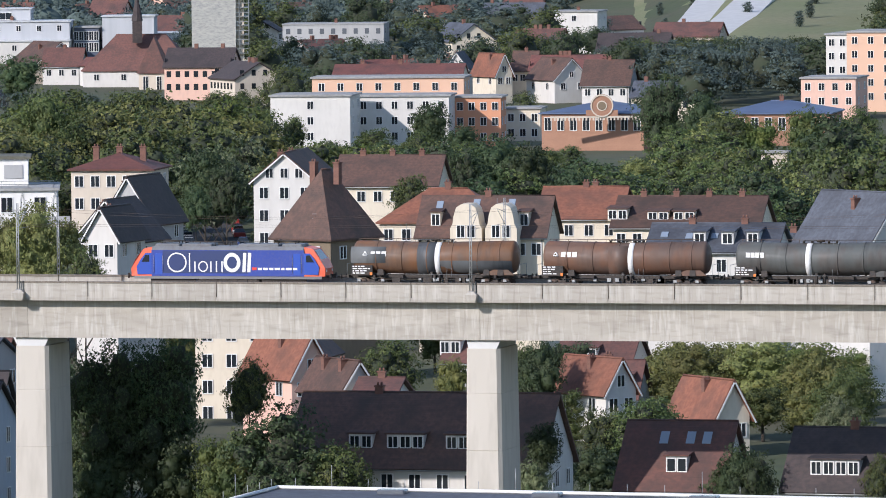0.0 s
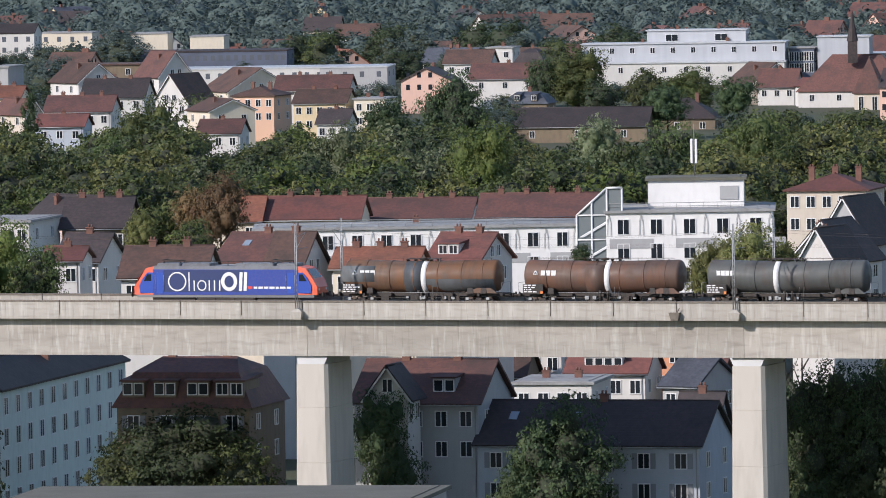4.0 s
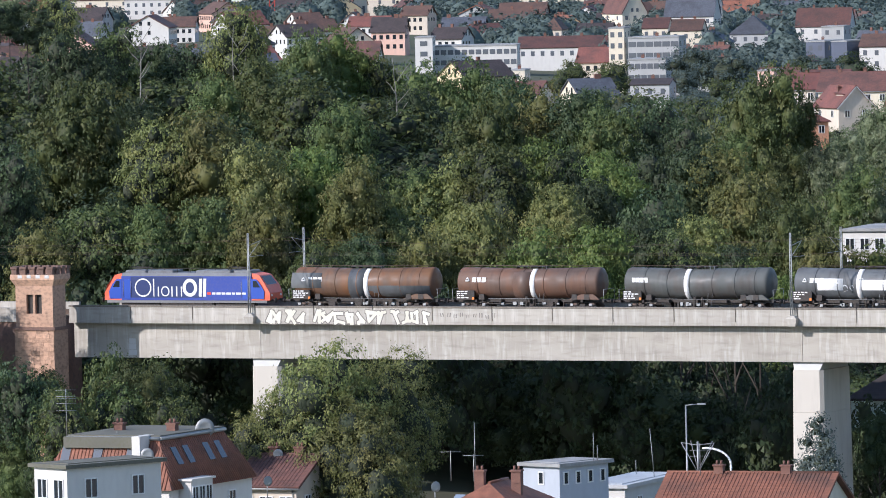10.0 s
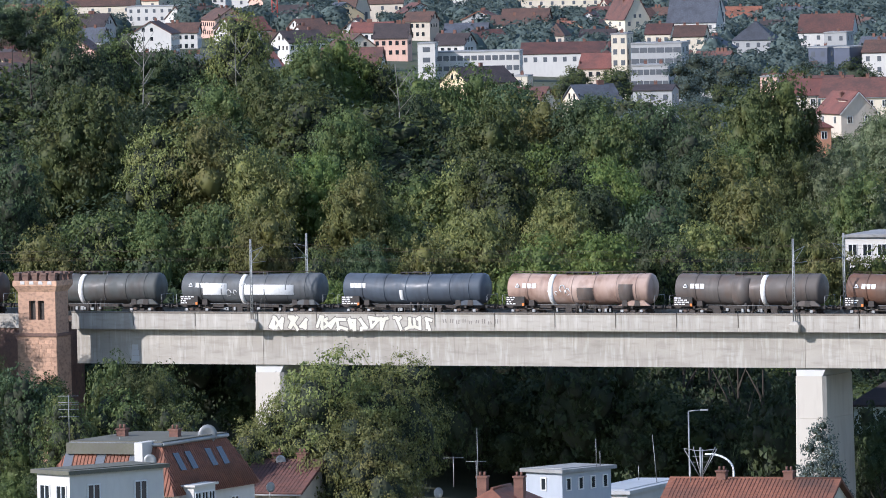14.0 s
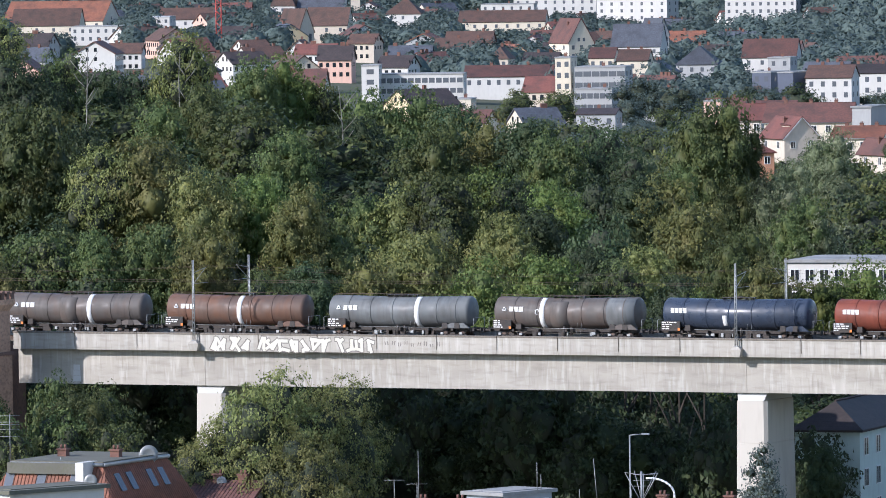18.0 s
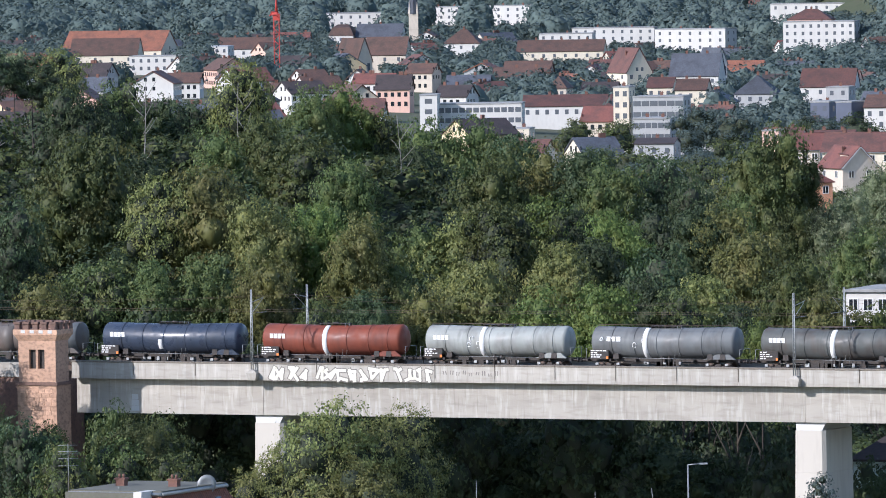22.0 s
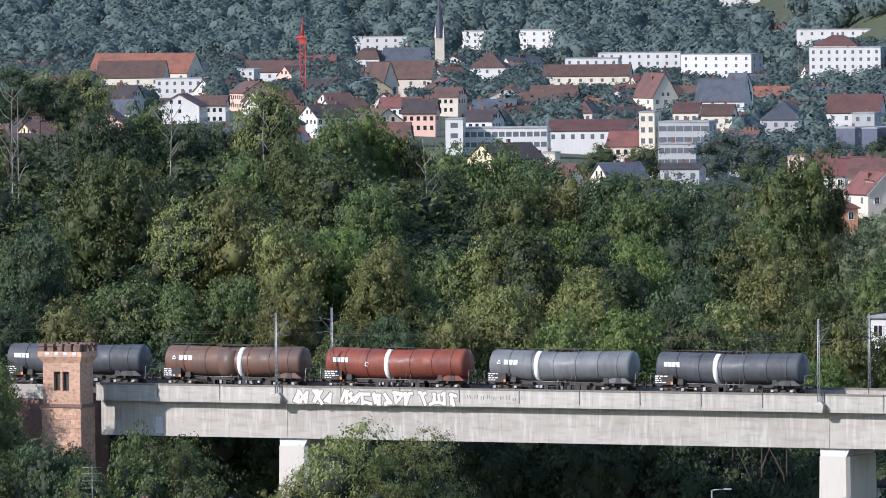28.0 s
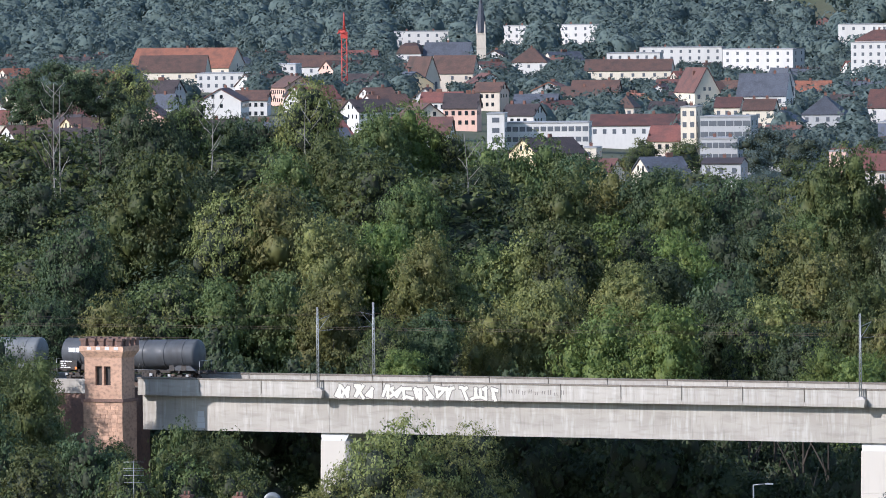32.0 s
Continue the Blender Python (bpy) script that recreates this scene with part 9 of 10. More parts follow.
tree(-228.7, 740.7, 18.6 - ground(-228.7, 740.7), 4.7, 'dark', 'big', 10, 0, group='trees by the bridge')
tree(-223.7, 742.9, 19.2 - ground(-223.7, 742.9), 4.8, 'dark', 'big', 0, 0, group='trees by the bridge')
tree(-226.5, 742.0, 15.6 - ground(-226.5, 742.0), 3.8, 'dark', 'big', 50, 1, group='trees by the bridge')
tree(-222.2, 740.1, 10.6 - ground(-222.2, 740.1), 4.1, 'dark', 'round', 50, 2, group='trees by the bridge')
tree(-228.3, 738.7, 9.6 - ground(-228.3, 738.7), 3.6, 'dark', 'round', 50, 4, group='trees by the bridge')
tree(-215.3, 742.4, 16.9 - ground(-215.3, 742.4), 2.6, 'mid', 'round', 0, 1, group='trees by the bridge')
tree(-212.0, 740.0, 13.0 - ground(-212.0, 740.0), 6.2, 'dark', 'big', 20, 1, group='trees by the bridge')
tree(-216.5, 739.0, 10.6 - ground(-216.5, 739.0), 3.9, 'mid', 'round', 20, 3, group='trees by the bridge')
tree(-205.9, 739.6, 9.2 - ground(-205.9, 739.6), 3.6, 'mid', 'round', 60, 0, group='trees by the bridge')
tree(-237.4, 873.3, 10.3 - ground(-237.4, 873.3), 4.1, 'mid', 'round', 0, 2, group='trees by the bridge')
tree(-229.7, 870.2, 8.7 - ground(-229.7, 870.2), 2.4, 'olive', 'round', 0, 3, group='trees by the bridge')
tree(-215.8, 853.1, 11.7 - ground(-215.8, 853.1), 3.2, 'dark', 'round', 0, 1, group='trees by the bridge')
tree(-219.7, 862.5, 10.5 - ground(-219.7, 862.5), 3.0, 'mid', 'round', 20, 2, group='trees by the bridge')
tree(-200.3, 815.8, 7.4 - ground(-200.3, 815.8), 2.5, 'mid', 'round', 0, 4, group='trees by the bridge')
tree(-193.6, 807.1, 8.9 - ground(-193.6, 807.1), 3.9, 'mid', 'round', 0, 0, group='trees by the bridge')
tree(-187.9, 743.8, 11.2 - ground(-187.9, 743.8), 2.0, 'dark', 'round', 0, 0, group='trees by the bridge')
tree(-188.5, 741.8, 8.0, 2.1, 'pale', 'round', 0, 3, group='trees by the bridge')
tree(-210.4, 890.5, 9.4 - ground(-210.4, 890.5), 4.3, 'olive', 'round', 0, 1, group='trees by the bridge')
tree(-205.5, 896.8, 9.1 - ground(-205.5, 896.8), 4.9, 'olive', 'big', 0, 0, group='trees by the bridge')
tree(-197.8, 893.4, 9.3 - ground(-197.8, 893.4), 5.2, 'bright', 'round', 0, 4, group='trees by the bridge')
tree(-198.9, 857.2, 8.0 - ground(-198.9, 857.2), 3.5, 'olive', 'round', 0, 2, group='trees by the bridge')
tree(-193.2, 858.5, 6.8 - ground(-193.2, 858.5), 3.5, 'mid', 'round', 90, 3, group='trees by the bridge')
tree(-186.4, 849.8, 6.8 - ground(-186.4, 849.8), 3.5, 'olive', 'round', 10, 3, group='trees by the bridge')
tree(-184.0, 860.6, 7.9 - ground(-184.0, 860.6), 3.6, 'mid', 'round', 10, 0, group='trees by the bridge')
tree(-169.3, 740.8, 9.5 - ground(-169.3, 740.8), 3.2, 'dark', 'round', 10, 1, group='trees by the bridge')
tree(-179.4, 830.9, 7.6 - ground(-179.4, 830.9), 3.1, 'pale', 'round', 10, 1, group='trees by the bridge')
tree(-199.8, 821.0, 6.2 - ground(-199.8, 821.0), 4.0, 'dark', 'big', 0, 1, group='trees by the bridge')
tree(-197.1, 826.8, 7.1 - ground(-197.1, 826.8), 3.1, 'dark', 'round', 0, 1, group='trees by the bridge')
tree(-210.2, 844.2, 7.0 - ground(-210.2, 844.2), 1.9, 'mid', 'column', 0, 1, group='trees by the bridge')
tree(-190.8, 776.9, 6.5 - ground(-190.8, 776.9), 3.2, 'dark', 'round', 50, 2, group='trees by the bridge')
tree(-192.2, 766.3, 8.4 - ground(-192.2, 766.3), 2.4, 'dark', 'round', 50, 0, group='trees by the bridge')
tree(-223.5, 897.6, 8.8 - ground(-223.5, 897.6), 3.7, 'dark', 'round', 50, 3, group='trees by the bridge')
tree(-205.7, 881.3, 10.0 - ground(-205.7, 881.3), 5.1, 'olive', 'big', 50, 1, group='trees by the bridge')
tree(-198.6, 882.9, 10.2 - ground(-198.6, 882.9), 5.7, 'olive', 'big', 20, 1, group='trees by the bridge')
tree(-182.6, 848.6, 9.0 - ground(-182.6, 848.6), 4.1, 'mid', 'big', 70, 0, group='trees by the bridge')
tree(-167.6, 739.8, 9.0 - ground(-167.6, 739.8), 2.9, 'dark', 'big', 70, 0, group='trees by the bridge')
tree(-194.6, 907.4, 7.3 - ground(-194.6, 907.4), 3.8, 'mid', 'big', 20, 0, group='trees by the bridge')
tree(-197.6, 903.6, 6.1 - ground(-197.6, 903.6), 3.1, 'olive', 'big', 20, 1, group='trees by the bridge')
tree(-155.8, 740.3, 9.0, 2.0, 'mid', 'round', 10, 1, group='trees by the bridge')
tree(-398.6, 714.0, 27.8 - ground(-398.6, 714.0), 3.7, 'mid', 'fine', 30, 1, group='trees by the bridge')
tree(-404.1, 716.0, 29.8 - ground(-404.1, 716.0), 4.2, 'dark', 'big', 30, 1, group='trees by the bridge')
tree(-389.1, 700.0, 23.2 - ground(-389.1, 700.0), 2.9, 'mid', 'big', 30, 1, group='trees by the bridge')
# trees behind the bridge, level with the deck
tree(-277.8, 871.8, 24.8 - ground(-277.8, 871.8), 4.3, 'olive', 'big', 0, 0, group='trees between the houses')
tree(-281.4, 870.7, 22.9 - ground(-281.4, 870.7), 2.8, 'olive', 'round', 0, 1, group='trees between the houses')
tree(-274.4, 876.0, 22.9 - ground(-274.4, 876.0), 2.6, 'olive', 'round', 0, 2, group='trees between the houses')
tree(-349.8, 834.6, 27.2 - ground(-349.8, 834.6), 5.1, 'bright', 'big', 0, 0, group='trees between the houses')
tree(-351.6, 828.5, 25.9 - ground(-351.6, 828.5), 4.2, 'bright', 'round', 0, 3, group='trees between the houses')
tree(-341.9, 827.1, 24.7 - ground(-341.9, 827.1), 3.6, 'mid', 'round', 0, 0, group='trees between the houses')
tree(-408.7, 1053.5, 22.9 - ground(-408.7, 1053.5), 4.5, 'brown', 'round', 0, 1, group='trees between the houses')
tree(-413.7, 1056.9, 20.8 - ground(-413.7, 1056.9), 3.4, 'brown', 'round', 70, 2, group='trees between the houses')
tree(-370.5, 928.8, 24.0 - ground(-370.5, 928.8), 2.4, 'olive', 'round', 0, 1, group='trees between the houses')
tree(-364.9, 931.1, 22.5 - ground(-364.9, 931.1), 2.7, 'mid', 'round', 0, 0, group='trees between the houses')
tree(-305.5, 899.5, 21.3 - ground(-305.5, 899.5), 1.4, 'dark', 'round', 0, 0, group='trees between the houses')
tree(-280.7, 1042.9, 20.2 - ground(-280.7, 1042.9), 3.0, 'mid', 'round', 0, 0, group='trees between the houses')
tree(-269.3, 848.3, 25.9 - ground(-269.3, 848.3), 4.5, 'olive', 'big', 30, 1, group='trees between the houses')
tree(-261.3, 840.3, 21.7 - ground(-261.3, 840.3), 2.4, 'mid', 'round', 30, 1, group='trees between the houses')
tree(-312.7, 1210.3, 18.5 - ground(-312.7, 1210.3), 6.7, 'dark', 'round', 0, 1, group='trees between the houses')
tree(-305.0, 1201.9, 17.6 - ground(-305.0, 1201.9), 5.0, 'dark', 'round', 0, 2, group='trees between the houses')
tree(-312.1, 1189.8, 17.6 - ground(-312.1, 1189.8), 3.7, 'dark', 'round', 10, 3, group='trees between the houses')
tree(-284.9, 1145.1, 16.4 - ground(-284.9, 1145.1), 4.7, 'dark', 'round', 10, 0, group='trees between the houses')
tree(-266.3, 1067.3, 16.2 - ground(-266.3, 1067.3), 2.8, 'dark', 'round', 10, 0, group='trees between the houses')
tree(-381.2, 1430.1, 15.4 - ground(-381.2, 1430.1), 4.2, 'dark', 'round', 0, 0, group='trees between the houses')
tree(-382.8, 1398.5, 12.1 - ground(-382.8, 1398.5), 3.9, 'mid', 'round', 0, 0, group='trees between the houses')
tree(-372.8, 1390.9, 12.0 - ground(-372.8, 1390.9), 3.9, 'mid', 'round', 0, 1, group='trees between the houses')
tree(-370.4, 1412.2, 12.2 - ground(-370.4, 1412.2), 4.1, 'dark', 'round', 0, 2, group='trees between the houses')
tree(-404.1, 1423.8, 13.4 - ground(-404.1, 1423.8), 2.8, 'mid', 'round', 0, 2, group='trees between the houses')
tree(-347.6, 1397.4, 9.3 - ground(-347.6, 1397.4), 2.9, 'mid', 'round', 0, 2, group='trees between the houses')
tree(-348.9, 1386.8, 9.3 - ground(-348.9, 1386.8), 2.7, 'mid', 'round', 0, 3, group='trees between the houses')
tree(-339.5, 1430.3, 20.3 - ground(-339.5, 1430.3), 5.4, 'dark', 'big', 0, 0, group='trees between the houses')
tree(-330.5, 1422.1, 17.3 - ground(-330.5, 1422.1), 4.9, 'dark', 'round', 0, 1, group='trees between the houses')
tree(-321.5, 1362.6, 13.8 - ground(-321.5, 1362.6), 5.4, 'mid', 'round', 0, 2, group='trees between the houses')
tree(-316.9, 1384.2, 14.9 - ground(-316.9, 1384.2), 4.7, 'mid', 'round', 0, 0, group='trees between the houses')
tree(-312.3, 1385.2, 14.3 - ground(-312.3, 1385.2), 4.3, 'bright', 'round', 0, 4, group='trees between the houses')
tree(-306.5, 1396.8, 16.0 - ground(-306.5, 1396.8), 4.3, 'mid', 'round', 0, 3, group='trees between the houses')
tree(-298.1, 1398.6, 15.7 - ground(-298.1, 1398.6), 5.0, 'mid', 'round', 0, 1, group='trees between the houses')
tree(-300.3, 1295.7, 13.3 - ground(-300.3, 1295.7), 5.3, 'mid', 'round', 0, 2, group='trees between the houses')
tree(-291.2, 1287.5, 13.2 - ground(-291.2, 1287.5), 5.3, 'mid', 'round', 40, 1, group='trees between the houses')
tree(-281.3, 1279.4, 13.8 - ground(-281.3, 1279.4), 5.3, 'dark', 'round', 40, 4, group='trees between the houses')
tree(-272.3, 1271.2, 14.2 - ground(-272.3, 1271.2), 4.8, 'pale', 'round', 40, 0, group='trees between the houses')
tree(-258.2, 1223.0, 13.0 - ground(-258.2, 1223.0), 4.6, 'mid', 'round', 40, 2, group='trees between the houses')
tree(-301.4, 1254.3, 13.3 - ground(-301.4, 1254.3), 4.3, 'olive', 'round', 40, 2, group='trees between the houses')
tree(-277.9, 1187.9, 12.9 - ground(-277.9, 1187.9), 4.1, 'dark', 'round', 40, 3, group='trees between the houses')
tree(-254.6, 1172.7, 13.8 - ground(-254.6, 1172.7), 3.6, 'pale', 'round', 40, 1, group='trees between the houses')
tree(-317.3, 1074.1, 22.4 - ground(-317.3, 1074.1), 4.1, 'dark', 'round', 0, 0, group='trees between the houses')
tree(-306.1, 1046.1, 21.5 - ground(-306.1, 1046.1), 3.3, 'dark', 'round', 0, 3, group='trees between the houses')
tree(-295.7, 997.1, 20.9 - ground(-295.7, 997.1), 2.4, 'dark', 'round', 0, 1, group='trees between the houses')
tree(-595.2, 1751.6, 20.6 - ground(-595.2, 1751.6), 8.7, 'mid', 'big', 10, 0, group='trees of the park')
tree(-581.2, 1756.3, 15.8 - ground(-581.2, 1756.3), 5.9, 'mid', 'round', 10, 1, group='trees of the park')
tree(-571.8, 1759.4, 16.1 - ground(-571.8, 1759.4), 6.8, 'mid', 'big', 10, 1, group='trees of the park')
tree(-545.4, 1662.8, 15.2 - ground(-545.4, 1662.8), 5.8, 'dark', 'round', 10, 2, group='trees of the park')
tree(-602.2, 1749.2, 18.9 - ground(-602.2, 1749.2), 4.9, 'dark', 'round', 10, 3, group='trees of the park')
tree(-524.7, 1319.5, 24.5 - ground(-524.7, 1319.5), 7.1, 'mid', 'big', 10, 0, group='trees of the park')
tree(-547.2, 1714.8, 15.3 - ground(-547.2, 1714.8), 5.4, 'dark', 'round', 10, 4, group='trees of the park')
tree(-376.8, 673.8, 28.5 - ground(-376.8, 673.8), 4.0, 'mid', 'fine', 40, 0, group='trees by the bridge')
tree(-372.7, 662.3, 25.8 - ground(-372.7, 662.3), 3.6, 'dark', 'big', 40, 1, group='trees by the bridge')
# trees on the knoll: place, height of the top, reach, leaf and habit
KNOLL = [
    (-484.2, 873.0, 53.5, 4.5, 'dark', 'pine'),
    (-480.5, 878.0, 52.2, 3.7, 'dark', 'pine'),
    (-493.3, 883.0, 51.5, 3.9, 'dark', 'pine'),
    (-490.7, 903.0, 52.5, 3.8, 'olive', 'big'),
    (-502.1, 913.0, 52.5, 2.6, 'pale', 'round'),
    (-468.7, 868.0, 48.8, 5.5, 'dark', 'big'),
    (-474.6, 888.0, 49.0, 3.9, 'mid', 'round'),
    (-474.5, 898.0, 46.8, 4.1, 'dark', 'round'),
    (-463.0, 898.0, 50.7, 5.3, 'olive', 'big'),
    (-468.9, 896.0, 46.1, 4.8, 'dark', 'big'),
    (-466.6, 923.0, 47.2, 5.2, 'mid', 'big'),
    (-465.1, 930.0, 47.5, 4.8, 'bright', 'big'),
    (-462.0, 933.0, 44.0, 4.2, 'mid', 'round'),
    (-444.7, 868.0, 45.2, 4.9, 'mid', 'big'),
    (-441.5, 818.0, 44.2, 7.0, 'mid', 'big'),
    (-434.2, 788.0, 38.2, 5.5, 'dark', 'big'),
    (-464.4, 833.0, 41.6, 6.2, 'dark', 'big'),
    (-445.8, 840.0, 41.7, 4.5, 'dark', 'round'),
    (-425.9, 806.0, 40.3, 4.6, 'olive', 'big'),
    (-421.6, 810.0, 41.1, 6.5, 'olive', 'big'),
    (-410.0, 800.0, 38.2, 5.1, 'olive', 'big'),
    (-442.8, 853.0, 44.3, 4.9, 'mid', 'big'),
    (-431.3, 853.0, 42.9, 6.2, 'mid', 'big'),
    (-420.2, 840.0, 40.9, 4.8, 'mid', 'big'),
    (-406.8, 806.0, 37.2, 4.3, 'bright', 'big'),
    (-398.9, 800.0, 36.4, 4.4, 'olive', 'big'),
    (-413.7, 758.0, 31.8, 4.4, 'olive', 'big'),
    (-411.2, 765.0, 32.8, 5.6, 'mid', 'big'),
    (-405.1, 766.0, 33.0, 4.1, 'mid', 'big'),
    (-401.5, 770.0, 33.4, 4.9, 'mid', 'big'),
    (-393.5, 768.0, 33.3, 4.8, 'olive', 'big'),
    (-381.3, 755.0, 29.6, 3.4, 'mid', 'round'),
    (-375.3, 748.0, 26.8, 2.8, 'bright', 'big'),
    (-378.4, 760.0, 30.3, 3.3, 'dark', 'big'),
    (-422.2, 760.0, 31.0, 4.7, 'dark', 'big'),
    (-452.4, 930.0, 43.0, 6.2, 'mid', 'big'),
    (-449.1, 935.0, 43.2, 5.7, 'mid', 'big'),
    (-437.3, 920.0, 41.3, 4.9, 'dark', 'big'),
    (-440.8, 900.0, 40.7, 5.1, 'dark', 'big'),
    (-444.6, 900.0, 38.3, 4.3, 'mid', 'round'),
    (-427.5, 893.0, 40.9, 6.5, 'mid', 'big'),
    (-426.0, 905.0, 40.7, 5.7, 'olive', 'big'),
    (-418.7, 900.0, 40.2, 4.7, 'dark', 'big'),
    (-413.2, 896.0, 39.2, 4.6, 'mid', 'round'),
    (-414.1, 910.0, 38.9, 5.5, 'dark', 'big'),
    (-405.3, 900.0, 36.8, 4.7, 'dark', 'big'),
    (-406.7, 840.0, 35.0, 5.2, 'olive', 'big'),
    (-401.5, 840.0, 36.2, 5.4, 'mid', 'big'),
    (-400.9, 850.0, 36.5, 5.5, 'bright', 'big'),
    (-396.9, 850.0, 35.0, 4.5, 'dark', 'big'),
    (-384.5, 834.0, 35.4, 4.2, 'bright', 'big'),
    (-391.4, 860.0, 35.6, 6.2, 'dark', 'big'),
    (-382.3, 852.0, 35.3, 4.6, 'dark', 'big'),
    (-411.0, 840.0, 33.7, 4.7, 'mid', 'big'),
    (-383.8, 818.0, 32.7, 4.4, 'olive', 'big'),
    (-383.9, 828.0, 32.9, 3.8, 'dark', 'round'),
    (-368.3, 810.0, 32.7, 6.3, 'dark', 'big'),
    (-362.1, 820.0, 33.5, 5.2, 'olive', 'big'),
    (-379.8, 852.0, 35.9, 4.0, 'olive', 'round'),
    (-372.7, 774.0, 32.6, 5.3, 'olive', 'big'),
    (-375.1, 768.0, 30.3, 4.6, 'olive', 'big'),
    (-361.2, 764.0, 30.5, 5.5, 'bright', 'big'),
    (-350.8, 758.0, 31.1, 4.2, 'bright', 'big'),
    (-351.2, 768.0, 31.3, 3.9, 'dark', 'big'),
    (-345.5, 765.0, 30.4, 3.6, 'mid', 'round'),
    (-346.3, 773.0, 31.5, 3.3, 'olive', 'round'),
    (-332.1, 754.0, 28.0, 3.5, 'bright', 'big'),
    (-325.6, 748.0, 27.0, 3.9, 'bright', 'big'),
    (-331.2, 768.0, 30.4, 3.6, 'olive', 'round'),
    (-337.5, 760.0, 29.0, 4.1, 'dark', 'big'),
    (-352.0, 808.0, 32.0, 4.3, 'mid', 'big'),
    (-396.1, 803.0, 31.8, 4.1, 'mid', 'big'),
]
for i_, (x_, y_, z_, r_, leaf_, habit_) in enumerate(KNOLL):
    tree(x_, y_, z_ - ground(x_, y_), r_, leaf_, habit_, 47 * i_ % 360, i_, group='trees on the knoll')
# trees in the park belt
tree(-495.6, 1131.2, 30.9 - ground(-495.6, 1131.2), 4.2, 'mid', 'big', 30, 0, group='trees of the park')
tree(-491.3, 1133.1, 26.6 - ground(-491.3, 1133.1), 4.7, 'pale', 'big', 30, 3, group='trees of the park')
tree(-488.2, 1139.9, 27.1 - ground(-488.2, 1139.9), 4.4, 'pale', 'big', 30, 0, group='trees of the park')
tree(-482.2, 1104.3, 25.7 - ground(-482.2, 1104.3), 4.6, 'mid', 'big', 30, 0, group='trees of the park')
tree(-476.3, 1106.9, 24.9 - ground(-476.3, 1106.9), 5.5, 'pale', 'big', 30, 0, group='trees of the park')
tree(-471.2, 1060.0, 29.1 - ground(-471.2, 1060.0), 4.4, 'mid', 'big', 30, 0, group='trees of the park')
tree(-467.1, 1094.5, 23.4 - ground(-467.1, 1094.5), 4.9, 'mid', 'big', 30, 0, group='trees of the park')
tree(-486.6, 1107.8, 37.7 - ground(-486.6, 1107.8), 7.5, 'mid', 'big', 30, 0, group='trees of the park')
tree(-483.9, 1114.5, 32.7 - ground(-483.9, 1114.5), 3.6, 'mid', 'big', 30, 0, group='trees of the park')
tree(-537.0, 1271.2, 27.6 - ground(-537.0, 1271.2), 5.5, 'pale', 'big', 0, 0, group='trees of the park')
tree(-505.2, 1197.8, 22.9 - ground(-505.2, 1197.8), 5.4, 'pale', 'round', 0, 1, group='trees of the park')
tree(-465.5, 1095.2, 21.3 - ground(-465.5, 1095.2), 4.8, 'pale', 'round', 30, 3, group='trees of the park')
tree(-596.4, 1441.5, 21.8 - ground(-596.4, 1441.5), 2.1, 'dark', 'column', 0, 1, group='trees of the park')
tree(-497.3, 1233.5, 21.3 - ground(-497.3, 1233.5), 4.9, 'mid', 'round', 0, 1, group='trees of the park')
tree(-432.4, 1226.0, 23.4 - ground(-432.4, 1226.0), 6.5, 'bright', 'big', 0, 0, group='trees of the park')
tree(-508.0, 1390.1, 21.6 - ground(-508.0, 1390.1), 4.9, 'dark', 'round', 0, 0, group='trees of the park')
tree(-523.6, 1469.5, 24.1 - ground(-523.6, 1469.5), 7.3, 'dark', 'big', 0, 1, group='trees of the park')
tree(-470.2, 1265.5, 22.1 - ground(-470.2, 1265.5), 6.3, 'pale', 'big', 0, 1, group='trees of the park')
tree(-424.7, 1260.4, 23.0 - ground(-424.7, 1260.4), 5.3, 'pale', 'round', 0, 2, group='trees of the park')
tree(-401.0, 1268.1, 23.5 - ground(-401.0, 1268.1), 6.7, 'mid', 'big', 0, 1, group='trees of the park')
tree(-408.4, 1244.7, 22.6 - ground(-408.4, 1244.7), 4.8, 'mid', 'round', 0, 4, group='trees of the park')

wood(3, 22.9, 31.0, 800, 940, 14.0, 11.5, 6.4, ("mid", "dark", "dark", "dark"), "trees on the knoll", "round", 1.0, 110)
joined_wood("knoll_wood", "crowded broadleaf wood over the top of the knoll", 13, 22.9, 33.0, 940, 1090, 11.0, 11.0, 6.4, ("mid", "dark", "dark", "mid"))
joined_wood("park_wood", "belt of park trees, some with pale blossom", 4, 15.2, 24.9, 1195, 1510, 14.5, 12.8, 6.6, ("mid", "dark", "pale", "olive", "mid", "bright"), "plain", 0.93)
joined_wood("garden_trees", "garden trees between the houses", 5, 12.2, 15.8, 1150, 1480, 15.0, 8.6, 5.2, ("mid", "dark", "dark", "olive"), "plain", 0.75)
joined_wood("avenue_trees", "tall trees beside the brick school", 15, 10.5, 12.9, 1180, 1480, 14.0, 12.5, 6.2, ("mid", "dark", "mid", "olive"), "plain", 0.85)
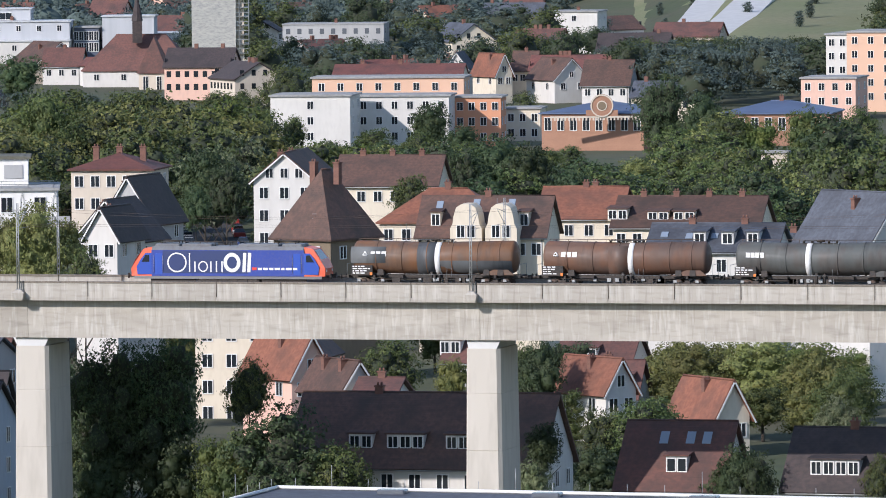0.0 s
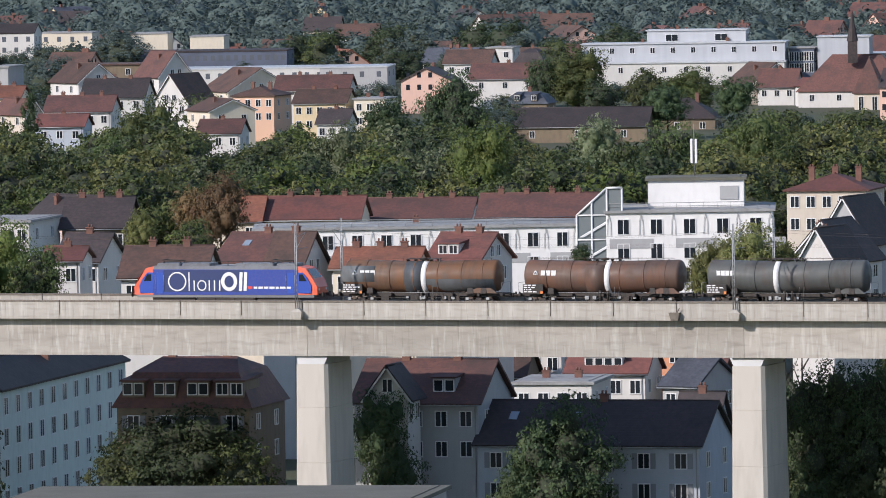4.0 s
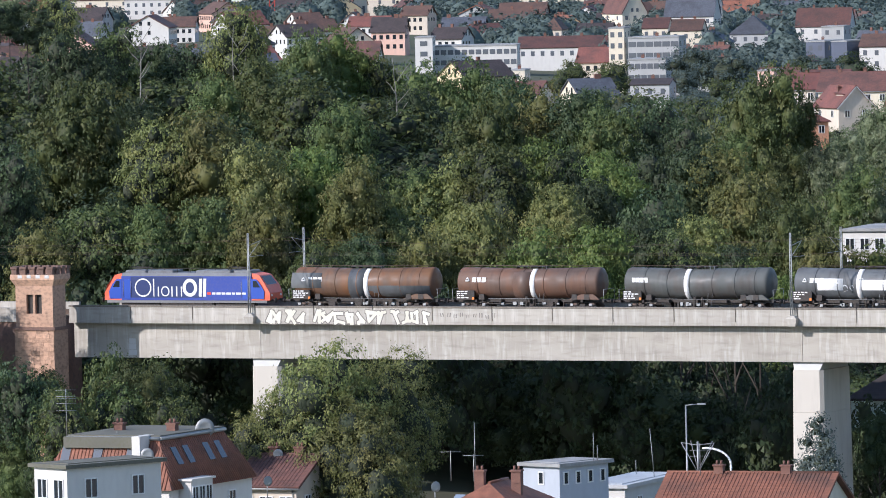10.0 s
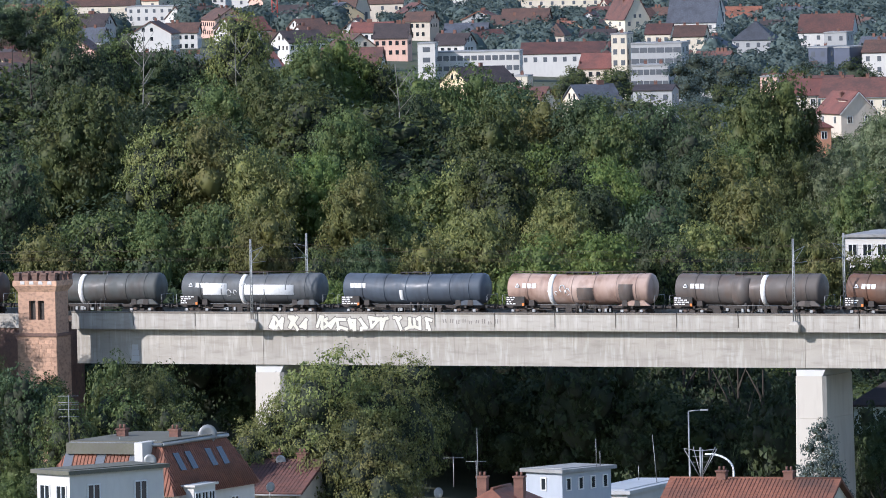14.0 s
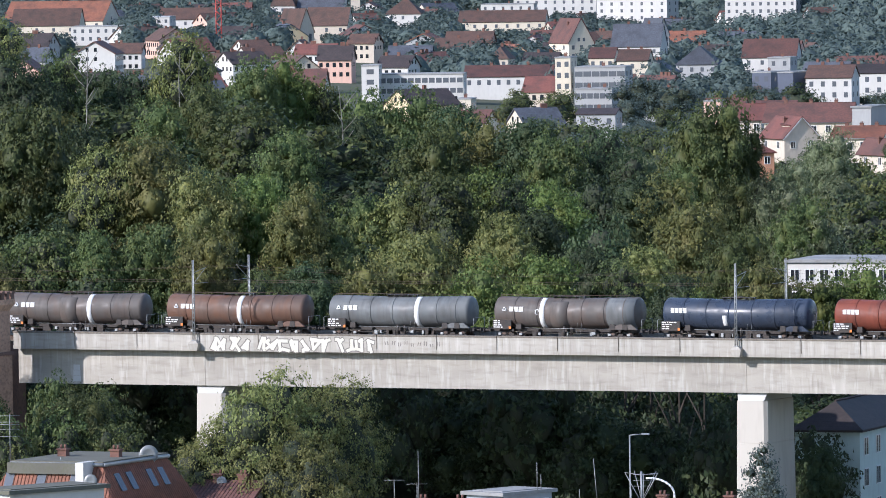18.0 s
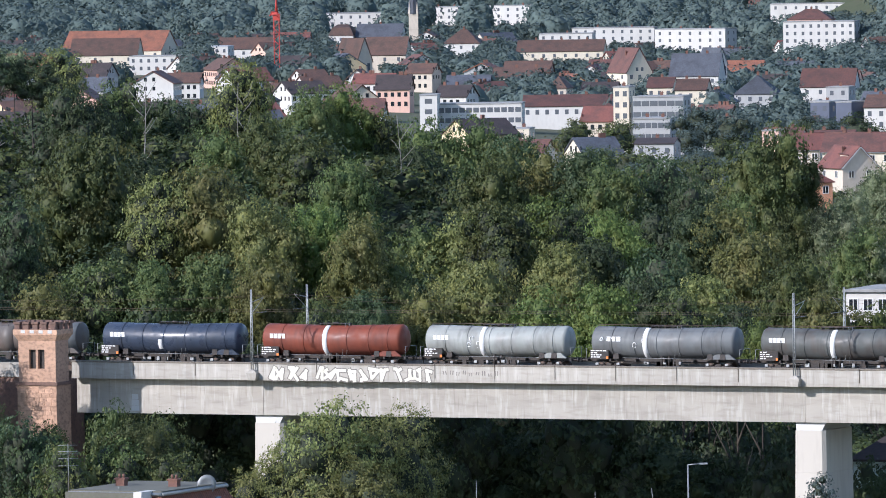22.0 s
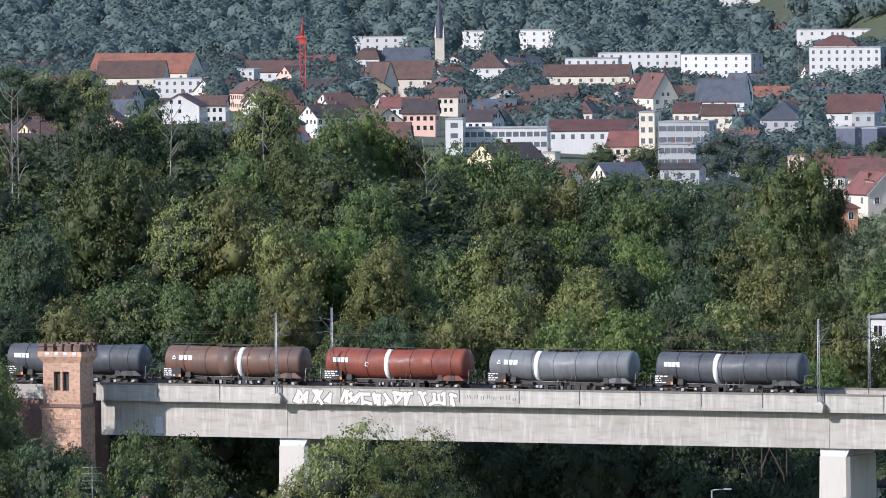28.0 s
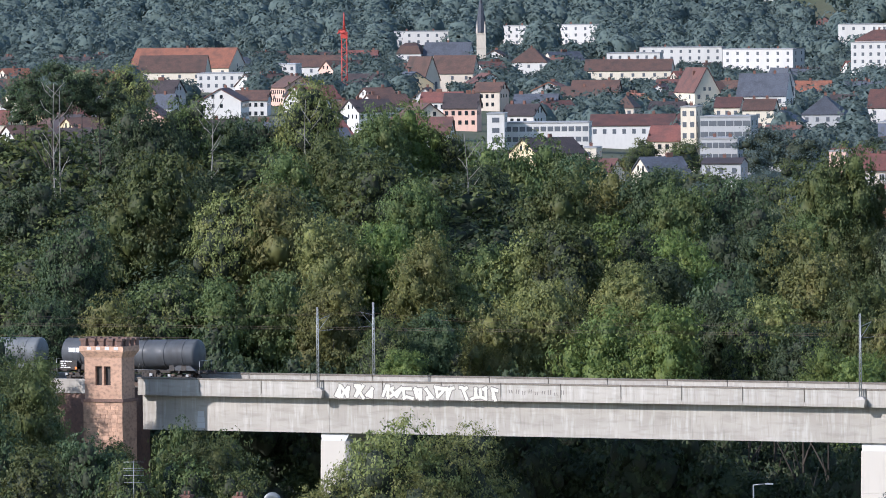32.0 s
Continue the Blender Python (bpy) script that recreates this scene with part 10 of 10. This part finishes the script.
wood(6, 10.8, 22.5, 760, 1150, 26.0, 8.0, 4.5, ("mid", "dark", "olive"), "trees between the houses", "round", 0.30, 50)
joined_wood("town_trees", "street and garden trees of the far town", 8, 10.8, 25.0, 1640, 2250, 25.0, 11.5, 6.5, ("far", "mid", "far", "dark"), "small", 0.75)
far_woods("suburb_woods", "trees between the houses of the far suburbs", 28, 14.5, 25.6, 2250, 3600, 16.5, 6.2, LEAF_FAR_HAZED, 0.85)
far_woods("hill_woods", "trees on the rise behind the knoll", 38, 25.6, 29.8, 2850, 3600, 16.0, 6.4, LEAF_FAR_HAZED, 0.9)
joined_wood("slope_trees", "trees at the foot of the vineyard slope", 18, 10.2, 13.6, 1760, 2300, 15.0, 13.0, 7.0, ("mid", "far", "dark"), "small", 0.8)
far_woods("ridge_woods", "wooded ridge beyond the town, leaves tinted for haze", 19, 13.6, 23.6, 2620, 3600, 15.5, 7.2, LEAF_FAR_HAZED, 0.92)
far_woods("far_woods", "wooded far ridge in summer leaf tinted for haze", 9, 13.0, 30.2, 3600, 4960, 18.5, 9.2, LEAF_FAR_HAZED)
# deep shade under the spans put into colour: only the darkest leaves
joined_wood("wood_edge", "dense trees behind the bridge, leaves darkened for shade", 11, 22.6, 30.5, 800, 862, 8.0, 14.0, 4.8, ("dark", "dark"), "plain")


# ---- what moves ----
def train_at(t):
    """How far west the train has come: nearly steady, plus offsets fitted to the camera's view."""
    u = t / 32
    late = [(0, 3.75), (1, 3.03), (2, 2.22), (3, 1.52), (4, 0.90), (5.5, 0.35), (7, -0.08), (9, -0.22), (30, -0.15), (31, 0.1), (32, 0.35)]
    c = float(np.interp(t, [a for a, b in late], [b for a, b in late]))
    return -535.294 * u + 32.576 * u * u - 31.290 * u ** 3 + c


def motions():
    times = [0, 1, 2, 3, 4, 5.5, 7, 8, 9, 11, 13, 15, 17, 19, 21, 23, 25, 27, 29, 30, 31, 32]
    walk(LOCO, [(t, pose(-217.35 + train_at(t), TRACK_Y, RAIL)) for t in times])
    for k, wagon in enumerate(WAGONS):
        walk(wagon, [(t, pose(-198.25 + 17.63 * k + train_at(t), TRACK_Y, RAIL)) for t in times])


motions()
